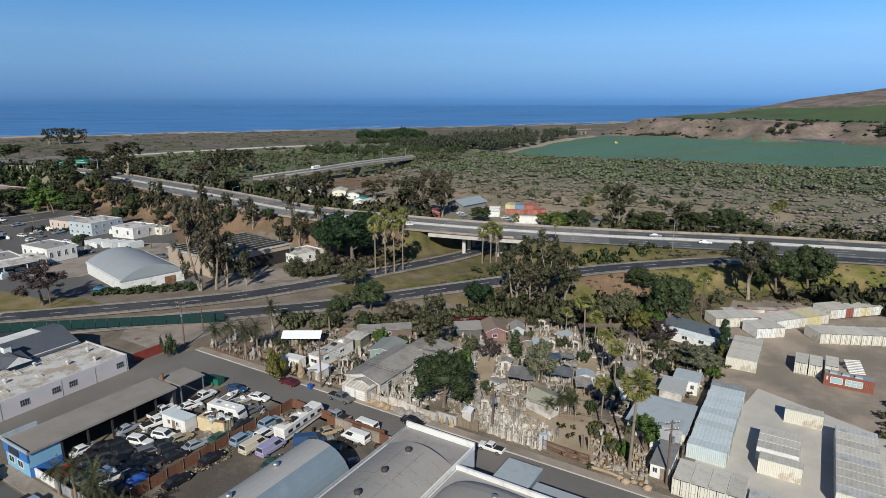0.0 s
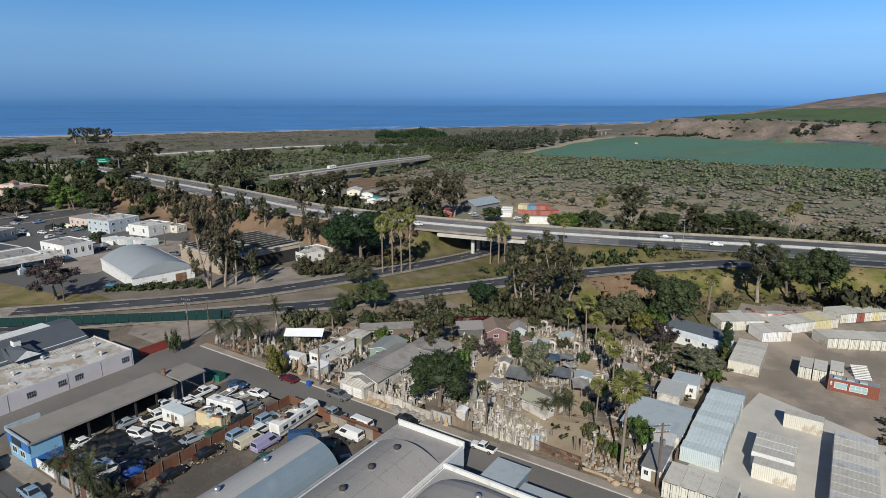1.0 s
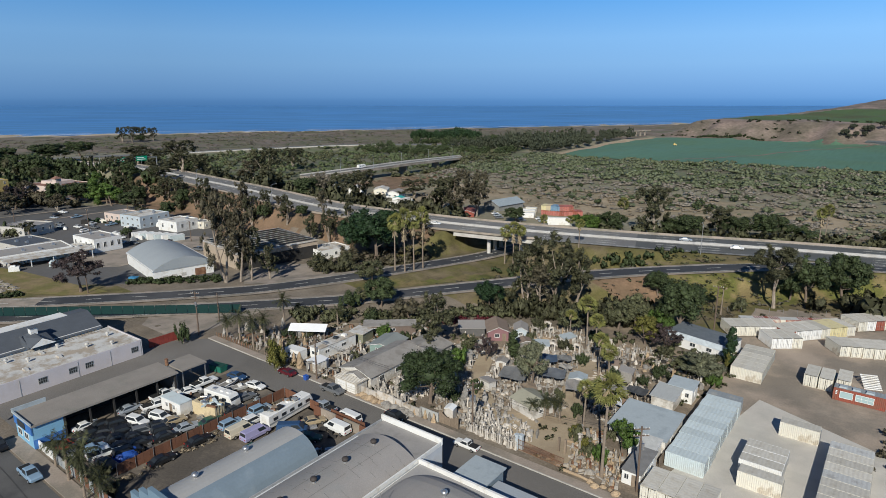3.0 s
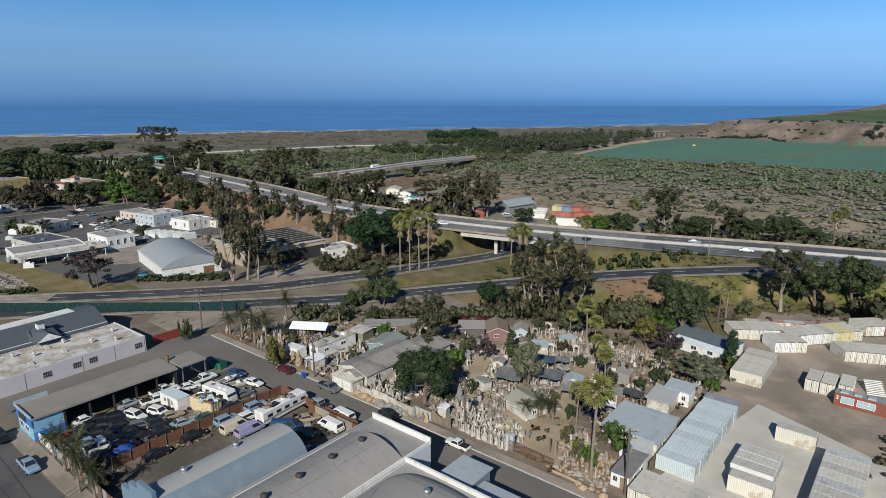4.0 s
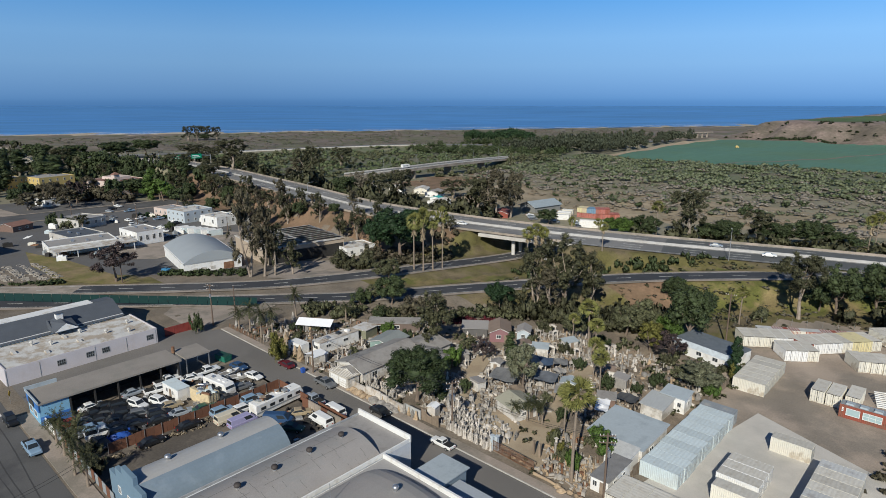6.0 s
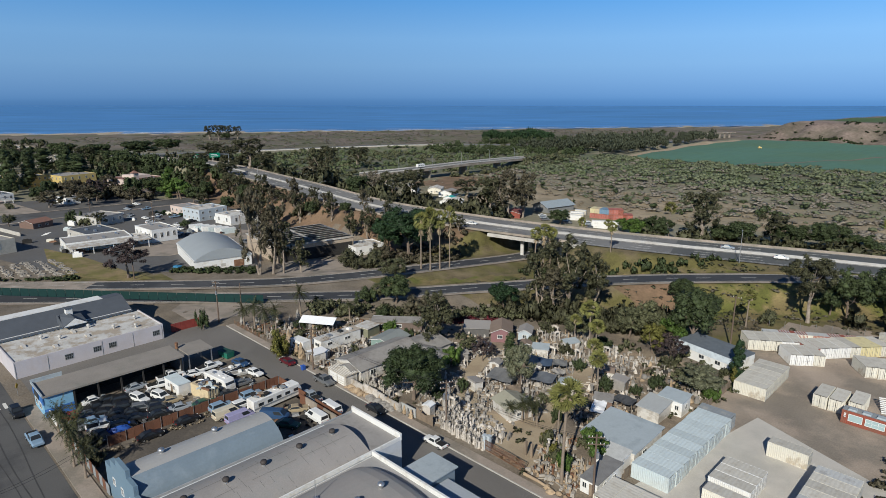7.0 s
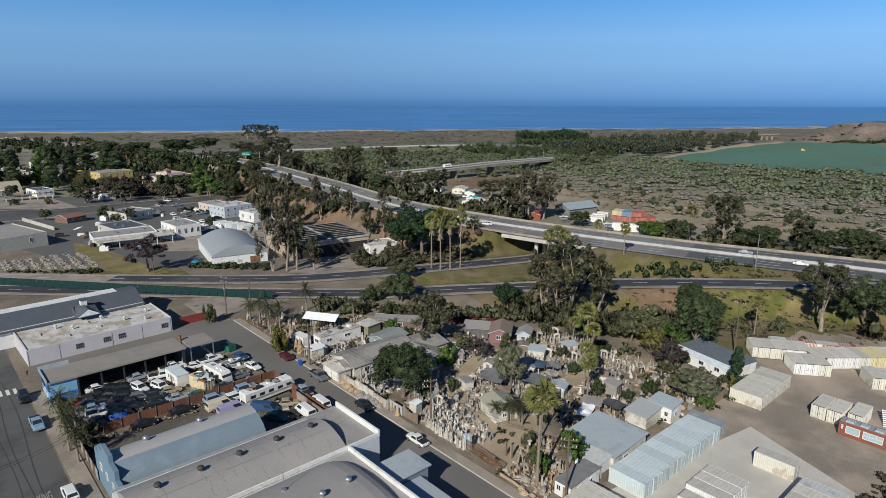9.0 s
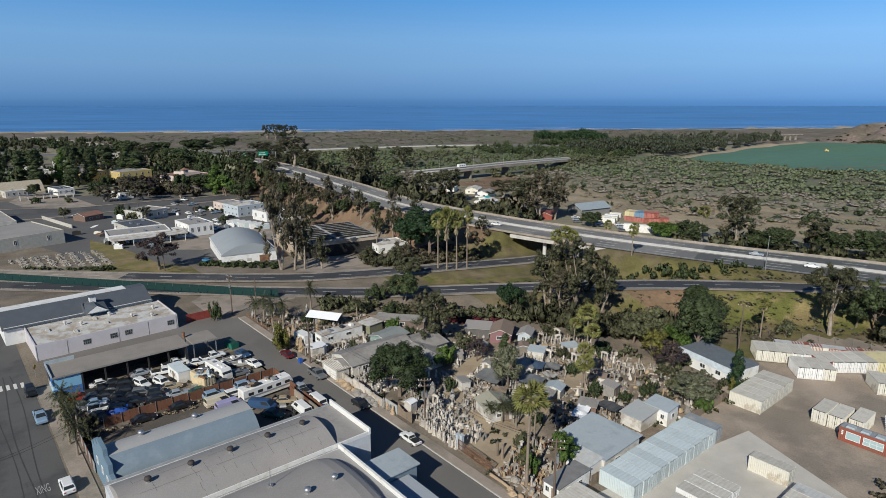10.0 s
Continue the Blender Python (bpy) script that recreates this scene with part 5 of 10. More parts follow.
def palm_proto(h, seed, skirt=True, fronds=46, flen=2.2, leaf_mat=None, trunk_r=0.21, feather=False):
    r = random.Random(seed)
    g = Geo()
    bx, by = r.uniform(-0.03, 0.03) * h, r.uniform(-0.03, 0.03) * h
    pts = [(bx * (k / 6) ** 2, by * (k / 6) ** 2, h * k / 6 - 0.1 * (k == 0)) for k in range(7)]
    g.tube(pts, [trunk_r * q for q in (1.35, 1.0, 0.9, 0.85, 0.82, 0.8, 0.78)], 9)
    top = Vector(pts[-1])
    f = Geo()
    for k in range(fronds):
        a, e = r.uniform(0, math.tau), r.uniform(-1.0, 1.4)
        L = flen * r.uniform(0.8, 1.15)
        d = Vector((math.cos(a) * math.cos(e), math.sin(a) * math.cos(e), math.sin(e)))
        side = Vector((-math.sin(a), math.cos(a), 0))
        if feather:
            p, path = top.copy(), []
            for s in range(6):
                path.append(p.copy())
                p = p + d * (L / 5)
                d = (d + Vector((0, 0, -0.24))).normalized()
            for s in range(5):
                for sg in (-1, 1):
                    for q in (0.0, 0.34, 0.67):
                        w = 0.5 * math.sin(math.pi * (s + q + 0.7) / 6.2)
                        base = path[s].lerp(path[s + 1], q)
                        tip = base + side * sg * w + (path[s + 1] - path[s]) * 0.5 + Vector((0, 0, -0.45 * w))
                        f.face(tuple(base), tuple(base.lerp(path[s + 1], 0.3)), tuple(tip))
                f.face(tuple(path[s] + side * 0.03), tuple(path[s + 1] + side * 0.02), tuple(path[s + 1] - side * 0.02), tuple(path[s] - side * 0.03))
        else:
            tw = r.uniform(-1.2, 1.2)
            side = (side * math.cos(tw) + side.cross(d) * math.sin(tw)).normalized()
            stem = top + d * L * 0.5
            up = side.cross(d).normalized()
            f.face(tuple(top), tuple(top + side * 0.05), tuple(stem + side * 0.05), tuple(stem))
            for s in range(7):
                q = (s - 3) * 0.3
                tip = stem + (d * math.cos(q) + side * math.sin(q)) * L * 0.52 - Vector((0, 0, 0.12 * L))
                w = (side * math.cos(q) - d * math.sin(q)) * 0.1
                mid = stem.lerp(tip, 0.55) + up * 0.05
                f.face(tuple(stem), tuple(mid + w), tuple(tip), tuple(mid - w))
    crown = f.mesh("crown", leaf_mat or LEAF_PALM)
    sk = None
    if skirt:
        s = Geo()
        for k in range(90):
            a, z = r.uniform(0, math.tau), r.uniform(0, skirt if not isinstance(skirt, bool) else 2.2)
            base = top + Vector((math.cos(a) * 0.2, math.sin(a) * 0.2, -z))
            out = base + Vector((math.cos(a) * r.uniform(0.4, 0.85), math.sin(a) * r.uniform(0.4, 0.85), -r.uniform(0.6, 1.1)))
            sd = Vector((-math.sin(a), math.cos(a), 0)) * 0.16
            s.face(tuple(base - sd * 0.4), tuple(base + sd * 0.4), tuple(out + sd), tuple(out - sd))
        sk = s.mesh("dead_fronds", PALM_DEAD)
    return crown, g.mesh("trunk", PALM_BARK), sk


def palm(proto, u, v, label, scale=1.0, sz=None, z=None):
    crown, trunk, sk = proto
    zz = float(height(u, v)) if z is None else z
    t = thing("palm_tree", label, "palm", pose(u, v, zz, 0, 0, rnd.uniform(0, 360)))
    t.scale = (scale, scale, scale if sz is None else sz)
    part("trunk", trunk, None, t)
    part("crown", crown, None, t)
    if sk:
        part("dead_fronds", sk, None, t, "hanging dead fronds")
    return t


def far_stuff(name, pts, material, label, category, per=34, seed=3, leaf_size=0.42, form="bush"):
    """Shrubs or far woods as one mesh; pts: u, v, radius, height."""
    if not pts:
        return None
    vs, ns = [], []
    base = height([p[0] for p in pts], [p[1] for p in pts])
    protos = []
    for k in range(6):
        c, q = lobes(form, 1.0, 1.0, seed * 10 + k)
        if form == "bush":
            c, q = c[:5], q[:5]
        p, _, lit = leaves(c, q, int(per * (1.25 if form == "bush" else 1.35)), leaf_size * 0.95, seed=seed * 10 + k, core=inner(c, q, 0.82 if form == "bush" else 0.6, ()) if per > 52 and form in ("bush", "round") else None, soft=0.7 if form == "bush" else 0.1)
        protos.append((p, lit))
    r = np.random.default_rng(seed)
    for (u, v, w, h), z in zip(pts, base):
        p, lit = protos[r.integers(6)]
        a = r.uniform(0, 6.28)
        ca, sa = math.cos(a), math.sin(a)
        x = (p[:, 0] * ca - p[:, 1] * sa) * w + u
        y = (p[:, 0] * sa + p[:, 1] * ca) * w + v
        vs.append(np.stack((x, y, np.maximum(p[:, 2], -0.02) * h + z), 1))
        ns.append(np.stack((lit[:, 0] * ca - lit[:, 1] * sa, lit[:, 0] * sa + lit[:, 1] * ca, lit[:, 2]), 1))
    vv = np.concatenate(vs)
    ff = np.arange(len(vv)).reshape(-1, 3)
    return tagged(new(name, leaf_mesh(name, vv, ff, material, np.concatenate(ns))), label, category, kind="stuff")


# ---- single trees, shrubs and palms ----
EUC = [tree_proto("euc", 20, 6.5, LEAF_EUC, BARK_PALE, 4000, 0.25, 21 + k, 0.5, 0.5, 2) for k in range(3)]
EUCB = [tree_proto("euc", 20, 6.5, LEAF_EUC_BROWN, BARK_PALE, 3600, 0.22, 31 + k, 0.5, 0.5, 2) for k in range(3)]
OAK = [tree_proto("round", 10, 5.5, LEAF_OAK, BARK, 4200, 0.24, 41 + k, 0.2) for k in range(3)]
DEEP = [tree_proto("round", 10, 5.5, LEAF_DEEP, BARK, 6000, 0.22, 51, 0.2)]
OLIVE = [tree_proto("round", 8, 4, LEAF_OLIVE, BARK, 4000, 0.16, 61, 0.25)]
BRIGHT = [tree_proto("round", 6, 3.5, LEAF_BRIGHT, BARK, 4000, 0.15, 71, 0.2)]
YELLOW = [tree_proto("round", 6, 3.5, LEAF_YELLOW, BARK, 4000, 0.15, 75, 0.2)]
PLUM = [tree_proto("umbrella", 8, 5, LEAF_PLUM, BARK, 3600, 0.17, 81, 0.3)]
GREYB = [tree_proto("umbrella", 6, 5, LEAF_GREYBROWN, BARK, 3000, 0.13, 85, 0.3)]
UMB = [tree_proto("umbrella", 14, 6.5, LEAF_EUC, BARK_PALE, 6000, 0.22, 91, 0.5)]
POPLAR = {"OAK": [tree_proto("poplar", 12, 2.6, LEAF_OAK, BARK, 2000, 0.26, 95, 0.05)], "BRIGHT": [tree_proto("poplar", 10, 2.4, LEAF_BRIGHT, BARK, 3200, 0.2, 96, 0.05)],
          "DEEP": [tree_proto("poplar", 8, 2.0, LEAF_DEEP, BARK, 1800, 0.24, 97, 0.05)], "YELLOW": [tree_proto("poplar", 5, 1.4, LEAF_YELLOW, BARK, 1200, 0.18, 98, 0.05)]}
BUSH = {k: [tree_proto("bush", 4, 3.2, m, BARK, 1500, 0.185, 100 + i, 0.1)] for i, (k, m) in enumerate((("OAK", LEAF_OAK), ("OLIVE", LEAF_OLIVE), ("BRIGHT", LEAF_BRIGHT), ("YELLOW", LEAF_YELLOW), ("EUC", LEAF_EUC), ("EUCB", LEAF_EUC_BROWN)))}
OLIVE_T = [tree_proto("round", 10, 4.2, LEAF_OLIVE_PALE, BARK, 7500, 0.15, 111, 0.2, 0.6)]
PALMS = [palm_proto(12, 121, 3.0, 64, 2.3), palm_proto(12, 122, 4.5, 64, 2.3)]
PALM = [palm_proto(12, 124, 1.2, 72, 2.4), palm_proto(12, 125, 1.0, 72, 2.4)]
PALMD = [palm_proto(6, 126, False, 30, 2.6, LEAF_PALM_DARK, 0.2, True), palm_proto(6, 127, False, 34, 2.8, LEAF_PALM_DARK, 0.2, True)]
LOW = {"EUC": tree_proto("euc", 20, 6.5, LEAF_EUC, BARK_PALE, 1500, 0.42, 21, 0.5, 0.5, 2), "EUCB": tree_proto("euc", 20, 6.5, LEAF_EUC_BROWN, BARK_PALE, 1500, 0.4, 31, 0.5, 0.5, 2), "OAK": tree_proto("round", 10, 5.5, LEAF_OAK, BARK, 1400, 0.42, 41, 0.2),
       "BRIGHT": tree_proto("round", 6, 3.5, LEAF_BRIGHT, BARK, 1200, 0.28, 71, 0.2), "PLUM": tree_proto("umbrella", 8, 5, LEAF_PLUM, BARK, 1200, 0.3, 81, 0.3)}
FRONT = [tree_proto("round", 10, 5.5, LEAF_FRONT, BARK, 9000, 0.2, 58, 0.2)]
SETS = {"FRONT": (FRONT, 10, 5.5), "EUC": (EUC, 20, 6.5), "EUCB": (EUCB, 20, 6.5), "OAK": (OAK, 10, 5.5), "DEEP": (DEEP, 10, 5.5), "OLIVE": (OLIVE, 8, 4), "BRIGHT": (BRIGHT, 6, 3.5), "YELLOW": (YELLOW, 6, 3.5),
        "PLUM": (PLUM, 8, 5), "GREYB": (GREYB, 6, 5)}
SAY = {"FRONT": "broad dense dark green tree over the yard wall", "EUC": "tall sparse eucalyptus with pale peeling trunks", "EUCB": "tall eucalyptus with dry brownish foliage", "OAK": "dense dark green broadleaf tree", "DEEP": "large deep green leafy tree",
       "OLIVE": "grey-olive tree with fine loose foliage", "BRIGHT": "bright green leafy tree with a full crown", "YELLOW": "yellow-green leafy tree with a full crown", "PLUM": "dark plum-leaved tree with open branches", "GREYB": "half-bare grey-brown tree with open twigs",
       "PALM": "tall fan palm with a slim trunk", "PALMS": "fan palm with a shaggy skirt of dead fronds", "PALMD": "feather palm with drooping dark fronds"}
PLANTS = (
    ("euc", -190.5, 167.0, 12.0, 4.6, "EUC"), ("euc", -182.5, 169.5, 14.0, 5.0, "EUC"), ("euc", -175.0, 171.5, 11.0, 4.4, "EUC"),
    ("euc", -238.0, 180.0, 9.5, 4.2, "EUC"), ("euc", -224.0, 178.0, 8.5, 4.0, "EUCB"), ("round", -208.0, 177.0, 6.0, 3.6, "OAK"),
    ("euc", -346.0, 189.0, 13.0, 5.6, "EUC"), ("euc", -329.0, 188.0, 14.0, 6.0, "EUC"), ("euc", -305.0, 184.0, 11.0, 5.0, "EUC"), ("euc", -282.0, 182.0, 10.0, 4.6, "EUCB"),
    ("round", -63.8, 86.6, 10.6, 7.4, "FRONT"), ("euc", -79.4, 108.0, 13.4, 5.6, "EUC"), ("bush", -68.9, 102.4, 5.4, 3.7, "BRIGHT"),
    ("round", -66.0, 109.8, 5.7, 3.1, "PLUM"), ("olive", -51.4, 104.4, 10.4, 3.7, "OLIVE"), ("poplar", -61.3, 114.0, 6.6, 1.7, "OAK"),
    ("euc", -70.4, 149.5, 21.1, 8.6, "EUC"), ("euc", -76.7, 146.3, 18.6, 6.3, "EUC"), ("euc", -65.9, 155.6, 16.9, 6.3, "EUC"),
    ("euc", -72.7, 147.3, 14.0, 7.1, "EUCB"), ("round", -85.5, 141.0, 7.5, 5.0, "DEEP"), ("round", -108.7, 121.1, 8.4, 5.5, "OAK"),
    ("round", -114.6, 119.9, 4.8, 3.3, "OLIVE"), ("bush", -98.6, 121.1, 5.7, 5.4, "EUCB"), ("umb", -127.0, 136.3, 7.4, 5.5, "OLIVE"),
    ("round", -151.5, 164.3, 19.3, 13.8, "DEEP"), ("round", -159.1, 161.1, 15.5, 7.6, "DEEP"), ("palms", -130.0, 151.0, 18.0, 2.5, "PALM"),
    ("palms", -126.6, 152.1, 19.8, 2.5, "PALM"), ("palms", -125.8, 155.9, 18.7, 2.5, "PALM"), ("palms", -125.5, 160.4, 19.7, 2.2, "PALM"),
    ("euc", -166.9, 110.5, 30.2, 7.4, "EUCB"), ("euc", -164.1, 114.1, 24.4, 6.6, "EUCB"), ("euc", -159.7, 122.3, 11.1, 4.0, "EUC"),
    ("euc", -162.9, 117.3, 18.5, 4.8, "EUC"), ("umb", -194.3, 77.6, 13.0, 8.0, "PLUM"), ("euc", -83.3, 270.9, 23.1, 9.6, "EUC"),
    ("euc", -60.8, 288.8, 13.7, 7.8, "EUC"), ("round", -100.1, 265.2, 10.8, 7.1, "OAK"), ("round", -69.9, 277.1, 10.9, 8.5, "OAK"),
    ("round", -52.5, 287.2, 10.7, 8.4, "OAK"), ("round", -40.3, 289.6, 12.8, 9.3, "OAK"), ("round", -29.5, 296.8, 8.5, 8.1, "OAK"),
    ("round", -77.0, 276.9, 9.0, 6.2, "OAK"), ("round", -109.9, 263.0, 8.6, 7.1, "BRIGHT"), ("palms", -22.3, 300.7, 14.0, 2.5, "PALM"),
    ("palm", -20.4, 302.5, 15.4, 2.1, "PALM"), ("palm", -97.5, 271.1, 15.0, 2.6, "PALM"), ("palms", -109.7, 188.6, 13.1, 2.5, "PALM"),
    ("palms", -107.4, 190.8, 14.2, 2.5, "PALM"), ("palms", -106.6, 193.9, 12.8, 2.3, "PALM"), ("palms", -86.5, 201.1, 9.5, 2.2, "PALM"),
    ("palm", -113.2, 224.7, 12.4, 1.6, "PALM"), ("palm", -102.6, 227.5, 9.4, 1.8, "PALM"), ("umb", -21.3, 190.6, 18.3, 8.5, "OAK"),
    ("round", -14.8, 203.0, 13.9, 7.2, "OAK"), ("round", -6.4, 210.1, 14.5, 7.6, "OAK"), ("round", -18.8, 202.1, 9.8, 4.8, "OAK"),
    ("palm", -31.7, 174.9, 9.5, 2.6, "PALM"), ("bush", -28.4, 181.5, 4.2, 3.5, "OLIVE"), ("round", -36.1, 152.1, 14.2, 7.7, "OAK"),
    ("round", -40.8, 141.0, 6.8, 4.2, "YELLOW"), ("umb", -35.6, 139.0, 6.4, 4.6, "PLUM"), ("round", -46.5, 150.5, 9.0, 5.2, "OLIVE"), ("round", -40.0, 149.0, 7.0, 4.0, "BRIGHT"), ("round", -49.9, 146.9, 7.8, 5.0, "OLIVE"),
    ("round", -50.3, 178.8, 7.2, 5.8, "OAK"), ("palm", -50.8, 129.8, 11.8, 2.9, "PALM"), ("palm", -42.6, 117.5, 8.9, 2.9, "PALM"),
    ("palm", -56.2, 131.8, 7.2, 2.7, "PALM"), ("olive", -24.6, 128.5, 6.2, 5.2, "OLIVE"), ("bush", -21.7, 127.8, 3.5, 2.8, "BRIGHT"),
    ("poplar", -21.8, 140.2, 9.4, 1.9, "DEEP"), ("poplar", -21.7, 138.7, 3.6, 1.0, "YELLOW"), ("palm", -27.7, 84.5, 15.8, 2.6, "PALM"),
    ("palm", -35.8, 95.3, 8.8, 2.2, "PALM"), ("round", -27.4, 92.4, 6.2, 2.8, "BRIGHT"), ("bush", -31.7, 88.0, 2.8, 1.8, "OLIVE"),
    ("bush", -35.2, 91.0, 3.8, 1.5, "OLIVE"), ("bush", -29.4, 87.4, 4.1, 1.8, "BRIGHT"), ("palmd", -43.4, 95.0, 4.6, 2.3, "PALMD"),
    ("palmd", -42.4, 96.7, 3.9, 1.9, "PALMD"), ("bush", -100.8, 78.6, 6.6, 3.5, "YELLOW"), ("palmd", -122.3, 98.1, 7.4, 3.1, "PALMD"),
    ("palmd", -115.4, 83.4, 7.7, 3.1, "PALMD"), ("palmd", -120.8, 83.5, 7.5, 3.1, "PALMD"), ("palmd", -114.0, 85.7, 7.9, 2.8, "PALMD"),
    ("palmd", -124.7, 82.6, 5.7, 2.9, "PALMD"), ("bush", -130.2, 74.1, 5.6, 2.0, "OAK"), ("palmd", -109.3, 105.1, 4.8, 3.0, "PALMD"),
    ("bush", -115.6, 115.4, 5.1, 4.0, "OAK"), ("bush", -93.9, 106.2, 3.5, 3.0, "BRIGHT"), ("bush", -121.7, 105.2, 2.8, 4.7, "OLIVE"),
    ("palmd", -93.3, 33.3, 8.2, 2.8, "PALMD"), ("palmd", -86.0, 32.6, 7.9, 2.4, "PALMD"), ("palmd", -81.3, 33.0, 6.7, 2.4, "PALMD"),
    ("palmd", -99.1, 33.7, 5.4, 2.4, "PALMD"), ("euc", -178.0, 258.5, 25.0, 10.0, "EUCB"), ("euc", -176.0, 268.4, 23.8, 9.0, "EUCB"),
    ("euc", -188.4, 258.5, 21.5, 8.7, "EUC"), ("euc", -202.4, 270.2, 18.1, 11.1, "EUC"), ("euc", -248.5, 303.0, 11.8, 11.0, "EUC"),
    ("round", -151.5, 266.5, 7.6, 6.6, "OAK"), ("round", -118.0, 268.0, 7.0, 6.0, "BRIGHT"), ("round", -108.0, 272.0, 7.5, 7.0, "OAK"), ("euc", -246.1, 237.3, 21.5, 9.6, "EUC"), ("euc", -252.2, 260.9, 21.1, 10.2, "EUC"),
    ("round", -260.0, 224.1, 13.6, 9.6, "OAK"), ("umb", -270.8, 243.5, 21.1, 8.5, "GREYB"), ("euc", -311.2, 237.7, 32.2, 12.6, "EUC"),
    ("round", -398.6, 289.9, 15.6, 13.5, "EUCB"), ("euc", -447.1, 367.5, 19.9, 13.2, "EUC"), 
    ("euc", -405.1, 235.3, 22.7, 14.6, "EUC"), ("round", -396.1, 243.8, 16.6, 12.5, "EUC"), ("poplar", -379.1, 163.8, 19.3, 4.6, "BRIGHT"),
    ("round", -365.6, 166.6, 12.5, 8.6, "BRIGHT"), ("round", -398.5, 162.9, 11.6, 10.9, "OAK"), ("round", -404.9, 156.7, 10.2, 7.3, "OAK"),
    ("poplar", -506.7, 140.1, 16.4, 7.4, "OAK"), ("poplar", -499.3, 147.0, 20.5, 8.3, "OAK"), ("round", -420.5, 142.0, 12.7, 10.9, "EUCB"),
    ("round", -377.2, 119.2, 11.3, 9.6, "EUCB"), ("round", -384.0, 99.0, 9.4, 9.3, "EUCB"), ("round", -435.2, 207.2, 16.5, 12.4, "EUC"),
    ("round", -540.1, 279.1, 21.8, 13.2, "EUC"), ("round", -521.2, 297.1, 19.8, 13.2, "EUC"), ("round", -373.9, 203.7, 10.2, 11.3, "EUC"),
    ("round", -499.4, 251.2, 15.3, 14.5, "EUC"), ("poplar", -607.9, 148.6, 19.0, 9.6, "OAK"), ("round", -717.6, 189.4, 19.8, 17.2, "OAK"),
    ("round", -691.3, 214.7, 18.1, 20.1, "OAK"), ("round", -693.4, 258.5, 17.9, 24.2, "OAK"), ("round", -759.3, 314.4, 16.8, 20.4, "OAK"),
    ("bush", -153.5, 138.7, 7.8, 6.0, "EUC"), ("bush", -146.4, 143.1, 7.2, 6.0, "EUC"), ("bush", -155.8, 155.3, 5.9, 5.3, "EUCB"),
    ("bush", -108.6, 94.5, 1.8, 2.1, "OLIVE"), ("bush", -316.9, 93.7, 7.3, 4.6, "OAK"), ("bush", -272.1, 129.9, 3.8, 3.4, "OAK"),
    ("bush", -307.4, 96.8, 5.4, 5.3, "OLIVE"),
    ("euc", -214.0, 173.0, 13.0, 4.5, "EUC"), ("euc", -196.0, 179.0, 12.0, 4.5, "EUCB"), ("euc", -237.0, 171.0, 15.0, 5.0, "EUC"), ("euc", -183.0, 181.0, 11.0, 4.5, "EUC"),
    ("euc", -158.0, 184.0, 8.0, 4.0, "EUC"), ("round", -147.0, 188.0, 6.0, 3.5, "EUC"), 
    ("round", -318.0, 184.0, 11.0, 5.0, "OAK"), ("euc", -300.0, 186.0, 14.0, 5.0, "EUC"), ("round", -268.0, 180.0, 10.0, 4.5, "EUC"), ("euc", -252.0, 178.0, 16.0, 5.0, "EUCB"), ("round", -232.0, 174.0, 8.0, 4.0, "OAK"), ("euc", -345.0, 190.0, 14.0, 5.5, "EUC"), ("round", -360.0, 180.0, 11.0, 6.0, "OAK"), ("round", -385.0, 190.0, 12.0, 7.0, "EUC"), ("round", -372.0, 140.0, 9.0, 6.0, "EUCB"), ("round", -395.0, 128.0, 10.0, 6.0, "OAK"), ("round", -420.0, 122.0, 11.0, 6.0, "EUCB"), ("round", -440.0, 112.0, 10.0, 6.0, "OAK"),
    ("poplar", -470.0, 100.0, 15.0, 3.0, "OAK"), ("poplar", -486.0, 92.0, 16.0, 3.2, "OAK"), ("poplar", -455.0, 168.0, 15.0, 3.2, "OAK"), ("round", -445.0, 185.0, 12.0, 7.0, "OAK"), ("round", -415.0, 196.0, 12.0, 7.0, "EUC"), ("round", -480.0, 190.0, 12.0, 7.0, "OAK"), ("round", -520.0, 186.0, 12.0, 8.0, "EUC"),
    ("poplar", -500.0, 70.0, 24.0, 6.5, "OAK"), ("poplar", -478.0, 76.0, 22.0, 6.0, "OAK"), ("poplar", -484.0, 93.0, 27.0, 5.5, "BRIGHT"), ("poplar", -455.0, 94.0, 28.0, 5.5, "OAK"), ("poplar", -490.0, 112.0, 24.0, 6.0, "OAK"), ("poplar", -530.0, 122.0, 24.0, 6.0, "OAK"),
    ("poplar", -525.0, 146.0, 24.0, 6.0, "OAK"), ("poplar", -548.0, 60.0, 25.0, 6.0, "OAK"), ("poplar", -520.0, 48.0, 22.0, 6.0, "OAK"), ("round", -392.0, 126.0, 14.0, 8.0, "PLUM"), ("round", -394.0, 114.0, 13.0, 8.0, "EUCB"), ("round", -388.0, 146.0, 14.0, 7.5, "OAK"), ("round", -374.0, 168.0, 13.0, 7.0, "BRIGHT"),
    ("round", -560.0, 200.0, 18.0, 12.0, "OAK"), ("round", -600.0, 205.0, 18.0, 13.0, "OAK"), ("round", -640.0, 190.0, 18.0, 13.0, "EUC"), ("round", -580.0, 160.0, 18.0, 12.0, "OAK"), ("round", -640.0, 130.0, 20.0, 13.0, "OAK"), ("round", -620.0, 90.0, 20.0, 13.0, "OAK"), ("round", -470.0, 252.0, 16.0, 11.0, "EUC"), ("round", -440.0, 262.0, 15.0, 11.0, "OAK"), ("round", -420.0, 206.0, 13.0, 8.0, "OAK"), 
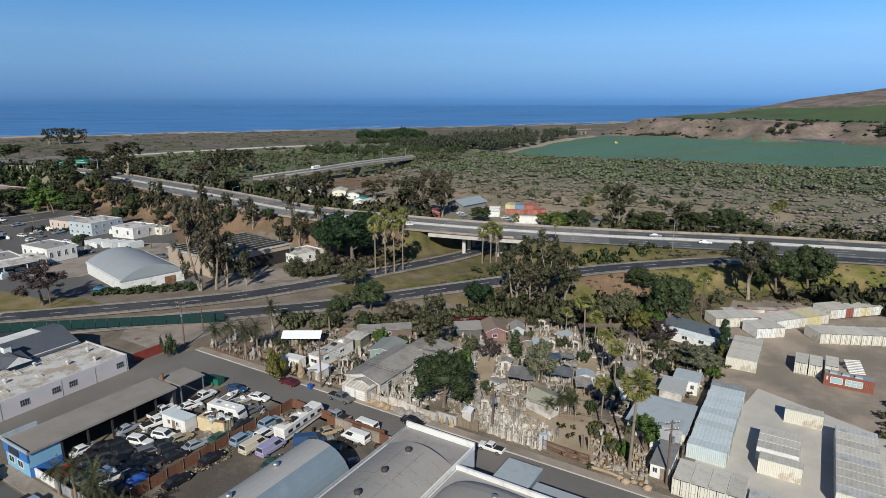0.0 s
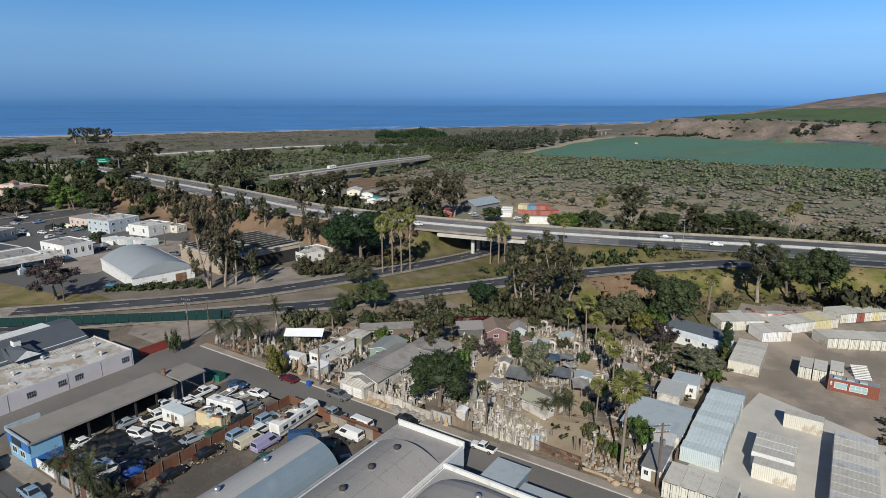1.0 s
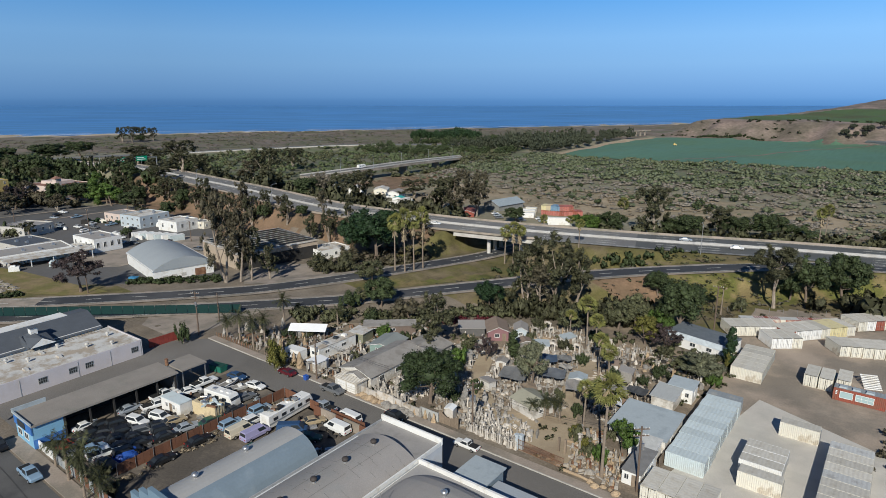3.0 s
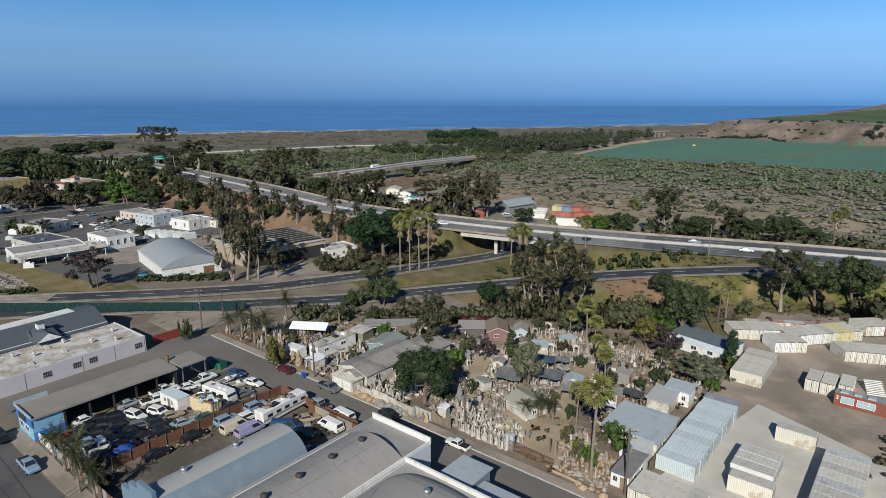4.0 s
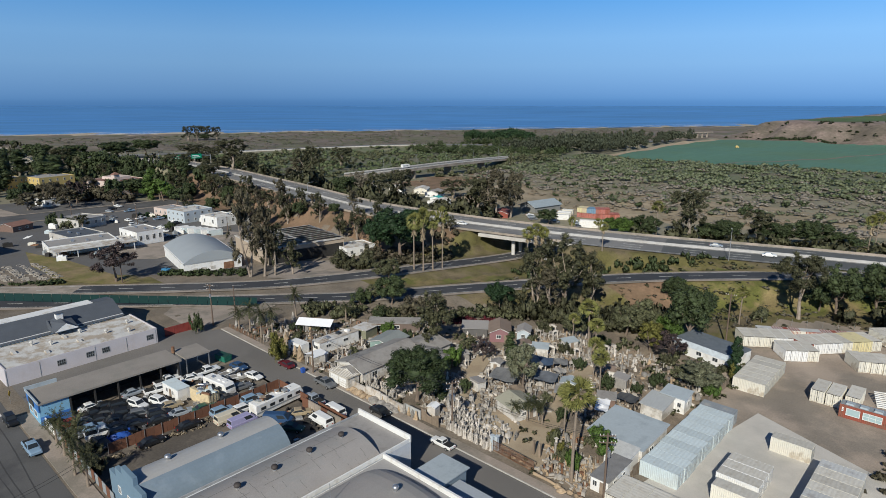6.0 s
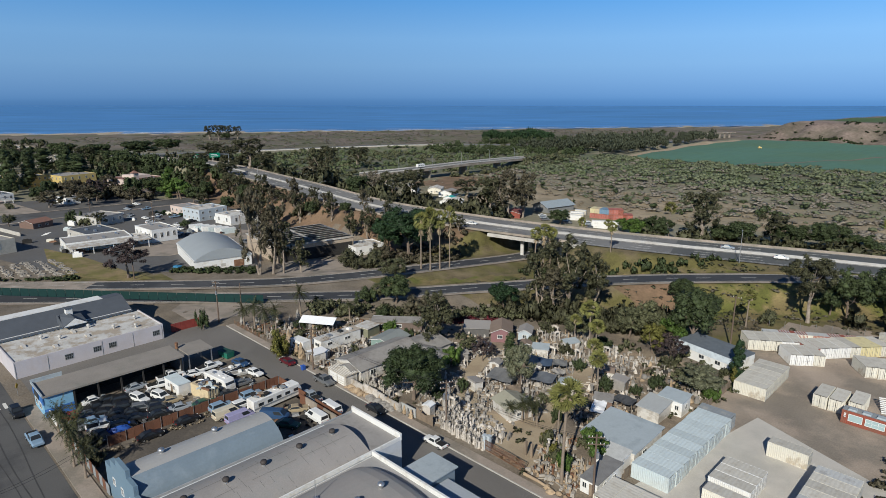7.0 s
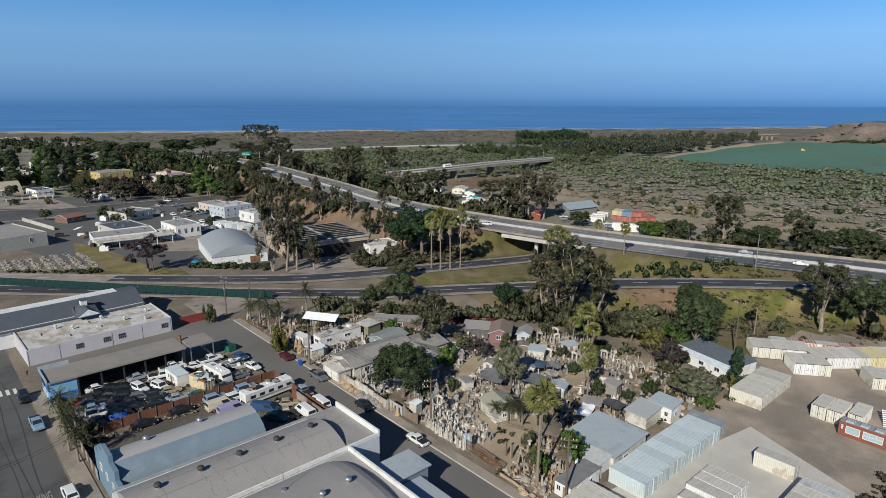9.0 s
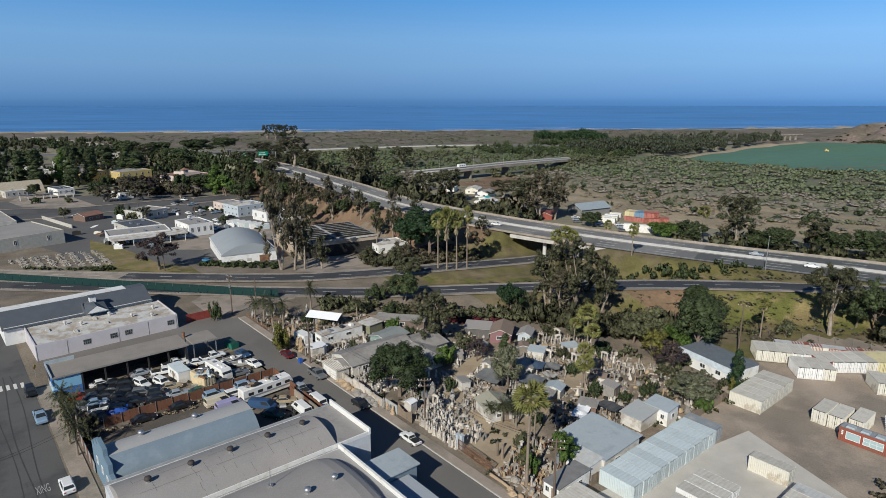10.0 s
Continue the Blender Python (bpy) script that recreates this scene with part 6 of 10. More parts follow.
    ("bush", -36.0, 92.6, 2.4, 1.6, "YELLOW"), ("bush", -33.0, 90.0, 2.2, 1.4, "YELLOW"), ("bush", -30.6, 95.4, 2.6, 1.8, "OLIVE"), ("bush", -29.5, 132.0, 3.6, 3.2, "OLIVE"), ("bush", -31.5, 124.5, 3.4, 2.2, "OAK"), ("bush", -38.6, 116.6, 3.6, 2.0, "OAK"), ("bush", -27.6, 122.6, 3.0, 2.4, "EUC"),
    ("bush", -47.0, 99.8, 2.6, 1.8, "OAK"), ("palmd", -40.8, 96.0, 4.4, 2.2, "PALMD"), ("palmd", -45.2, 93.4, 3.6, 2.0, "PALMD"), ("bush", -59.5, 96.0, 3.0, 1.6, "OAK"), ("bush", -48.0, 121.0, 3.0, 1.8, "OAK"), ("bush", -63.0, 124.0, 3.6, 2.2, "OLIVE"), ("round", -58.0, 136.0, 7.0, 4.0, "OLIVE"), ("bush", -84.0, 112.0, 4.0, 3.0, "EUC"), ("bush", -104.0, 113.0, 3.4, 3.0, "OAK"), ("bush", -107.0, 88.0, 2.4, 1.8, "OLIVE"), ("bush", -112.5, 92.0, 2.6, 2.2, "OAK"), ("bush", -88.6, 91.0, 3.0, 2.0, "OLIVE"), ("bush", -88.0, 106.4, 3.0, 2.4, "OAK"),
    ("bush", -33.6, 119.0, 2.6, 1.6, "OAK"), ("bush", -34.6, 135.6, 3.2, 2.4, "EUC"), ("palm", -47.2, 126.0, 9.5, 2.5, "PALM"), ("palm", -38.4, 112.6, 9.0, 2.4, "PALM"),
    ("bush", -57.0, 110.0, 2.8, 1.8, "OAK"), ("bush", -64.0, 118.6, 2.6, 1.6, "OLIVE"), ("bush", -54.6, 126.0, 3.2, 2.2, "EUC"), ("bush", -50.0, 134.0, 3.8, 2.8, "OAK"), ("bush", -66.0, 134.0, 3.6, 2.8, "EUC"), ("bush", -44.6, 103.4, 2.6, 1.5, "OLIVE"), ("bush", -39.0, 99.4, 2.8, 1.6, "OAK"), ("bush", -60.6, 90.4, 2.6, 1.8, "OAK"), ("round", -71.6, 110.6, 5.0, 2.6, "OLIVE"),
    ("round", -300.0, 165.0, 9.0, 5.0, "OAK"), ("round", -322.0, 161.0, 9.0, 5.0, "EUC"), ("round", -346.0, 166.0, 10.0, 5.5, "OAK"), ("round", -276.0, 171.0, 9.0, 5.0, "EUC"), ("round", -250.0, 166.0, 9.0, 4.5, "OAK"), ("round", -301.0, 101.0, 7.0, 4.0, "EUC"), 
    ("round", -237.0, 158.0, 10.0, 5.0, "EUC"), ("round", -410.0, 100.0, 10.0, 6.0, "OAK"), ("round", -436.0, 70.0, 8.0, 5.0, "OAK"),
    ("palmd", -90.2, 34.6, 7.2, 3.0, "PALMD"), ("round", -331.0, 70.0, 6.0, 3.6, "OLIVE"), ("bush", -400.0, 66.0, 4.0, 3.4, "OAK"), ("bush", -392.0, 82.0, 4.0, 3.4, "OLIVE"), ("bush", -89.6, 36.2, 3.2, 2.2, "EUC"), ("bush", -84.6, 35.4, 3.0, 2.0, "EUC"), 
    ("umb", -1074.0, 514.0, 26.0, 12.0, "EUC"), ("umb", -1072.0, 530.0, 27.0, 13.0, "EUC"), ("umb", -1070.0, 548.0, 26.0, 13.0, "EUC"), ("umb", -1066.0, 564.0, 24.0, 11.0, "EUC"), ("round", -1064.0, 540.0, 12.0, 13.0, "OAK"),
)
for k, u, v, h, w, m in PLANTS:
    if k in ("palm", "palms"):
        s = min(max(0.7, min(1.25, w / 2.1)), h * 0.96 / 12 * 1.15)
        palm((PALMS if k == "palms" else PALM)[rnd.randrange(2)], u, v, SAY["PALMS" if k == "palms" else "PALM"], s, h * 0.96 / 12)
    elif k == "palmd":
        palm(PALMD[rnd.randrange(2)], u, v, SAY["PALMD"], max(0.8, w / 2.6), h * 0.85 / 6)
    elif k == "bush":
        tree("shrub", BUSH.get(m, BUSH["OAK"])[0], u, v, SAY[m].replace("tree", "shrub") if "tree" in SAY[m] else "dry brownish shrub on bare ground", "shrub", w / 3.2, None, h / 4)
    elif k == "poplar":
        tree("tree", POPLAR[m][0], u, v, "narrow upright " + ("dark green tree with dense foliage" if m in ("OAK", "DEEP") else "light green tree with dense foliage"), "tree", w / 2.2, None, h / {"OAK": 12, "BRIGHT": 10, "DEEP": 8, "YELLOW": 5}[m])
    elif k == "olive":
        tree("tree", OLIVE_T[0], u, v, SAY["OLIVE"], "tree", w / 4.2, None, h / 10)
    elif k == "umb" and m == "OAK" and v < 400:
        tree("tree", UMB[0], u, v, "spreading flat-topped dark tree with a pale trunk", "tree", w / 6.5, None, h / 14)
    else:
        ps, ph, pw = SETS[m]
        if math.hypot(u, v) > 300 and m in LOW:
            ps = [LOW[m]]
        tree("tree", ps[rnd.randrange(len(ps))], u, v, SAY[m], "tree", w / pw, None, h / ph)

# ---- sculpture yard: houses, sheds, walls ----
def house(name, label, u, v, w, d, h, rise, wall_mat, roof_mat, turn=0, kind="gable", over=0.35, z=None, windows=(), door=None, category="house"):
    """u, v: the middle; w along its x, d along its y; gable: the ridge runs along y; shed: the roof falls towards -y."""
    zz = float(height(u, v)) if z is None else z
    t = thing(name, label, category, pose(u, v, zz, 0, 0, turn))
    g = Geo()
    g.box(-w / 2, -d / 2, -0.4, w / 2, d / 2, h)
    if kind == "gable":
        g.solid([(-w / 2, -d / 2, h), (w / 2, -d / 2, h), (0, -d / 2, h + rise), (-w / 2, d / 2, h), (w / 2, d / 2, h), (0, d / 2, h + rise)], [(0, 1, 2), (5, 4, 3)])
    part("wall", g, wall_mat, t)
    o, th = over, 0.12
    if kind == "gable":
        sl = rise / (w / 2)
        for sg in (-1, 1):
            g = Geo()
            a, b = (0.0, h + rise), (sg * (w / 2 + o), h - sl * o)
            ps = [(a[0], -d / 2 - o, a[1] + 0.02), (b[0], -d / 2 - o, b[1] + 0.02), (b[0], d / 2 + o, b[1] + 0.02), (a[0], d / 2 + o, a[1] + 0.02)]
            ps += [(x, y, zq + th) for x, y, zq in ps]
            fs = [(3, 2, 1, 0), (4, 5, 6, 7), (0, 1, 5, 4), (1, 2, 6, 5), (2, 3, 7, 6), (3, 0, 4, 7)]
            g.solid(ps, fs if sg > 0 else [tuple(reversed(f)) for f in fs])
            part("roof_slope", g, roof_mat, t)
        for y in (-d / 2 - o, d / 2 + o - 0.06):
            g = Geo()
            for sg in (-1, 1):
                b = (sg * (w / 2 + o), h - sl * o)
                ps = [(0, y, h + rise + th - 0.02), (b[0], y, b[1] + th - 0.02), (b[0], y, b[1] - 0.08), (0, y, h + rise - 0.08)]
                ps += [(x, yy + 0.06, zq) for x, yy, zq in ps]
                g.solid(ps, [(0, 1, 2, 3), (7, 6, 5, 4), (0, 4, 5, 1), (3, 2, 6, 7)])
            part("fascia", g, WHITE, t)
    else:
        dz = rise if kind == "shed" else 0.0
        g = Geo()
        ps = [(-w / 2 - o, -d / 2 - o, h + 0.02), (w / 2 + o, -d / 2 - o, h + 0.02), (w / 2 + o, d / 2 + o, h + 0.02 + dz), (-w / 2 - o, d / 2 + o, h + 0.02 + dz)]
        ps += [(x, y, zq + th) for x, y, zq in ps]
        g.solid(ps, [(3, 2, 1, 0), (4, 5, 6, 7), (0, 1, 5, 4), (1, 2, 6, 5), (2, 3, 7, 6), (3, 0, 4, 7)])
        if dz:
            g.solid([(-w / 2, -d / 2, h), (-w / 2, d / 2, h), (-w / 2, d / 2, h + dz), (w / 2, -d / 2, h), (w / 2, d / 2, h), (w / 2, d / 2, h + dz)], [(0, 2, 1), (3, 4, 5), (1, 2, 5, 4)])
        part("roof", g, roof_mat, t)
    for x0, x1, z0, z1, side in windows:
        if side == "f":
            window(t, x0, z0, x1, z1, -d / 2, depth=-0.07)
        elif side == "r":
            window(t, x0, z0, x1, z1, w / 2, axis="x", depth=0.07)
        else:
            window(t, x0, z0, x1, z1, -w / 2, axis="x", depth=-0.07)
    if door:
        g = Geo()
        x0, x1, z1 = door[:3]
        g.box(x0, -d / 2 - 0.06, 0, x1, -d / 2, z1)
        part("door", g, door[3] if len(door) > 3 else WOOD, t)
    return t


SIDING = mat("weathered_white_siding", (0.62, 0.59, 0.54), 0.85, dark=0.8, light=1.06, scale=0.5, fine=5, bump=0.1, stain=(0.42, 0.38, 0.32), stain_amt=0.35, stain_scale=0.6, stretch=(1, 1, 3))
SIDING_BLUE = mat("pale_blue_siding", (0.45, 0.5, 0.53), 0.8, dark=0.85, light=1.06, scale=0.5, fine=5, bump=0.1)
GREEN_SIDING = mat("faded_green_siding", (0.22, 0.30, 0.27), 0.85, dark=0.85, light=1.06, scale=0.5, fine=5, bump=0.1)
ROOF_GREENTAN = mat("green_tan_roof", (0.34, 0.325, 0.25), 0.9, dark=0.88, light=1.06, scale=0.5, fine=6, bump=0.15, stain=(0.27, 0.25, 0.19), stain_amt=0.3)
SHADE = mat("dark_shade_cloth", (0.17, 0.17, 0.168), 0.9, dark=0.7, light=1.2, scale=0.6, fine=6, bump=0.2)


def canopy(label, u, v, w, d, h, rise, roof_mat, turn=0):
    """A sheet roof on thin posts, open below, with sagging edges."""
    t = thing("canopy", label, "canopy", pose(u, v, float(height(u, v)), 0, 0, turn))
    g = Geo()
    n = 6
    for i in range(n):
        for j in range(n):
            q = []
            for a, b in ((i, j), (i + 1, j), (i + 1, j + 1), (i, j + 1)):
                x, y = a / n, b / n
                q.append((-w / 2 + w * x, -d / 2 + d * y, h + rise * y - 0.25 * math.sin(math.pi * x * 2) ** 2 * (0.4 + 0.6 * math.sin(math.pi * y)) + 0.12 * math.sin(7 * x + 5 * y)))
            g.face(*q)
    part("roof_sheet", g, roof_mat, t)
    for x in (-w / 2 + 0.1, 0, w / 2 - 0.1):
        for y in (-d / 2 + 0.1, d / 2 - 0.1):
            g = Geo()
            g.cyl(x, y, -0.1, h + (rise if y > 0 else 0) - 0.02, 0.06, 6)
            part("post", g, WOOD, t)
    return t


house("house", "low white-sided house with a worn grey shingle roof", -81.2, 92.3, 8.6, 17, 2.7, 1.25, SIDING, ROOF_WORN, 0, windows=[(-3.2, -1.6, 1.1, 2.1, "f"), (-6, -4.5, 1, 2.1, "r"), (-1, 0.6, 1, 2.1, "r"), (3, 4.6, 1, 2.1, "r")], door=(1.0, 2.0, 2.05))
house("porch", "small gabled porch of the white-sided house", -80.4, 83.9, 4.6, 2.6, 2.4, 0.9, SIDING, ROOF_WORN, 0, windows=[(-1.0, 0.6, 1.0, 1.9, "f")], category="porch")
house("house_wing", "grey-roofed wing behind the white-sided house", -73.2, 100.2, 7.5, 8, 2.6, 1.0, SIDING, ROOF_WORN, 90, windows=[(-2, -0.6, 1, 2, "f")])
house("house_wing", "patched grey-roofed extension with a low gable", -78.6, 104.5, 8.5, 7, 2.6, 0.9, SIDING, ROOF_WORN, 0)
ga = house("garage", "weathered white garage with a slatted roof and double door", -80.6, 81.8, 6.2, 2.9, 2.35, 0, SIDING, mat("slat_roof", (0.47, 0.42, 0.35), 0.9, dark=0.7, light=1.15, scale=1.5, fine=8, stretch=(4, 1, 1)), 0, "flat", 0.25, category="garage")
for k in range(7):
    g = Geo()
    g.box(-3.2, -1.55 + k * 0.45, 2.5, 3.2, -1.4 + k * 0.45, 2.62)
    part("roof_slat", g, SIDING, ga)
for x in (-1.2, 1.5):
    g = Geo()
    g.box(x - 1.1, -1.52, 0.05, x + 1.1, -1.45, 2.0)
    p = part("garage_door", g, WHITE, ga)
    for z in (0.5, 1.0, 1.5):
        q = Geo()
        q.box(x - 1.05, -1.55, z, x + 1.05, -1.52, z + 0.05)
        part("door_rail", q, SIDING, p)
house("shed", "faded green shed with a grey shingle roof", -87.3, 100.6, 6, 7, 2.4, 0.8, GREEN_SIDING, mat("grey_green_roof", (0.24, 0.26, 0.25), 0.9, dark=0.88, light=1.08, scale=0.5, fine=5), 12, windows=[(-1.5, -0.3, 1, 1.9, "f")], category="shed")
house("trailer_home", "long white trailer home with roof units and a flat roof", -97.4, 92.6, 3.1, 11.5, 2.7, 0, WHITE, WHITE_ROOF, 0, "flat", 0.1, windows=[(-0.9, 0.9, 1.1, 2.0, "f"), (-4, -2.6, 1.2, 2.0, "r"), (1, 2.6, 1.2, 2.0, "r")], category="trailer")
for k, (u, v) in enumerate(((-97.2, 90), (-97.6, 93.6), (-97.3, 96))):
    g = Geo()
    g.box(-0.6, -0.5, 0, 0.6, 0.5, 0.45, 0.08)
    g.box(-0.35, -0.3, 0.45, 0.35, 0.3, 0.52)
    single("roof_unit", g, (STEEL, GLASS, WHITE)[k], "boxy cooling unit on the trailer roof", "roof unit", pose(u, v, 2.86, 0, 0, 8))
house("shed", "small olive shed with a pale cluttered roof", -97.5, 101.8, 4.2, 4.4, 2.3, 0, mat("olive_siding", (0.22, 0.22, 0.15), 0.9), WHITE_ROOF, 10, "flat", 0.2, category="shed", door=(-0.5, 0.5, 1.9))
house("shed", "long low shed with a pale metal roof", -95.0, 109.6, 13.0, 3.2, 2.2, 0.4, mat("brown_siding", (0.16, 0.12, 0.10), 0.9), ROOF_WORN, 41, "shed", 0.2, category="shed", windows=[(-4, -2.8, 0.9, 1.8, "f"), (0, 1.4, 0.9, 1.8, "f")])
house("camper", "white box camper beside the trailer", -100.2, 107.2, 2.4, 2.4, 2.3, 0, WHITE, WHITE, 41, "flat", 0.03, category="camper")
house("camper", "small white travel camper with a rounded roof", -101.6, 85.0, 4.6, 2.3, 2.2, 0, WHITE, WHITE, 6, "flat", 0.03, category="camper", windows=[(-1.5, -0.3, 1.0, 1.7, "f"), (0.4, 1.4, 1.0, 1.7, "f")])
house("shed", "low shed of pale boards with a flat roof", -93.3, 84.2, 3.0, 3.6, 2.0, 0, SIDING, CANVAS, -4, "flat", 0.2, category="shed", door=(-0.5, 0.4, 1.8))
house("cottage", "dusty pink cottage with a brown shingle roof", -72.2, 124.0, 5.0, 7.2, 2.6, 1.1, PINK, ROOF_SHINGLE, 38, windows=[(-0.9, 0.3, 1.0, 2.0, "f"), (-2.4, -1.4, 1.0, 2.0, "r")], door=(1.0, 1.9, 2.0), category="cottage")
# the dark box under this roof paints the shade below the canopy
house("canopy", "low grey metal canopy beside the pink cottage", -78.0, 121.4, 6.2, 4.2, 2.2, 0.5, mat("under_canopy_shade", (0.12, 0.115, 0.11), 0.9), ROOF_GREY, 38, "shed", 0.3, category="canopy")
house("cottage", "tiny pale blue cottage with a grey gable roof", -67.2, 127.2, 3.0, 4.2, 2.5, 0.8, SIDING_BLUE, ROOF_GREY, 30, windows=[(-0.5, 0.5, 1.0, 1.9, "f")], category="cottage")
house("hut", "stucco hut with a faded green-tan gable roof", -46.6, 96.4, 5.4, 5.8, 2.3, 0.9, SIDING, ROOF_GREENTAN, 72, windows=[(-1.2, -0.2, 0.9, 1.7, "f")], door=(0.6, 1.4, 1.9), category="hut")
canopy("grey shade-cloth canopy over the sculpture workshop", -55.0, 103.4, 5.6, 4.6, 2.4, 0.5, SHADE, 15)
canopy("dark blue-grey canopy behind the olive tree", -48.4, 108.6, 4.6, 3.8, 2.4, 0.4, mat("dark_blue_roof", (0.13, 0.14, 0.155), 0.8, dark=0.7, light=1.2), 20)
canopy("dark blue tarpaulin canopy among the sculptures", -53.6, 114.6, 5.0, 3.4, 2.3, 0.3, mat("dull_blue_tarp", (0.06, 0.09, 0.14), 0.7), 30)
canopy("patched plank canopy over stone blocks", -50.2, 101.0, 3.0, 2.2, 2.0, 0.2, WOOD, 40)
canopy("worn grey plank canopy beside the path", -43.0, 106.6, 3.4, 4.2, 2.2, 0.3, ROOF_WORN, 25)
house("shed", "pale shed with a light metal roof beside the path", -44.0, 110.5, 3.2, 2.6, 2.2, 0.5, SIDING, ROOF_BLUE, 20, "gable", 0.3, category="shed")
house("shed", "weathered grey-roofed shed among the sculptures", -55.5, 113.5, 5.0, 3.6, 2.1, 0.6, SIDING, ROOF_WORN, 28, "gable", 0.3, category="shed")
house("shed", "small pointed pale-roofed kiosk", -69.0, 113.6, 2.6, 2.6, 2.1, 0.9, SIDING, mat("pale_shingle", (0.5, 0.46, 0.4), 0.9), 35, "gable", 0.4, category="kiosk")
house("shed", "pale shed with a low roof among white sculptures", -58.5, 121.5, 3.6, 2.6, 2.1, 0.4, SIDING, ROOF_BLUE, 30, "shed", 0.2, category="shed")
# workshop with pale blue roof and its neighbours
house("workshop", "low workshop with a broad pale blue-grey metal roof", -26.4, 100.6, 9.6, 9.6, 2.8, 0.55, SIDING, ROOF_BLUE, 0, "shed", 0.35, windows=[(-3, -1.8, 1, 2, "f"), (2, 3.4, 1, 2, "f"), (-2, -0.5, 1, 2, "r")], category="workshop")
house("workshop", "pale plaster lean-to of the workshop", -24.3, 94.2, 4.4, 3.4, 2.6, 0.25, WHITE, mat("pale_felt", (0.52, 0.52, 0.5), 0.9), 0, "shed", 0.15, category="lean-to")
house("shack", "narrow white shack with a grey felt roof", -23.2, 88.6, 2.9, 7.4, 2.3, 0.3, WHITE, mat("grey_felt", (0.21, 0.205, 0.20), 0.9), 0, "shed", 0.15, windows=[(-1.1, -0.3, 0.9, 1.9, "f"), (-2, -1, 1, 1.8, "r"), (0.8, 1.8, 1, 1.8, "r")], door=(0.1, 0.9, 1.95), category="shack")
house("shed", "stepped white shed with a corrugated metal roof", -27.2, 114.2, 4.2, 5.2, 2.3, 0.5, SIDING, mat("corrugated_grey", (0.40, 0.41, 0.40), 0.5, dark=0.85, light=1.1, scale=1, fine=6, stretch=(6, 1, 1)), 0, "shed", 0.3, category="shed")
house("shed", "taller white shed with a small window and metal roof", -25.4, 118.6, 4.6, 3.6, 3.0, 0.4, WHITE, ROOF_BLUE, 0, "shed", 0.25, windows=[(0.9, 1.7, 1.2, 2.2, "f"), (-0.5, 0.5, 1.2, 2.2, "r")], category="shed")
canopy("dark tarpaulin canopy over stacked timber", -32.4, 112.6, 4.0, 2.8, 1.9, 0.2, mat("dark_tarp", (0.07, 0.072, 0.075), 0.8), 5)
house("shed", "flat-roofed dark brown shed beside the sculptures", -35.6, 110.2, 3.4, 2.8, 2.0, 0.2, mat("brown_board", (0.2, 0.13, 0.1), 0.9), ROOF_WORN, 25, "shed", 0.2, category="shed")
bg_ = house("bungalow", "long white bungalow with a dark blue-grey roof behind a pale parapet", -29.4, 147.6, 14.5, 8.0, 3.0, 0.25, WHITE, mat("dark_felt", (0.13, 0.15, 0.17), 0.8), -13, "shed", 0.05, windows=[(-4.5, -3.2, 1, 2, "f"), (-1, 0.4, 1, 2, "f"), (3, 4.4, 1, 2, "f")], category="bungalow")
g = Geo()
g.box(-7.3, -4.15, 2.2, 7.3, -3.95, 3.55)
part("parapet", g, mat("pale_blue_fascia", (0.60, 0.66, 0.70), 0.7), bg_, "pale blue parapet")
for k, (u, v) in enumerate(((-61.0, 108.5), (-50.6, 117.6), (-62.6, 121.0), (-55.6, 129.6), (-48.4, 113.6), (-37.2, 119.6), (-41.4, 122.4), (-34.4, 106.4), (-69.6, 106.6), (-58.2, 98.6))):
    if k % 3 == 1:
        canopy("faded sheet canopy over stacked stone", u, v, 2.2 + k % 4, 2.4, 2.0, 0.3, (ROOF_WORN, SHADE, ROOF_GREY, CANVAS)[k % 4], 20 + 13 * k)
    else:
        house("shed", "small patched shed among the sculptures", u, v, 2.2 + 0.4 * (k % 4), 2.0 + 0.3 * (k % 3), 1.9 + 0.1 * (k % 3), 0.4, (SIDING, WOOD, STONE_GREY)[k % 3], (ROOF_WORN, ROOF_GREY, ROOF_SHINGLE, ROOF_BLUE)[k % 4], 15 + 17 * k, ("gable", "shed")[k % 2], 0.2, category="shed", door=(-0.4, 0.4, 1.7))
# white event tent
tent = thing("tent", "white gabled canvas tent on poles", "tent", pose(-109.2, 95.6, 0, 0, 0, 32))
for sg in (-1, 1):
    g = Geo()
    g.solid([(-4.7, 0, 3.3), (4.7, 0, 3.3), (4.7, sg * 2.6, 2.2), (-4.7, sg * 2.6, 2.2), (-4.7, 0, 3.26), (4.7, 0, 3.26), (4.7, sg * 2.6, 2.16), (-4.7, sg * 2.6, 2.16)], [(0, 1, 2, 3), (7, 6, 5, 4), (3, 2, 6, 7), (0, 3, 7, 4), (1, 5, 6, 2)])
    part("roof_sheet", g, CANVAS, tent)
for x in (-4.5, 0, 4.5):
    for y in (-2.5, 2.5):
        g = Geo()
        g.cyl(x, y, -0.1, 2.2, 0.05, 6)
        part("pole", g, STEEL, tent)


# ---- sculptures: plain stone shapes ----
def lathe(geo, prof, n=10, x=0.0, y=0.0, sx=1.0, sy=1.0):
    geo.rings([[(x + r * sx * math.cos(a * math.tau / n), y + r * sy * math.sin(a * math.tau / n), z) for a in range(n)] for r, z in prof])


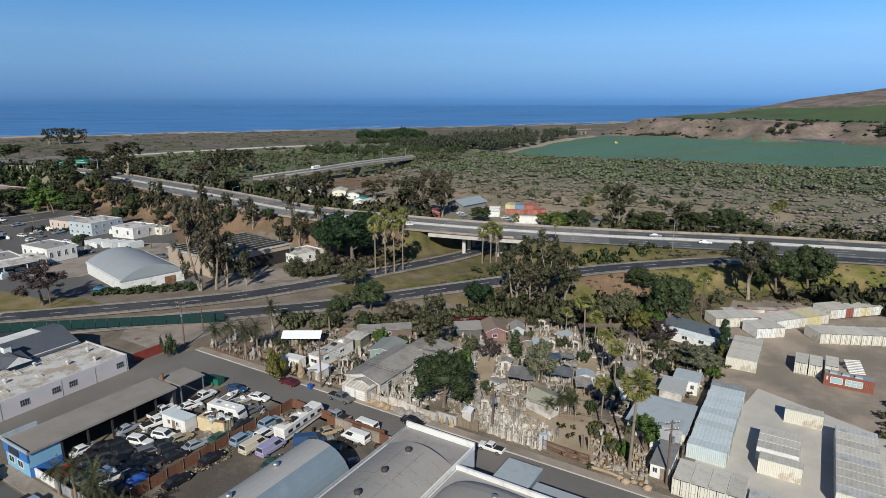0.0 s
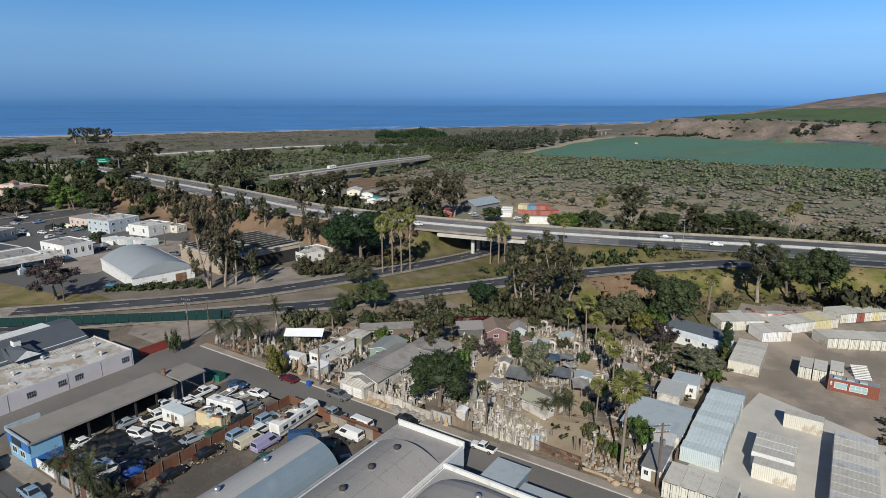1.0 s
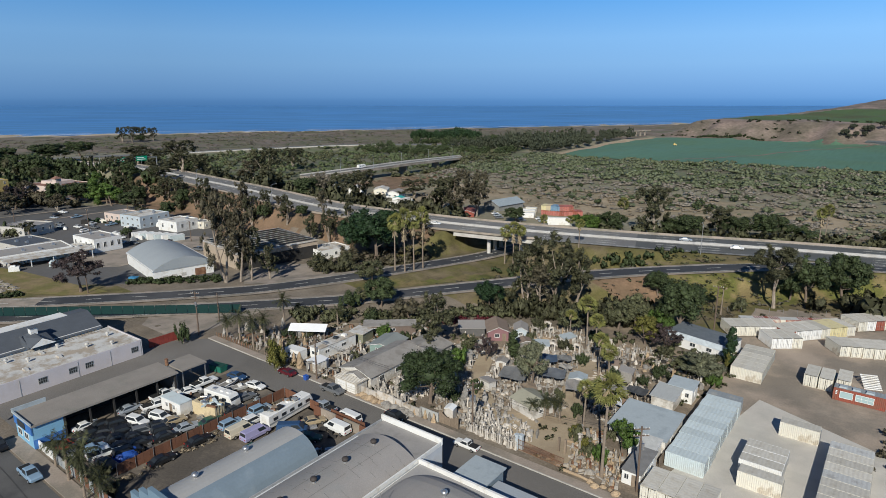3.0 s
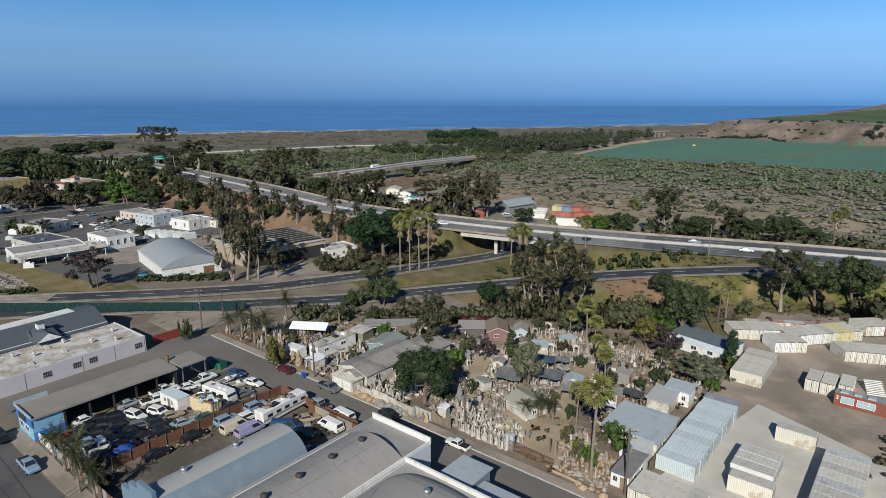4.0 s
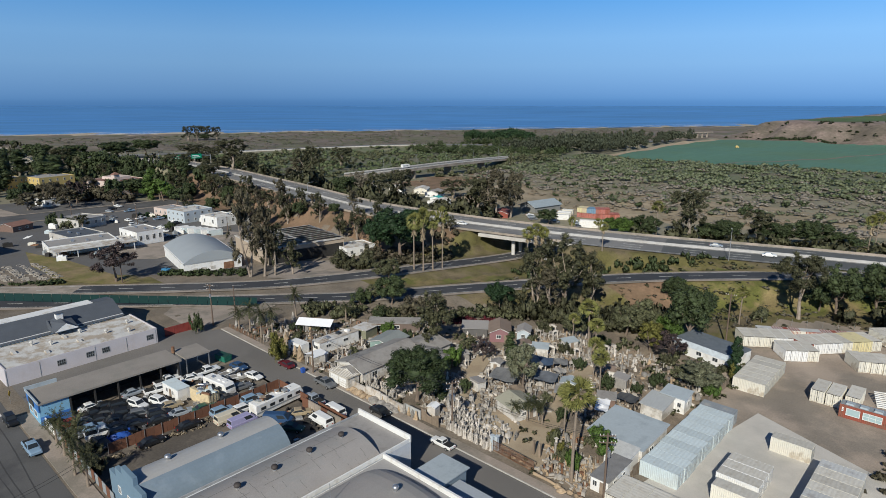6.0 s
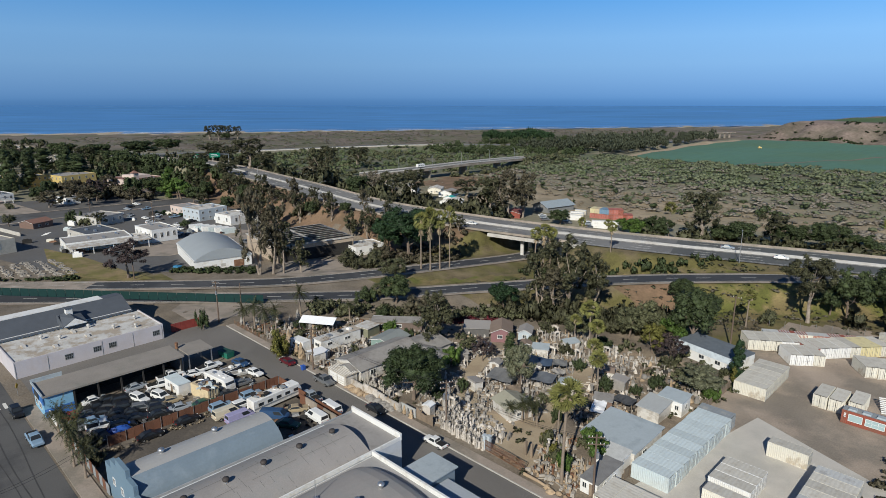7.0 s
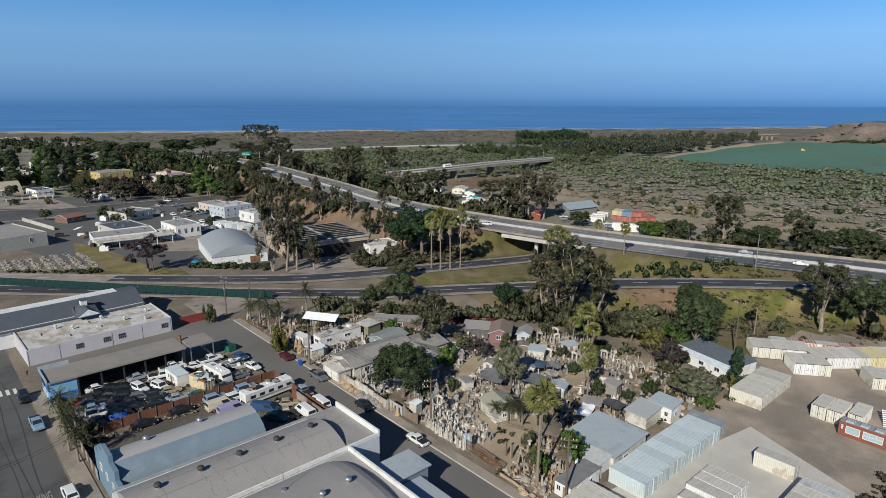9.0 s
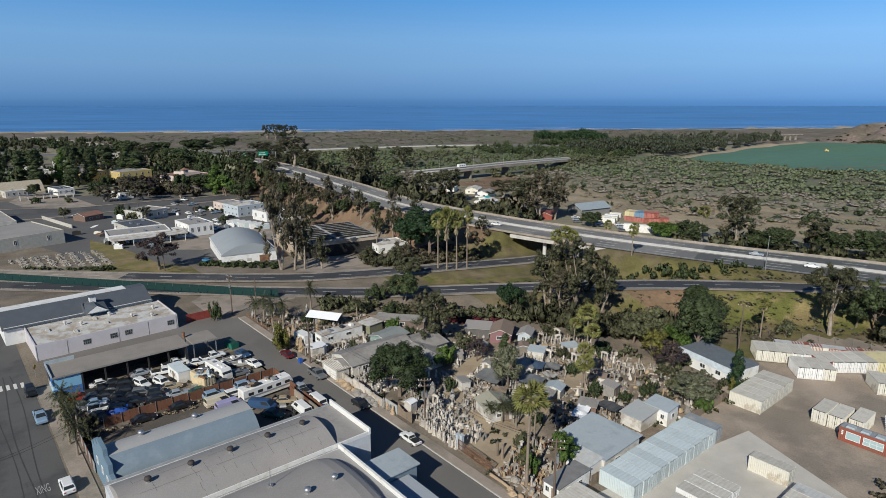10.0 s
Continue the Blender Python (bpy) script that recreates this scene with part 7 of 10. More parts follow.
def statue_mesh(k, mt):
    g = Geo()
    r = random.Random(k)
    if k in (0, 1, 2):
        hp = (0.5, 0.25, 0.8)[k]
        g.box(-0.3, -0.3, 0, 0.3, 0.3, hp, 0.04)
        lathe(g, [(0.24, hp), (0.2, hp + 0.25), (0.15, hp + 0.6), (0.2, hp + 0.85), (0.24, hp + 1.1), (0.17, hp + 1.24), (0.07, hp + 1.3), (0.09, hp + 1.36), (0.12, hp + 1.46), (0.09, hp + 1.56), (0.02, hp + 1.6)], 10, 0, 0, 1.0, 0.75)
        g.tube([(0.2, 0, hp + 1.12), (0.32, 0.1 * (k - 1), hp + 0.85), (0.24, 0.2, hp + 0.7 + 0.3 * k)], [0.06, 0.055, 0.045], 5)
    elif k == 3:
        g.box(-0.25, -0.25, 0, 0.25, 0.25, 0.9, 0.03)
        lathe(g, [(0.08, 0.9), (0.24, 1.0), (0.26, 1.15), (0.09, 1.28), (0.13, 1.42), (0.11, 1.55), (0.02, 1.62)], 10, 0, 0, 1, 0.7)
    elif k == 4:
        lathe(g, [(0.2, 0), (0.22, 0.08), (0.1, 0.16), (0.12, 0.24), (0.36, 0.55), (0.4, 0.78), (0.26, 0.95), (0.34, 1.04), (0.3, 1.04)], 12)
    elif k == 5:
        g.box(-0.3, -0.3, 0, 0.3, 0.3, 0.25, 0.02)
        lathe(g, [(0.24, 0.25), (0.22, 0.4), (0.19, 1.9), (0.2, 2.0), (0.27, 2.1)], 10)
        g.box(-0.28, -0.28, 2.1, 0.28, 0.28, 2.2)
    elif k == 6:
        g.box(-0.22, -0.12, 0, 0.22, 0.12, 1.5, 0.02)
        g.box(-0.3, -0.2, 1.5, 0.3, 0.2, 1.62)
        g.box(-0.36, -0.24, 0, 0.36, 0.24, 0.15)
    elif k in (7, 8):
        prof, z = [], 0.0
        h = 3.0 if k == 7 else 1.5
        rings = []
        for s in range(8):
            f = s / 7
            rr = (0.75 if k == 7 else 0.5) * (1 - f) ** 0.8 + 0.06
            rings.append([((rr * (1 + r.uniform(-0.3, 0.3))) * math.cos(a * math.tau / 9) + 0.1 * f, (rr * (1 + r.uniform(-0.3, 0.3))) * math.sin(a * math.tau / 9), h * f) for a in range(9)])
        g.rings(rings)
    elif k == 9:
        g.box(-0.7, -0.25, 0, -0.45, 0.25, 0.42, 0.03)
        g.box(0.45, -0.25, 0, 0.7, 0.25, 0.42, 0.03)
        g.box(-0.85, -0.3, 0.42, 0.85, 0.3, 0.55)
    elif k in (10, 11):
        rings = []
        for s in range(6):
            f = s / 5
            rr = math.sin(math.pi * (0.12 + 0.8 * f)) * (0.75 if k == 10 else 0.5)
            rings.append([((rr * (1 + r.uniform(-0.25, 0.25))) * math.cos(a * math.tau / 8) * 1.25, (rr * (1 + r.uniform(-0.25, 0.25))) * math.sin(a * math.tau / 8), (0.95 if k == 10 else 0.55) * f - 0.05) for a in range(8)])
        g.rings(rings)
    elif k == 12:
        for s in (-0.7, 0.7):
            g.box(s - 0.14, -0.14, 0, s + 0.14, 0.14, 2.0)
        g.box(-0.95, -0.18, 2.0, 0.95, 0.18, 2.25)
        g.box(-0.6, -0.16, 2.25, 0.6, 0.16, 2.45)
    return g.mesh("stone_figure", mt, smooth=k in (4,))


KINDS = [("statue", "standing figure in pale stone on a pedestal", "statue"), ("statue", "slim standing figure in weathered stone", "statue"), ("statue", "stone figure on a tall square plinth", "statue"),
         ("bust", "stone bust on a square pillar", "statue"), ("urn", "round stone garden urn on a foot", "urn"), ("stone_column", "short carved stone column with a capital", "column"),
         ("stone_slab", "upright carved pale stone slab", "slab"), ("rock_cone", "tall rough cone of stacked rock", "rock sculpture"), ("rock_cone", "low rough cone of grey rock", "rock sculpture"),
         ("stone_bench", "plain pale stone garden bench", "bench"), ("boulder", "rough pale boulder in the yard", "boulder"), ("stone", "small rough pale yard stone", "stone"), ("stone_arch", "small stone doorway arch", "arch")]
SM = {}


def statue(k, mt, u, v, s=1.0, turn=None, lean=0.0):
    if (k, mt.name) not in SM:
        SM[(k, mt.name)] = statue_mesh(k, mt)
    nm, lb, ct = KINDS[k]
    if mt in (STONE_WHITE,):
        lb = lb.replace("pale ", "white ")
    elif mt is STONE_GREY:
        lb = lb.replace("pale ", "grey ")
    ob = single(nm, SM[(k, mt.name)], None, lb, ct, pose(u, v, float(height(u, v)) + 0.02, lean, 0, rnd.uniform(0, 360) if turn is None else turn))
    ob.scale = (s, s, s)
    return ob


STONES = (STONE_WHITE, STONE, STONE_GREY, STONE_WHITE, STONE_GREY)
PATH_POLY = [(-43, 84), (-33, 83.5), (-36, 92), (-42, 108), (-44, 124), (-49, 124), (-46, 106), (-41, 97), (-52, 92), (-62, 104), (-68, 118), (-71, 117), (-66, 103), (-56, 90)]
BUILT = [(-86, 80, -66, 104), (-92, 96, -84, 105), (-100, 86, -95, 104), (-50, 92, -43.2, 99), (-31.5, 92, -21, 106), (-25, 84, -21, 93), (-30, 111, -22, 121), (-76, 118, -66, 130)]


def scatter(n, poly, kinds, mats, smin=0.5, smax=1.05, on_path=False):
    xs, ys = [p[0] for p in poly], [p[1] for p in poly]
    done, tries = 0, 0
    while done < n and tries < n * 30:
        tries += 1
        u, v = rnd.uniform(min(xs), max(xs)), rnd.uniform(min(ys), max(ys))
        if not bool(inside(np.array(u), np.array(v), poly)):
            continue
        if not on_path and bool(inside(np.array(u), np.array(v), PATH_POLY)):
            continue
        if any(a < u < c and b < v < d for a, b, c, d in BUILT):
            continue
        statue(rnd.choice(kinds), rnd.choice(mats), u, v, rnd.uniform(smin, smax))
        done += 1


# the front row behind the low kerb
for k in range(26):
    statue((0, 1, 6, 5, 1, 0, 3)[k % 7], STONE_WHITE if k % 3 else STONE, -52.3 + k * 0.4 + rnd.uniform(-0.1, 0.1), 82.6 + rnd.uniform(0, 0.5), rnd.uniform(0.75, 1.05))
scatter(170, [(-52.6, 83.4), (-42.2, 83.6), (-41.2, 87.6), (-46, 90.8), (-53, 90.5), (-56, 88)], (0, 1, 2, 3, 3, 4, 5, 6, 8, 11, 0, 1), (STONE_WHITE, STONE_WHITE, STONE, STONE_GREY, STONE_WHITE), 0.5, 0.95)
scatter(190, [(-56.6, 86.2), (-56.5, 92.0), (-52.0, 95.0), (-46.5, 92.2), (-41.5, 89.4), (-40.6, 86.4), (-44.0, 85.0), (-52.0, 84.0)], (3, 3, 4, 6, 11, 8, 5, 10, 9), (STONE_WHITE, STONE_WHITE, STONE, STONE_GREY), 0.4, 0.85, True)
scatter(70, [(-66, 88), (-56, 88), (-58, 100), (-64, 112), (-70, 112), (-72, 100)], (0, 1, 4, 6, 8, 10, 11, 12), STONES)
scatter(130, [(-57, 92), (-50, 92.5), (-42, 99), (-46, 124), (-66, 118), (-60, 104)], (0, 1, 2, 4, 5, 6, 10, 11), STONES)
scatter(150, [(-78, 112), (-46, 118), (-40, 134), (-60, 138), (-76, 130)], (0, 1, 2, 4, 6, 8, 11, 12), (STONE_WHITE, STONE, STONE, STONE_TAN))
scatter(90, [(-42, 106), (-32, 100), (-24, 108), (-23, 128), (-36, 140), (-44, 126)], (0, 1, 4, 5, 6, 8, 10, 11), (STONE, STONE_TAN, STONE_GREY, STONE_WHITE))
scatter(46, [(-127, 81.6), (-100, 82), (-100, 90), (-114, 98), (-124, 92)], (7, 8, 8, 7, 10, 5, 6), (STONE_GREY, STONE, STONE_TAN))
scatter(40, [(-95, 82), (-86.5, 82), (-88, 96), (-95, 97)], (8, 10, 11, 0, 6, 12), (STONE, STONE_GREY, STONE_WHITE))
scatter(34, [(-40, 84), (-25, 83.2), (-27, 91), (-34, 97), (-38, 92)], (0, 1, 8, 4, 10, 11, 5), (STONE, STONE_TAN, STONE_GREY, STONE_WHITE))
scatter(36, [(-110, 98), (-92, 99), (-80, 110), (-92, 122), (-108, 108)], (10, 11, 8, 6, 9), (STONE, STONE_GREY, STONE_TAN))
BUILT_YARD = [(-76, 82.6), (-67, 83), (-67, 96), (-75.8, 98)]
for k in range(60):
    statue(rnd.choice((0, 1, 3, 4, 5, 6, 6, 9, 11)), rnd.choice((STONE_WHITE, STONE_WHITE, STONE)), rnd.uniform(-75.6, -67.5), rnd.uniform(82.8, 96), rnd.uniform(0.8, 1.3))
# tall rock cones near the gate and by the campers
for u, v, s_ in ((-58.4, 90.6, 1.35), (-55.6, 93.4, 0.9), (-57.2, 88.6, 0.6), (-96.6, 82.0, 1.25), (-99.0, 82.2, 1.0), (-103.2, 81.6, 0.8)):
    statue(7, STONE_TAN if u < -95 else STONE_GREY, u, v, s_)
# rock spill by the wall
for k in range(34):
    u = -77 + k * 0.42 + rnd.uniform(-0.2, 0.2)
    statue(10 if k % 3 else 11, STONE_TAN if k < 16 else STONE_GREY, u, 80.6 + rnd.uniform(-0.5, 0.4), rnd.uniform(0.7, 1.25))
for k in range(9):
    statue(7, STONE_GREY if k % 2 else STONE_TAN, -68 + k * 1.15, 81.2 + rnd.uniform(0, 0.6), rnd.uniform(0.5, 0.8))
# stone edging around the hut
for k in range(26):
    f = k / 25
    statue((11, 4, 8, 11)[k % 4], (STONE_WHITE, STONE, STONE_WHITE, STONE_GREY)[k % 4], -53.0 + 9.5 * f + rnd.uniform(-0.15, 0.15), 97.2 - 4.6 * f + rnd.uniform(-0.2, 0.2), rnd.uniform(0.35, 0.6))

# small carved pieces, shards and blocks too many to count
def clutter(n, poly, seed, mats, tall=1.0):
    q = random.Random(seed)
    geos = [Geo() for _ in mats]
    xs, ys = [p[0] for p in poly], [p[1] for p in poly]
    done = 0
    while done < n:
        u, v = q.uniform(min(xs), max(xs)), q.uniform(min(ys), max(ys))
        done += 1
        if not bool(inside(np.array(u), np.array(v), poly)) or bool(inside(np.array(u), np.array(v), PATH_POLY)) or any(a < u < c and b < v < d for a, b, c, d in BUILT):
            continue
        g = q.choice(geos)
        k, s, a = q.choice((0, 0, 0, 0, 1, 2, 3, 3)), q.uniform(0.3, 0.95) * tall, q.uniform(0, 3)
        if k == 0:
            w = q.uniform(0.12, 0.55)
            g.box(u - w, v - w * 0.6, 0, u + w, v + w * 0.6, q.uniform(0.2, 1.1) * s, 0.06, a)
        elif k == 1:
            lathe(g, [(0.2 * s, 0), (0.16 * s, 0.5 * s), (0.2 * s, 0.8 * s), (0.07 * s, 1.05 * s), (0.1 * s, 1.2 * s), (0.02, 1.32 * s)], 6, u, v)
        elif k == 2:
            g.box(u - 0.13, v - 0.1, 0, u + 0.13, v + 0.1, 1.4 * s, 0.03, a)
        else:
            w = q.uniform(0.5, 1.4)
            g.box(u - w, v - 0.07, 0.02, u + w, v + 0.07, 0.16 + 0.3 * q.random(), 0.0, a)
    for g, m in zip(geos, mats):
        if g.v:
            single("stone_clutter", g, m, "jumble of small carved stones and blocks", "stone clutter", kind="stuff")


clutter(3200, [(-58, 83), (-42, 83.5), (-40, 92), (-44, 128), (-36, 138), (-60, 138), (-78, 128), (-78, 108), (-66, 90)], 3, (STONE_WHITE, STONE, STONE_GREY, STONE_GREY, WOOD))
clutter(900, [(-42, 106), (-32, 98), (-24, 108), (-22, 128), (-36, 142), (-44, 126)], 4, (STONE, WOOD, STONE_GREY, STONE_WHITE, DARK))
clutter(600, [(-40, 83.6), (-24.6, 82.6), (-26, 92), (-33, 98), (-39, 92)], 5, (STONE, RUST, STONE_TAN, STONE_WHITE))
clutter(700, [(-127, 81.6), (-77, 81.8), (-77, 84), (-88, 98), (-80, 110), (-92, 120), (-112, 100)], 6, (STONE_GREY, STONE, STONE_WHITE, WOOD, RUST))
clutter(420, [(-110, 82), (-87, 82), (-87, 98), (-95, 108), (-106, 100)], 8, (RUST, DARK, GREY_C, WOOD, STONE_GREY))
BUILT_SAVE, BUILT = BUILT, []
clutter(420, [(-76.6, 82), (-67, 82.4), (-66.5, 96), (-76, 98)], 7, (STONE_WHITE, STONE_WHITE, STONE, STONE_GREY))
BUILT = BUILT_SAVE

# yard wall, gates, fences
yw = thing("yard_wall", "rough white plastered yard wall with uneven panels", "wall")
for k in range(7):
    g = Geo()
    u0 = -77.2 + k * 2.15
    g.box(u0, 81.3, -0.1, u0 + 2.05, 81.6, 1.9 + rnd.uniform(-0.3, 0.25))
    part("panel", g, STONE_WHITE, yw)
wg = thing("wooden_gate", "weathered plank gate with a dipped top edge", "gate")
for k in range(16):
    f = k / 15
    g = Geo()
    zt = 2.5 - 0.9 * math.sin(math.pi * f * 0.8 + 0.3) ** 2
    g.box(-58.0 + k * 0.27, 82.0, 0.1, -57.76 + k * 0.27, 82.07, zt)
    part("plank", g, WOOD, wg)
for z in (0.5, 1.3):
    g = Geo()
    g.box(-58.0, 82.07, z, -53.7, 82.14, z + 0.12)
    part("rail", g, WOOD, wg)
g = Geo()
g.box(-62.4, 81.9, -0.1, -58.2, 82.1, 1.8)
single("fence_panel", g, mat("grey_panel", (0.42, 0.42, 0.40), 0.8), "plain grey sheet fence panel by the gate", "fence")
house("kiosk", "small pinkish-white kiosk behind the plank gate", -57.2, 84.4, 1.7, 1.7, 2.3, 0.3, STONE_WHITE, CANVAS, 12, "gable", 0.1, category="kiosk")
ig = thing("iron_gate", "rusty brown iron gate of the yard drive", "gate")
for k in range(46):
    g = Geo()
    u0 = -42.0 + k * 0.19
    g.box(u0, 83.0 - 0.02 * k * 0.6, 0.1, u0 + 0.05, 83.04 - 0.012 * k, 1.9)
    part("bar", g, RUST, ig)
for u0, u1, z in ((-42.05, -33.3, 1.9), (-42.05, -33.3, 0.15), (-42.05, -33.3, 1.0)):
    g = Geo()
    g.solid([(u0, 83.0, z), (u1, 82.46, z), (u1, 82.52, z), (u0, 83.06, z), (u0, 83.0, z + 0.07), (u1, 82.46, z + 0.07), (u1, 82.52, z + 0.07), (u0, 83.06, z + 0.07)], [(3, 2, 1, 0), (4, 5, 6, 7), (0, 1, 5, 4), (1, 2, 6, 5), (2, 3, 7, 6), (3, 0, 4, 7)])
    part("rail", g, RUST, ig)
for u, v in ((-42.3, 83.2), (-41.6, 83.5)):
    g = Geo()
    g.box(u - 0.3, v - 0.3, -0.1, u + 0.3, v + 0.3, 2.6, 0.03)
    g.box(u - 0.36, v - 0.36, 2.6, u + 0.36, v + 0.36, 2.75)
    single("gate_pillar", g, SIDING_BLUE, "pale blue-white square gate pillar", "pillar")
for u in (-36.3, -35.1):
    g = Geo()
    g.box(u - 0.16, 86.6, -0.1, u + 0.16, 86.95, 2.6)
    single("timber_post", g, WOOD, "thick weathered timber gate post", "post")
g = Geo()
g.tube([(-33, 81.9, 0.4), (-30, 81.7, 0.55), (-27.5, 81.6, 0.35)], [0.28, 0.24, 0.18], 8)
single("log", g, STONE_TAN, "long bleached log beside the sidewalk", "log")
for k in range(5):
    statue(10, STONE_TAN, -28.5 + k * 1.1, 81.5 + rnd.uniform(-0.4, 0.3), rnd.uniform(0.5, 0.9))


def pole(u, v, h, label, arms=2, cans=0, turn=0.0):
    p = thing("utility_pole", label, "utility pole", pose(u, v, float(height(u, v)), 0, 0, turn))
    g = Geo()
    g.tube([(0, 0, -0.3), (0, 0, h)], [0.2, 0.13], 9)
    part("shaft", g, POLE_WOOD, p)
    for k in range(arms):
        z = h - 0.5 - k * 1.1
        g = Geo()
        g.box(-1.2, -0.06, z, 1.2, 0.06, z + 0.14)
        arm = part("crossarm", g, POLE_WOOD, p)
        for x in (-1.1, -0.6, 0.6, 1.1):
            q = Geo()
            q.cyl(x, 0, z + 0.14, z + 0.36, 0.05, 6)
            part("insulator", q, WHITE, arm)
    for k in range(cans):
        g = Geo()
        a = k * 2.1 - 1
        g.cyl(0.42 * math.cos(a), 0.42 * math.sin(a), h - 3.6, h - 2.6, 0.24, 10)
        part("transformer", g, STEEL, p, "grey transformer can")
    return p


pole(-131.5, 79.0, 11.5, "tall wooden utility pole with crossarms", 2, 1, 20)
pole(-89.2, 80.2, 10.0, "wooden utility pole with crossarms by the lane", 2, 1, 60)
pole(-51.6, 83.4, 9.5, "wooden utility pole with three transformer cans", 2, 3, 60)
pole(-21.9, 84.0, 11.0, "wooden utility pole beside the white shack", 2, 2, 40)
pole(-29.3, 157.6, 13.0, "wooden utility pole by the container yard", 1, 0, 10)
pole(-136.5, 88.0, 8.0, "slim road sign pole", 0)
pole(-191.5, 78.5, 12.5, "tall wooden utility pole beside the road", 2, 0, 30)
pole(-322.0, 103.0, 11.0, "utility pole beside the town street", 1, 0, 0)
pole(-291.0, 122.0, 11.0, "utility pole beside the town lot", 1, 0, 0)
pole(-237.0, 140.0, 9.0, "utility pole between the town buildings", 1, 0, 0)

# wires
WIRE = mat("wire", (0.03, 0.03, 0.03), 0.7)
ROUTES = (((-131.5, 79, 10.9), (-89.2, 80.2, 9.4)), ((-89.2, 80.2, 9.4), (-51.6, 83.4, 8.9)), ((-51.6, 83.4, 8.9), (-21.9, 84, 10.4)), ((-131.5, 79, 10.9), (-131, 20, 9.0)), ((-70.6, 10.0, 9.6), (-75.4, 34.5, 8.9)))
for (a, b) in ROUTES:
    w = Geo()
    for o in (-0.6, 0.6):
        pts = []
        for k in range(13):
            f = k / 12
            p = Vector(a).lerp(Vector(b), f)
            pts.append((p.x + o * 0.5, p.y + o * 0.6, p.z - 1.6 * math.sin(math.pi * f)))
        w.tube(pts, [0.022] * 13, 4)
    single("overhead_wire", w, WIRE, "thin black overhead wires between poles", "wire", kind="structure")

# fences
fn = thing("salvage_fence", "rusty brown sheet-metal fence around the salvage lot", "fence")
for k in range(30):
    v0 = 38.4 + k * 1.1
    g = Geo()
    g.box(-88.55, v0, 0.0, -88.45, v0 + 1.06, 1.95 + rnd.uniform(-0.06, 0.06))
    part("panel", g, FENCE_BROWN, fn)
for k in range(12):
    g = Geo()
    v0 = 38.4 + k * 2.98
    g.cyl(-88.35, v0, -0.1, 2.25, 0.05, 6)
    part("post", g, STEEL, fn)
fn = thing("lot_fence", "rusty brown sheet fence along the lane side of the lot", "fence")
for k in range(20):
    u0 = -88.4 + k * 1.1
    if 8 < k < 12:
        continue
    g = Geo()
    g.box(u0, 71.3, 0, u0 + 1.06, 71.4, 1.8 + rnd.uniform(-0.08, 0.08))
    part("panel", g, FENCE_BROWN, fn)
fn = thing("street_fence", "low white and grey block wall and mesh fence by the sidewalk", "fence")
for k in range(7):
    g = Geo()
    g.box(-107.5 + k * 1.6, 34.1, 0, -106 + k * 1.6, 34.3, 1.5)
    part("panel", g, WHITE if k < 4 else GREY_C, fn)
for k in range(14):
    g = Geo()
    g.box(-96.2 + k * 1.6, 34.15, 0, -94.7 + k * 1.6, 34.22, 1.8)
    part("panel", g, GREY_C if k % 2 else FENCE_BROWN, fn)
fn = thing("red_fence", "dull red metal fence beside the white workshop", "fence")
for k in range(6):
    g = Geo()
    g.box(-133.4 - 0.05, 67.3 + k * 1.2, 0, -133.3, 68.46 + k * 1.2, 2.2)
    part("panel", g, mat("dull_red_metal", (0.25, 0.05, 0.04), 0.6) if k == 0 else fn.children[0].data.materials[0], fn)
fn = thing("screen_fence", "long dark green windscreen fence along the road", "fence")
for k in range(34):
    f0, f1 = k / 34, (k + 1) / 34
    a, b = Vector((-215, 33, -0.5)), Vector((-137.5, 95.5, 0.0))
    p, q = a.lerp(b, f0), a.lerp(b, f1 - 0.001)
    g = Geo()
    g.solid([(p.x, p.y, p.z), (q.x, q.y, q.z), (q.x + 0.05, q.y - 0.05, q.z), (p.x + 0.05, p.y - 0.05, p.z), (p.x, p.y, p.z + 2.4), (q.x, q.y, q.z + 2.4), (q.x + 0.05, q.y - 0.05, q.z + 2.4), (p.x + 0.05, p.y - 0.05, p.z + 2.4)],
            [(3, 2, 1, 0), (4, 5, 6, 7), (0, 1, 5, 4), (1, 2, 6, 5), (2, 3, 7, 6), (3, 0, 4, 7)])
    part("panel", g, GREEN_SCREEN, fn)
fn = thing("yard_fence", "rusty picket fence along the lane", "fence")
for k in range(40):
    u0 = -127.5 + k * 0.68
    if 24 < k < 28:
        continue
    g = Geo()
    g.box(u0, 81.35, 0, u0 + 0.14, 81.42, 1.2 + rnd.uniform(-0.15, 0.15))
    part("picket", g, RUST if k < 20 else WOOD, fn)
fn = thing("boundary_fence", "wire mesh fence on posts beside the container yard", "fence")
for k in range(30):
    u0 = -34 + k * 3.2
    v0 = 176.5 + k * 1.75
    z0 = float(height(u0, v0))
    g = Geo()
    g.cyl(u0, v0, z0 - 0.2, z0 + 1.8, 0.05, 5)
    part("post", g, STEEL, fn)
fn = thing("container_fence", "weathered fence with vines between yard and containers", "fence")
for k in range(24):
    g = Geo()
    v0 = 92 + k * 1.8
    g.box(-21.25, v0, 0, -21.17, v0 + 1.7, 1.7 + rnd.uniform(-0.2, 0.2))
    part("panel", g, WOOD, fn)
wb_bin = thing("wheelie_bin", "blue plastic wheelie bin at the kerb", "bin", pose(-90.9, 78.7, 0.03))
g = Geo()
g.box(-0.35, -0.35, 0.08, 0.35, 0.35, 1.0, -0.06)
part("tub", g, BLUE_TARP, wb_bin)
g = Geo()
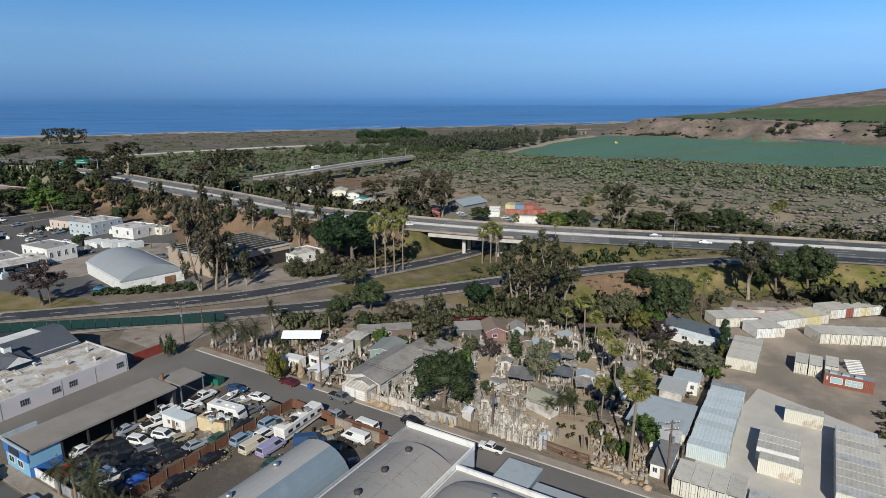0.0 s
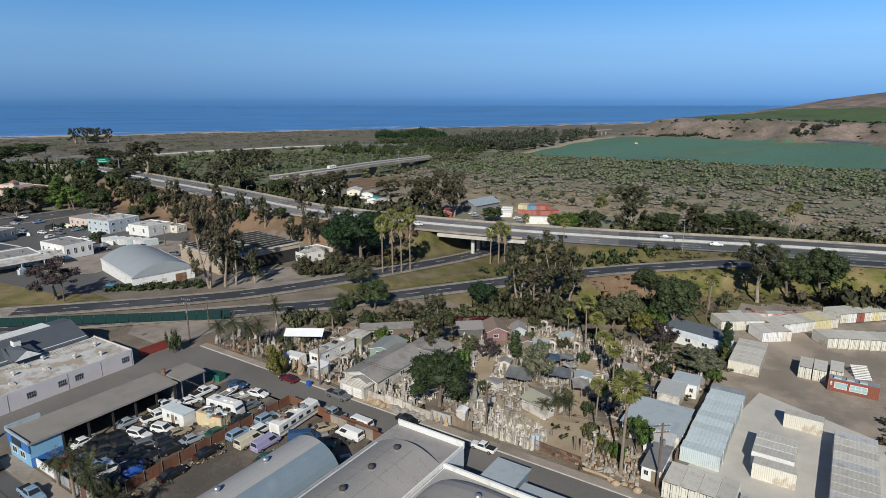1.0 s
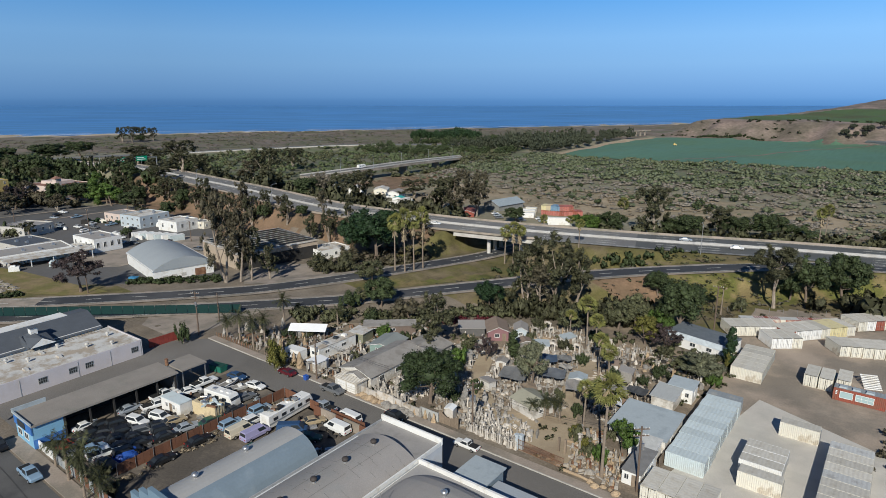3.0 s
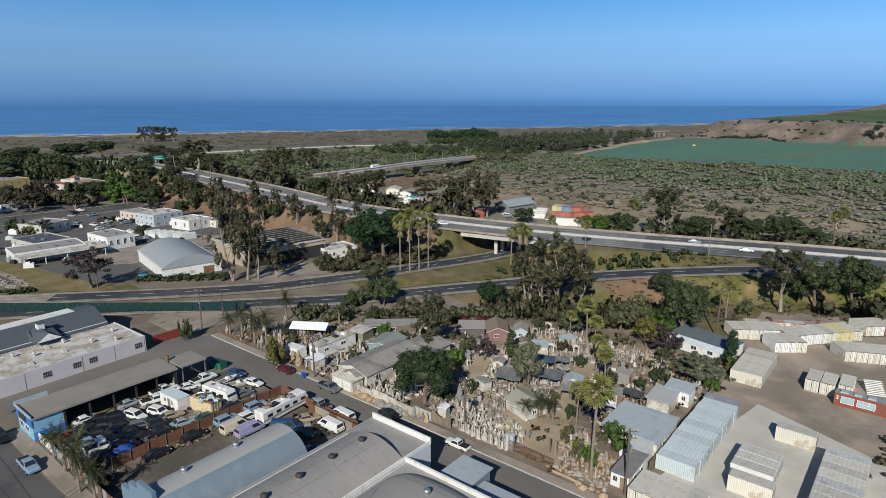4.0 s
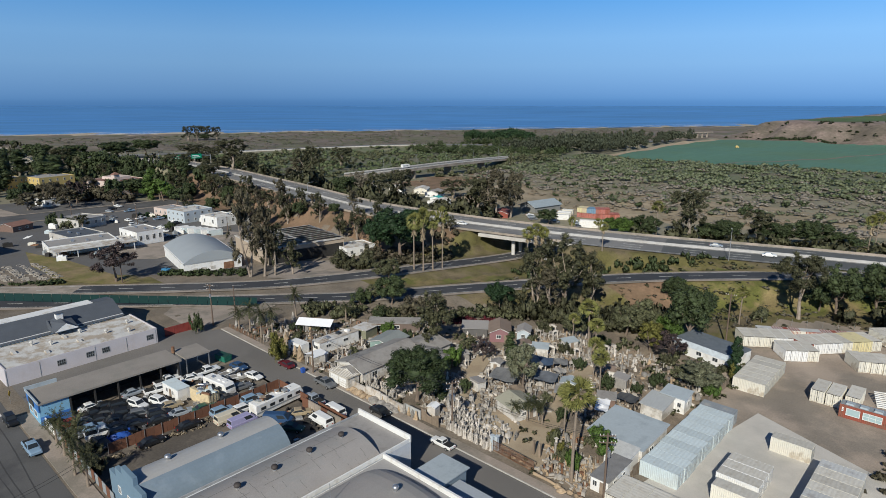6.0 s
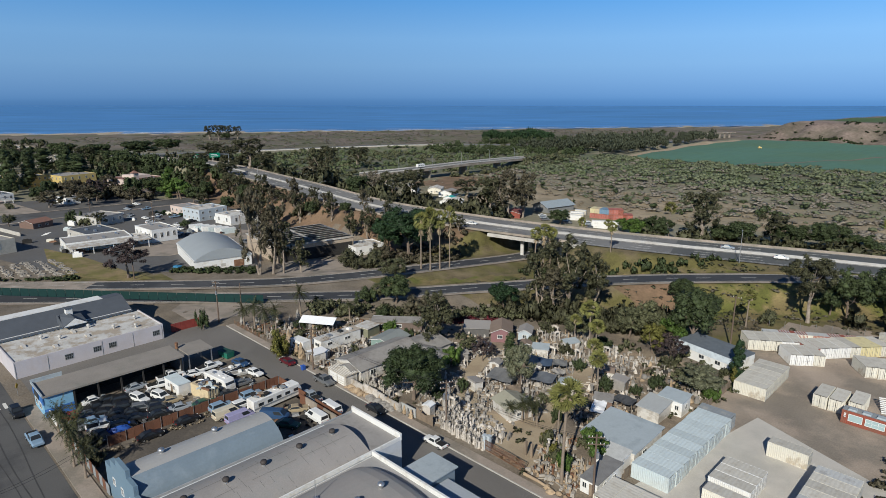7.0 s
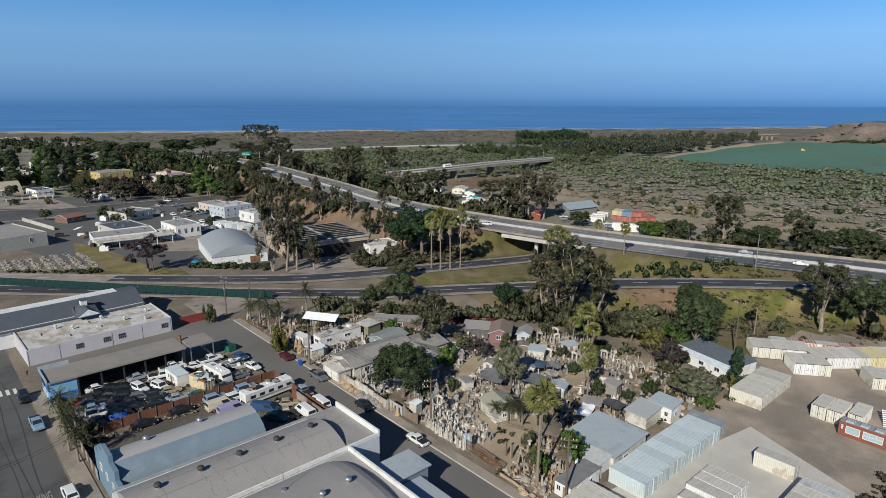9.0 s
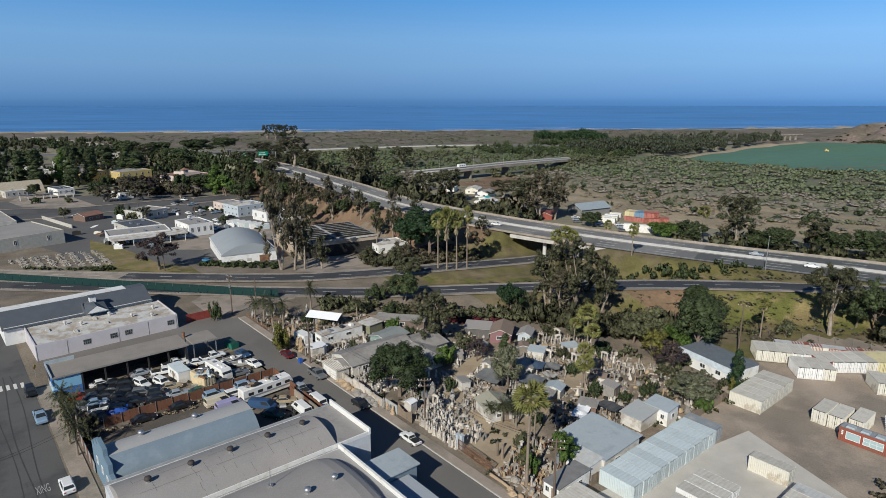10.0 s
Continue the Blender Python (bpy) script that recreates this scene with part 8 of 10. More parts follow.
g.box(-0.44, -0.44, 1.0, 0.44, 0.44, 1.08, 0.04)
part("lid", g, BLUE_TARP, wb_bin)
dp = thing("dumpster", "green steel dumpster at the end of the lot", "dumpster", pose(-109.6, 70.2, 0.03, 0, 0, 10))
g = Geo()
g.box(-1.6, -0.9, 0.1, 1.6, 0.9, 1.4, -0.12)
part("tub", g, mat("green_steel", (0.02, 0.16, 0.11), 0.6), dp)
g = Geo()
g.box(-1.7, -1.0, 1.4, 1.7, 1.0, 1.48, 0.05)
part("lid", g, mat("dark_green_plastic", (0.02, 0.07, 0.05), 0.6), dp)
sg_ = thing("warning_sign", "yellow crossing warning sign on a post", "road sign", pose(-121.0, 31.9, 0.1, 0, 0, 60))
g = Geo()
g.cyl(0, 0, -0.1, 2.6, 0.04, 6)
part("post", g, STEEL, sg_)
g = Geo()
g.solid([(0.05, 0, 1.5), (0.05, 0.65, 2.15), (0.05, 0, 2.8), (0.05, -0.65, 2.15), (0.07, 0, 1.5), (0.07, 0.65, 2.15), (0.07, 0, 2.8), (0.07, -0.65, 2.15)], [(3, 2, 1, 0), (4, 5, 6, 7), (0, 1, 5, 4), (1, 2, 6, 5), (2, 3, 7, 6), (3, 0, 4, 7)])
part("sign_panel", g, mat("sign_yellow", (0.75, 0.42, 0.02), 0.6), sg_, "yellow diamond sign panel")
sf = thing("steel_frame", "dark welded steel frame lying beside the warehouse", "frame", pose(-44.2, 66.4, 0.03, 0, 0, 20))
for a, b in (((-2, 0, 0.2), (2, 0, 0.2)), ((-2, 1, 0.2), (2, 1, 0.2)), ((-2, 0, 0.2), (-2, 1, 0.2)), ((2, 0, 0.2), (2, 1, 0.2)), ((0, 0, 0.2), (0, 1, 0.2)), ((1.4, 0, 0.2), (1.4, 0, 2.2)), ((1.4, 1, 0.2), (1.4, 1, 2.2)), ((1.4, 0, 2.2), (1.4, 1, 2.2)), ((-1.2, 0, 0.2), (-1.2, 0.5, 1.4))):
    g = Geo()
    g.tube([a, b], [0.06, 0.06], 6)
    part("bar", g, STEEL, sf)

# ---- vehicles ----
PAINTS = {}


def paint(name, col):
    if name not in PAINTS:
        PAINTS[name] = mat("car_paint_" + name, col, 0.3, dark=0.95, light=1.03, bump=0.0, spec=0.5, stain=tuple(c * 0.8 + 0.03 for c in col), stain_amt=0.15, stain_scale=1.2)
    return PAINTS[name]


COL = {"white": (0.72, 0.72, 0.70), "black": (0.015, 0.016, 0.018), "silver": (0.30, 0.33, 0.36), "maroon": (0.10, 0.012, 0.018), "grey": (0.14, 0.145, 0.15), "blue": (0.03, 0.07, 0.15), "green": (0.03, 0.09, 0.06),
       "cream": (0.58, 0.52, 0.40), "purple": (0.33, 0.31, 0.48), "paleblue": (0.22, 0.32, 0.42), "tan": (0.35, 0.28, 0.18), "red": (0.3, 0.03, 0.02)}
SHAPES = {
    # length, half width, body sections (x, z low, z high, width factor), cabin (x0, x1 at its foot, x0, x1 at its top, z foot, z top), wheel x, wheel radius
    "sedan": (4.6, 0.88, [(-2.3, 0.45, 0.72, 0.8), (-2.15, 0.3, 0.92, 0.95), (-1.2, 0.25, 0.95, 1), (0.9, 0.25, 0.95, 1), (2.0, 0.28, 0.82, 0.96), (2.28, 0.42, 0.62, 0.82)], (-1.75, 1.05, -1.0, 0.3, 0.93, 1.42), 1.38, 0.32),
    "suv": (4.6, 0.92, [(-2.3, 0.5, 0.95, 0.85), (-2.2, 0.32, 1.05, 0.97), (-1.2, 0.3, 1.05, 1), (0.9, 0.3, 1.05, 1), (2.0, 0.32, 0.98, 0.97), (2.28, 0.45, 0.75, 0.85)], (-2.15, 1.1, -1.85, 0.35, 1.03, 1.68), 1.4, 0.36),
    "pickup": (5.6, 0.95, [(-2.8, 0.55, 1.0, 0.95), (-2.7, 0.45, 1.05, 0.98), (-0.6, 0.4, 1.05, 1), (1.2, 0.4, 1.1, 1), (2.5, 0.42, 1.02, 0.97), (2.78, 0.5, 0.85, 0.9)], (-0.75, 1.35, -0.6, 0.65, 1.05, 1.75), 1.75, 0.38),
    "van": (5.4, 0.98, [(-2.7, 0.45, 1.1, 0.95), (-2.62, 0.38, 1.15, 1), (0.5, 0.38, 1.15, 1), (1.8, 0.38, 1.12, 1), (2.45, 0.4, 1.0, 0.96), (2.68, 0.48, 0.8, 0.88)], (-2.62, 2.1, -2.55, 1.35, 1.13, 2.0), 1.7, 0.36),
}
CAR = {}


def car_meshes(kind, color):
    key = (kind, color)
    if key not in CAR:
        L, hw, secs, cab, wx, wr = SHAPES[kind]
        p = paint(color, COL[color])

        def ring(x, z0, z1, w):
            c = 0.12 * (z1 - z0) + 0.03
            y = hw * w
            return [(x, -y + c, z0), (x, y - c, z0), (x, y, z0 + c), (x, y, z1 - c), (x, y - c * 1.6, z1), (x, -y + c * 1.6, z1), (x, -y, z1 - c), (x, -y, z0 + c)]

        b = Geo()
        b.rings([ring(*s) for s in secs])
        x0, x1, t0, t1, zf, zt = cab
        wf, wt = hw * 0.93, hw * 0.76
        cb = Geo()
        zr = zt - 0.06
        cb.rings([[(x0, -wf, zf - 0.05), (x1, -wf, zf - 0.05), (x1, wf, zf - 0.05), (x0, wf, zf - 0.05)], [(t0, -wt, zr), (t1, -wt, zr), (t1, wt, zr), (t0, wt, zr)], [(t0 + 0.1, -wt + 0.12, zt), (t1 - 0.1, -wt + 0.12, zt), (t1 - 0.1, wt - 0.12, zt), (t0 + 0.1, wt - 0.12, zt)]])

        def at(fx, fz, side):
            """A point on the cabin's flank: fx along it, fz up it, just proud of the paint."""
            xa, xb = x0 + (x1 - x0) * fx, t0 + (t1 - t0) * fx
            w = wf + (wt - wf) * fz
            return (xa + (xb - xa) * fz, side * (w + 0.012), zf + (zr - zf) * fz)

        def end(fy, fz, back):
            xa, xb = (x0, t0) if back else (x1, t1)
            w = wf + (wt - wf) * fz
            return (xa + (xb - xa) * fz + (-0.012 if back else 0.012), fy * w, zf + (zr - zf) * fz + 0.006)

        sw, ww, rw = Geo(), Geo(), Geo()
        lo, hi = (0.07, 0.9) if kind != "van" else (0.62, 0.93)
        sw.face(at(lo, 0.12, 1), at(hi, 0.12, 1), at(hi, 0.9, 1), at(lo, 0.9, 1))
        ww.face(end(-0.88, 0.1, False), end(0.88, 0.1, False), end(0.88, 0.92, False), end(-0.88, 0.92, False))
        rw.face(end(0.85, 0.15, True), end(-0.85, 0.15, True), end(-0.85, 0.88, True), end(0.85, 0.88, True))
        bed = None
        if kind == "pickup":
            bed = Geo()
            bed.box(-2.62, -hw * 0.8, 1.0, -0.8, hw * 0.8, 1.08)
        ty, rm = Geo(), Geo()
        ty.wheel(0, 0, 0, wr, 0.22)
        rm.wheel(0, 0, 0, wr * 0.58, 0.24, 10)
        hl, tl = Geo(), Geo()
        hl.box(secs[-2][0] + 0.08, hw * 0.55, 0.62, secs[-2][0] + 0.2, hw * 0.86, 0.78)
        tl.box(secs[0][0] - 0.02, hw * 0.5, 0.68, secs[0][0] + 0.08, hw * 0.78, 0.85)
        CAR[key] = (b.mesh("body", p), cb.mesh("cabin", p), sw.mesh("side_window", GLASS), ww.mesh("windscreen", GLASS), rw.mesh("rear_window", GLASS), bed and bed.mesh("load_bed", RUBBER), ty.mesh("tyre", RUBBER), rm.mesh("rim", STEEL), hl.mesh("headlight", WHITE), tl.mesh("tail_light", PAINTS.get("lamp_red") or paint("lamp_red", (0.35, 0.02, 0.02))))
    return CAR[key]


def car(kind, color, u, v, turn, label, z=None, scale=1.0):
    b, cb, sw, ww, rw, bed, ty, rm, hl, tl = car_meshes(kind, color)
    zz = float(height(u, v)) + 0.04 if z is None else z
    c = thing({"sedan": "car", "suv": "suv", "pickup": "pickup_truck", "van": "van"}[kind], label, "van" if kind == "van" else ("truck" if kind == "pickup" else "car"), pose(u, v, zz, 0, 0, turn))
    c.scale = (scale, scale, scale)
    part("body", b, None, c)
    part("cabin", cb, None, c)
    part("windscreen", ww, None, c)
    part("rear_window", rw, None, c)
    part("side_window", sw, None, c)
    part("side_window", sw, None, c).matrix_basis = Matrix.Diagonal((1, -1, 1, 1))
    if bed:
        part("load_bed", bed, None, c)
    L, hw, secs, cab, wx, wr = SHAPES[kind]
    for x in (-wx, wx):
        for y in (-hw + 0.08, hw - 0.08):
            t = part("wheel", ty, None, c)
            t.matrix_basis = pose(x, y, wr)
            part("rim", rm, None, t)
    for s in (0, 180):
        h = part("headlight", hl, None, c)
        h.matrix_basis = Matrix.Diagonal((1, -1 if s else 1, 1, 1))
        h = part("tail_light", tl, None, c)
        h.matrix_basis = Matrix.Diagonal((1, -1 if s else 1, 1, 1))
    return c


CARS = [
    ("sedan", "maroon", -96.2, 78.0, 180, "dark maroon sedan parked at the kerb"), ("pickup", "grey", -82.4, 78.3, 0, "old dark pickup truck parked at the kerb"), ("pickup", "white", -49.2, 78.2, 180, "white pickup truck with an open bed in the lane", None, 0.86),
    ("sedan", "black", -65.3, 78.3, 0, "black sedan in the warehouse's shadow"), ("pickup", "silver", -78.3, 72.4, 180, "grey pickup with a rack beside the lot fence"), ("van", "white", -71.6, 72.3, 180, "white camper van beside the warehouse"),
    ("van", "white", -70.6, 68.6, 180, "white van with a dark roof hatch"), ("sedan", "black", -86.2, 44.6, 90, "black sedan outside the brown fence"), ("sedan", "black", -86.8, 51.4, 90, "black coupe outside the brown fence"),
    ("suv", "paleblue", -87.0, 58.0, 90, "blue-grey minivan outside the brown fence"), ("suv", "paleblue", -87.2, 64.4, 90, "blue-grey wagon beside the motorhome"), ("van", "cream", -83.6, 57.6, 90, "old cream step van in the dirt lot"),
    ("van", "purple", -80.6, 58.6, 90, "lavender passenger van in the dirt lot"), ("sedan", "green", -77.2, 55.6, 90, "dark green sedan beside the quonset hut"), ("suv", "white", -84.9, 61.3, 90, "white compact van in the dirt lot"),
    ("pickup", "white", -105.8, 64.4, 90, "white pickup truck near the canopy"), ("sedan", "silver", -107.2, 49.6, 90, "silver sedan in front of the bays"), ("suv", "white", -101.4, 48.2, 15, "white compact suv in the lot"),
    ("suv", "white", -99.4, 51.6, 15, "white hatchback in the lot"), ("sedan", "white", -107.2, 41.8, 90, "white sedan in front of the bays"), ("pickup", "white", -104.6, 53.6, 80, "white pickup with a cap in the lot"),
    ("pickup", "white", -107.4, 56.6, 90, "small white pickup in front of the bays"), ("pickup", "white", -95.6, 39.9, 80, "white pickup with an open bed by the palms"), ("sedan", "tan", -96.4, 52.4, 80, "faded olive sedan without wheels"),
    ("sedan", "white", -96.3, 70.0, 10, "white and green sedan at the end of the lot"), ("sedan", "blue", -103.0, 70.3, 10, "dark blue sedan at the end of the lot"), ("sedan", "white", -104.8, 60.6, 75, "stripped white sedan in the lot"),
    ("suv", "black", -112.3, 30.0, 0, "dark suv parked at the street kerb"), ("pickup", "paleblue", -99.0, 30.0, 0, "pale blue pickup parked at the street kerb"), ("suv", "white", -72.2, 30.0, 180, "white suv parked at the street kerb"),
    ("sedan", "black", -102.4, 43.2, 60, "black wreck in the salvage rows"), ("sedan", "black", -98.6, 43.4, 70, "black wreck in the salvage rows"), ("sedan", "black", -94.2, 45.2, 75, "black wreck with a loose yellow panel"),
    ("sedan", "grey", -101.6, 39.6, 80, "dark grey wreck in the salvage rows"), ("sedan", "black", -92.6, 48.8, 80, "black wreck by the brown fence"), ("suv", "grey", -97.2, 47.4, 70, "dark wreck in the salvage rows"),
    ("suv", "black", -103.6, 46.0, 80, "black jeep with its frame bare"), ("sedan", "paleblue", -98.6, 39.2, 85, "pale blue wreck by the palms"), ("sedan", "red", -103.2, 37.2, 80, "dull red wreck by the palms"), ("sedan", "silver", -92.4, 52.6, 80, "silver wreck by the brown fence"),
    ("sedan", "green", -90.8, 56.4, 85, "dark green wreck by the brown fence"), ("sedan", "black", -91.0, 61.4, 85, "black wreck by the brown fence"), ("van", "blue", -76.6, 63.4, 40, "blue van in the walled yard behind the hut"),
    ("suv", "black", -99.8, 45.4, 75, "black wreck in the salvage rows"), ("sedan", "black", -105.4, 44.0, 85, "black wreck in front of the bays"), ("sedan", "black", -100.6, 41.6, 70, "black wreck in the salvage rows"),
    ("pickup", "black", -103.8, 41.0, 85, "black pickup wreck in the salvage rows"), ("sedan", "black", -95.6, 42.6, 80, "black wreck in the salvage rows"), ("suv", "black", -94.6, 49.6, 75, "black suv wreck by the brown fence"), ("sedan", "grey", -99.0, 36.8, 10, "dark grey wreck under the palms"), ("sedan", "black", -92.2, 38.6, 10, "black wreck at the lot corner"),
    ("sedan", "black", -96.8, 45.6, 70, "black wreck in the salvage rows"), ("sedan", "black", -101.8, 44.8, 72, "black wreck in the salvage rows"), ("suv", "black", -92.9, 42.2, 78, "black suv wreck in the salvage rows"), ("sedan", "black", -97.0, 49.9, 60, "black wreck in the salvage rows"), ("sedan", "black", -98.8, 64.6, 80, "black sedan between the trailer and boats"), ("sedan", "grey", -93.6, 65.6, 85, "dark wreck by the brown fence"), ("sedan", "tan", -76.0, 67.8, 60, "rusty tan wreck beside the motorhome"), ("sedan", "green", -72.4, 63.6, 30, "green wreck in the walled yard"),
]
for c in CARS:
    car(*c)
for k in range(16):
    u = (-278, -268, -232, -226, -300, -310, -345, -352, -360, -240, -284, -290, -262, -224, -218, -296)[k]
    v = (128, 131, 118, 122, 128, 131, 128, 132, 138, 88, 168, 170, 135, 128, 132, 160)[k]
    car(("sedan", "suv", "pickup")[k % 3], ("white", "silver", "black", "white", "grey")[k % 5], u, v, (10, 100)[k % 2] + 5 * k % 17, ("parked sedan", "parked suv", "parked pickup truck")[k % 3] + " in the town lot")
for k in range(18):
    car(("sedan", "suv", "pickup")[k % 3], ("white", "silver", "black", "grey", "white", "paleblue")[k % 6], -232 - 6.2 * k + rnd.uniform(-2, 2), (124, 121, 136)[k % 3] + rnd.uniform(-2, 2) - 0.1 * k, rnd.choice((8, 12, 98, 102)), ("parked sedan", "parked suv", "parked pickup truck")[k % 3] + " beside the town street")
for k in range(9):
    car("suv" if k % 2 else "sedan", ("white", "silver", "grey")[k % 3], -172 + k * 4.5, 280 - (k % 3) * 5, 60, "car parked in the storage yard beyond the freeway")
# freeway traffic
for u, v, n, c in ((-116, 204.5, "suv", "white"), (-40, 229.0, "sedan", "white"), (-58, 231.0, "sedan", "silver"), (-150, 199.0, "sedan", "white")):
    car(n, c, u, v, 18, "pale car driving on the freeway", z=6.08)

# motorhome, trailers, boats, junk
def motorhome(u, v, turn, L, label, stripe=True, h=2.9):
    t = thing("motorhome", label, "motorhome", pose(u, v, 0.04, 0, 0, turn))
    g = Geo()
    sec = lambda x, z0, z1, w: [(x, -w, z0), (x, w, z0), (x, w, z1 - 0.15), (x, w - 0.15, z1), (x, -w + 0.15, z1), (x, -w, z1 - 0.15)]
    g.rings([sec(-L / 2, 0.5, h, 1.2), (sec(L / 2 - 0.7, 0.5, h, 1.2)), sec(L / 2 - 0.1, 0.5, h * 0.62, 1.15), sec(L / 2, 0.5, h * 0.4, 1.1)])
    part("body", g, WHITE, t)
    if stripe:
        for y in (-1.21, 1.19):
            g = Geo()
            g.box(-L / 2 + 0.1, y, 1.0, L / 2 - 0.8, y + 0.02, 1.35)
            part("stripe", g, GREY_C, t)
    for x in np.arange(-L / 2 + 1, L / 2 - 1.5, 2.0):
        for y in (-1.22, 1.2):
            g = Geo()
            g.box(x, y, 1.5, x + 1.1, y + 0.02, 2.1)
            part("side_window", g, GLASS, t)
    g = Geo()
    g.solid([(L / 2 - 0.66, -1.0, h - 0.12), (L / 2 - 0.66, 1.0, h - 0.12), (L / 2 - 0.1, 1.0, h * 0.64), (L / 2 - 0.1, -1.0, h * 0.64)], [(0, 3, 2, 1)])
    part("windscreen", g, GLASS, t)
    for x in (-L / 4, 0.3, L / 4):
        g = Geo()
        g.box(x - 0.4, -0.35, h, x + 0.4, 0.35, h + 0.22, 0.06)
        part("roof_hatch", g, STEEL if x < 0 else WHITE, t)
    for x in (-L / 2 + 1.6, L / 2 - 1.2):
        for y in (-1.05, 1.05):
            g = Geo()
            g.wheel(x, y, 0.42, 0.42, 0.26)
            part("wheel", g, RUBBER, t)
    return t


motorhome(-81.8, 66.6, 95, 11.0, "long white motorhome with grey stripes and junk on its roof")
for k in range(14):
    g = Geo()
    a, b, c = rnd.uniform(0.2, 0.7), rnd.uniform(0.2, 0.9), rnd.uniform(0.1, 0.35)
    g.box(-a, -b, 0, a, b, c, 0.05)
    single("crate", g, rnd.choice((RUST, DARK, WOOD, GREY_C)), "dark crate of junk on the motorhome roof", "junk", pose(-81.8 + rnd.uniform(-0.8, 0.8), 66.6 + rnd.uniform(-4.5, 1.5), 3.18, 0, 0, rnd.uniform(0, 90)))
motorhome(-95.9, 62.2, 8, 7.4, "white travel trailer with roof vents in the lot", False, 2.7)
motorhome(-344, 352, 90, 8.0, "white motorhome on the far bridge", False, 2.9).location.z = 2.15
hut = house("site_cabin", "white site cabin with a flat grey roof", -100.5, 55.4, 6.0, 2.5, 2.5, 0, WHITE, PALEBLUE_C, 4, "flat", 0.05, windows=[(-1.6, -0.8, 1.0, 2.0, "f"), (0.6, 1.4, 1.0, 2.0, "f")], door=(-0.4, 0.4, 2.0), category="cabin")
container(-94.2, 58.2, 8, TAN_C, TAN_C, "tan shipping container piled with scrap in the lot", L=6.06, h=2.6)
for k in range(22):
    g = Geo()
    a, b = rnd.uniform(0.3, 1.3), rnd.uniform(0.05, 0.4)
    g.box(-a, -b, 0, a, b, rnd.uniform(0.08, 0.4), 0.04)
    single("scrap_metal", g, rnd.choice((STEEL, RUST, GREY_C, DARK, PALEBLUE_C)), "piece of scrap metal on the tan container", "scrap", pose(-94.2 + rnd.uniform(-2.4, 2.4), 58.2 + rnd.uniform(-0.9, 0.9) , 2.64, 0, 0, rnd.uniform(0, 180)))
for k in range(150):
    u, v = rnd.uniform(-106, -89.5), rnd.uniform(36.5, 70)
    if k % 4 == 0:
        u, v = rnd.uniform(-79, -62), rnd.uniform(59, 70)
    g = Geo()
    r_ = k % 3
    if r_ == 0:
        g.wheel(0, 0, 0.3, 0.32, 0.22, 10)
        single("loose_tyre", g, RUBBER, "loose black tyre in the salvage lot", "tyre", pose(u, v, 0.05, 0, 0, rnd.uniform(0, 180)))
    else:
        a, b = rnd.uniform(0.3, 1.0), rnd.uniform(0.2, 0.7)
        g.box(-a, -b, 0, a, b, rnd.uniform(0.15, 0.6), 0.06)
        g.box(-a * 0.6, -b * 0.3, rnd.uniform(0.1, 0.2), a * 0.9, b * 0.8, rnd.uniform(0.4, 0.7), 0.05)
        single("scrap_metal", g, rnd.choice((DARK, RUST, GREY_C, STEEL, DARK)), "dark heap of car parts in the salvage lot", "scrap", pose(u, v, 0.03, 0, 0, rnd.uniform(0, 180)))
for u, v, a in ((-101.4, 67.2, 100), (-98.2, 67.6, 70)):
    t = thing("boat", "small white open motorboat on the ground", "boat", pose(u, v, 0.1, 0, 0, a))
    g = Geo()
    g.rings([[(x, -w, 0.8), (x, -w * 0.6, 0.1), (x, w * 0.6, 0.1), (x, w, 0.8)] for x, w in ((-2.4, 0.9), (-1, 1.0), (0.8, 0.9), (2.2, 0.35), (2.7, 0.06))], True, True)
    part("hull", g, WHITE, t)
    g = Geo()
    g.box(-2.1, -0.7, 0.805, 1.2, 0.7, 0.83)
    part("deck", g, STONE_GREY, t)
    g = Geo()
    g.box(-0.3, -0.5, 0.83, 0.5, 0.5, 1.25, 0.1)
    part("console", g, WHITE, t)
g = Geo()
g.rings([[((2.4 * q) * math.cos(a * math.tau / 12) * (1 + 0.15 * math.sin(a * 2.3)), (1.2 * q) * math.sin(a * math.tau / 12) * (1 + 0.15 * math.cos(a * 3)), z) for a in range(12)] for q, z in ((1, 0), (0.95, 0.5), (0.7, 1.1), (0.3, 1.25))])
single("tarpaulin", g, BLUE_TARP, "crumpled bright blue tarpaulin over a wreck", "tarpaulin", pose(-92.6, 41.8, 0.05, 0, 0, 85))
wl_ = thing("yard_wall", "grey block wall of the walled yard", "wall")
for k in range(8):
    g = Geo()
    g.box(-78.5 + k * 2, 70.0, 0, -76.55 + k * 2, 70.25, 2.0)
    part("panel", g, CONCRETE_OLD if k % 3 else FENCE_BROWN, wl_)

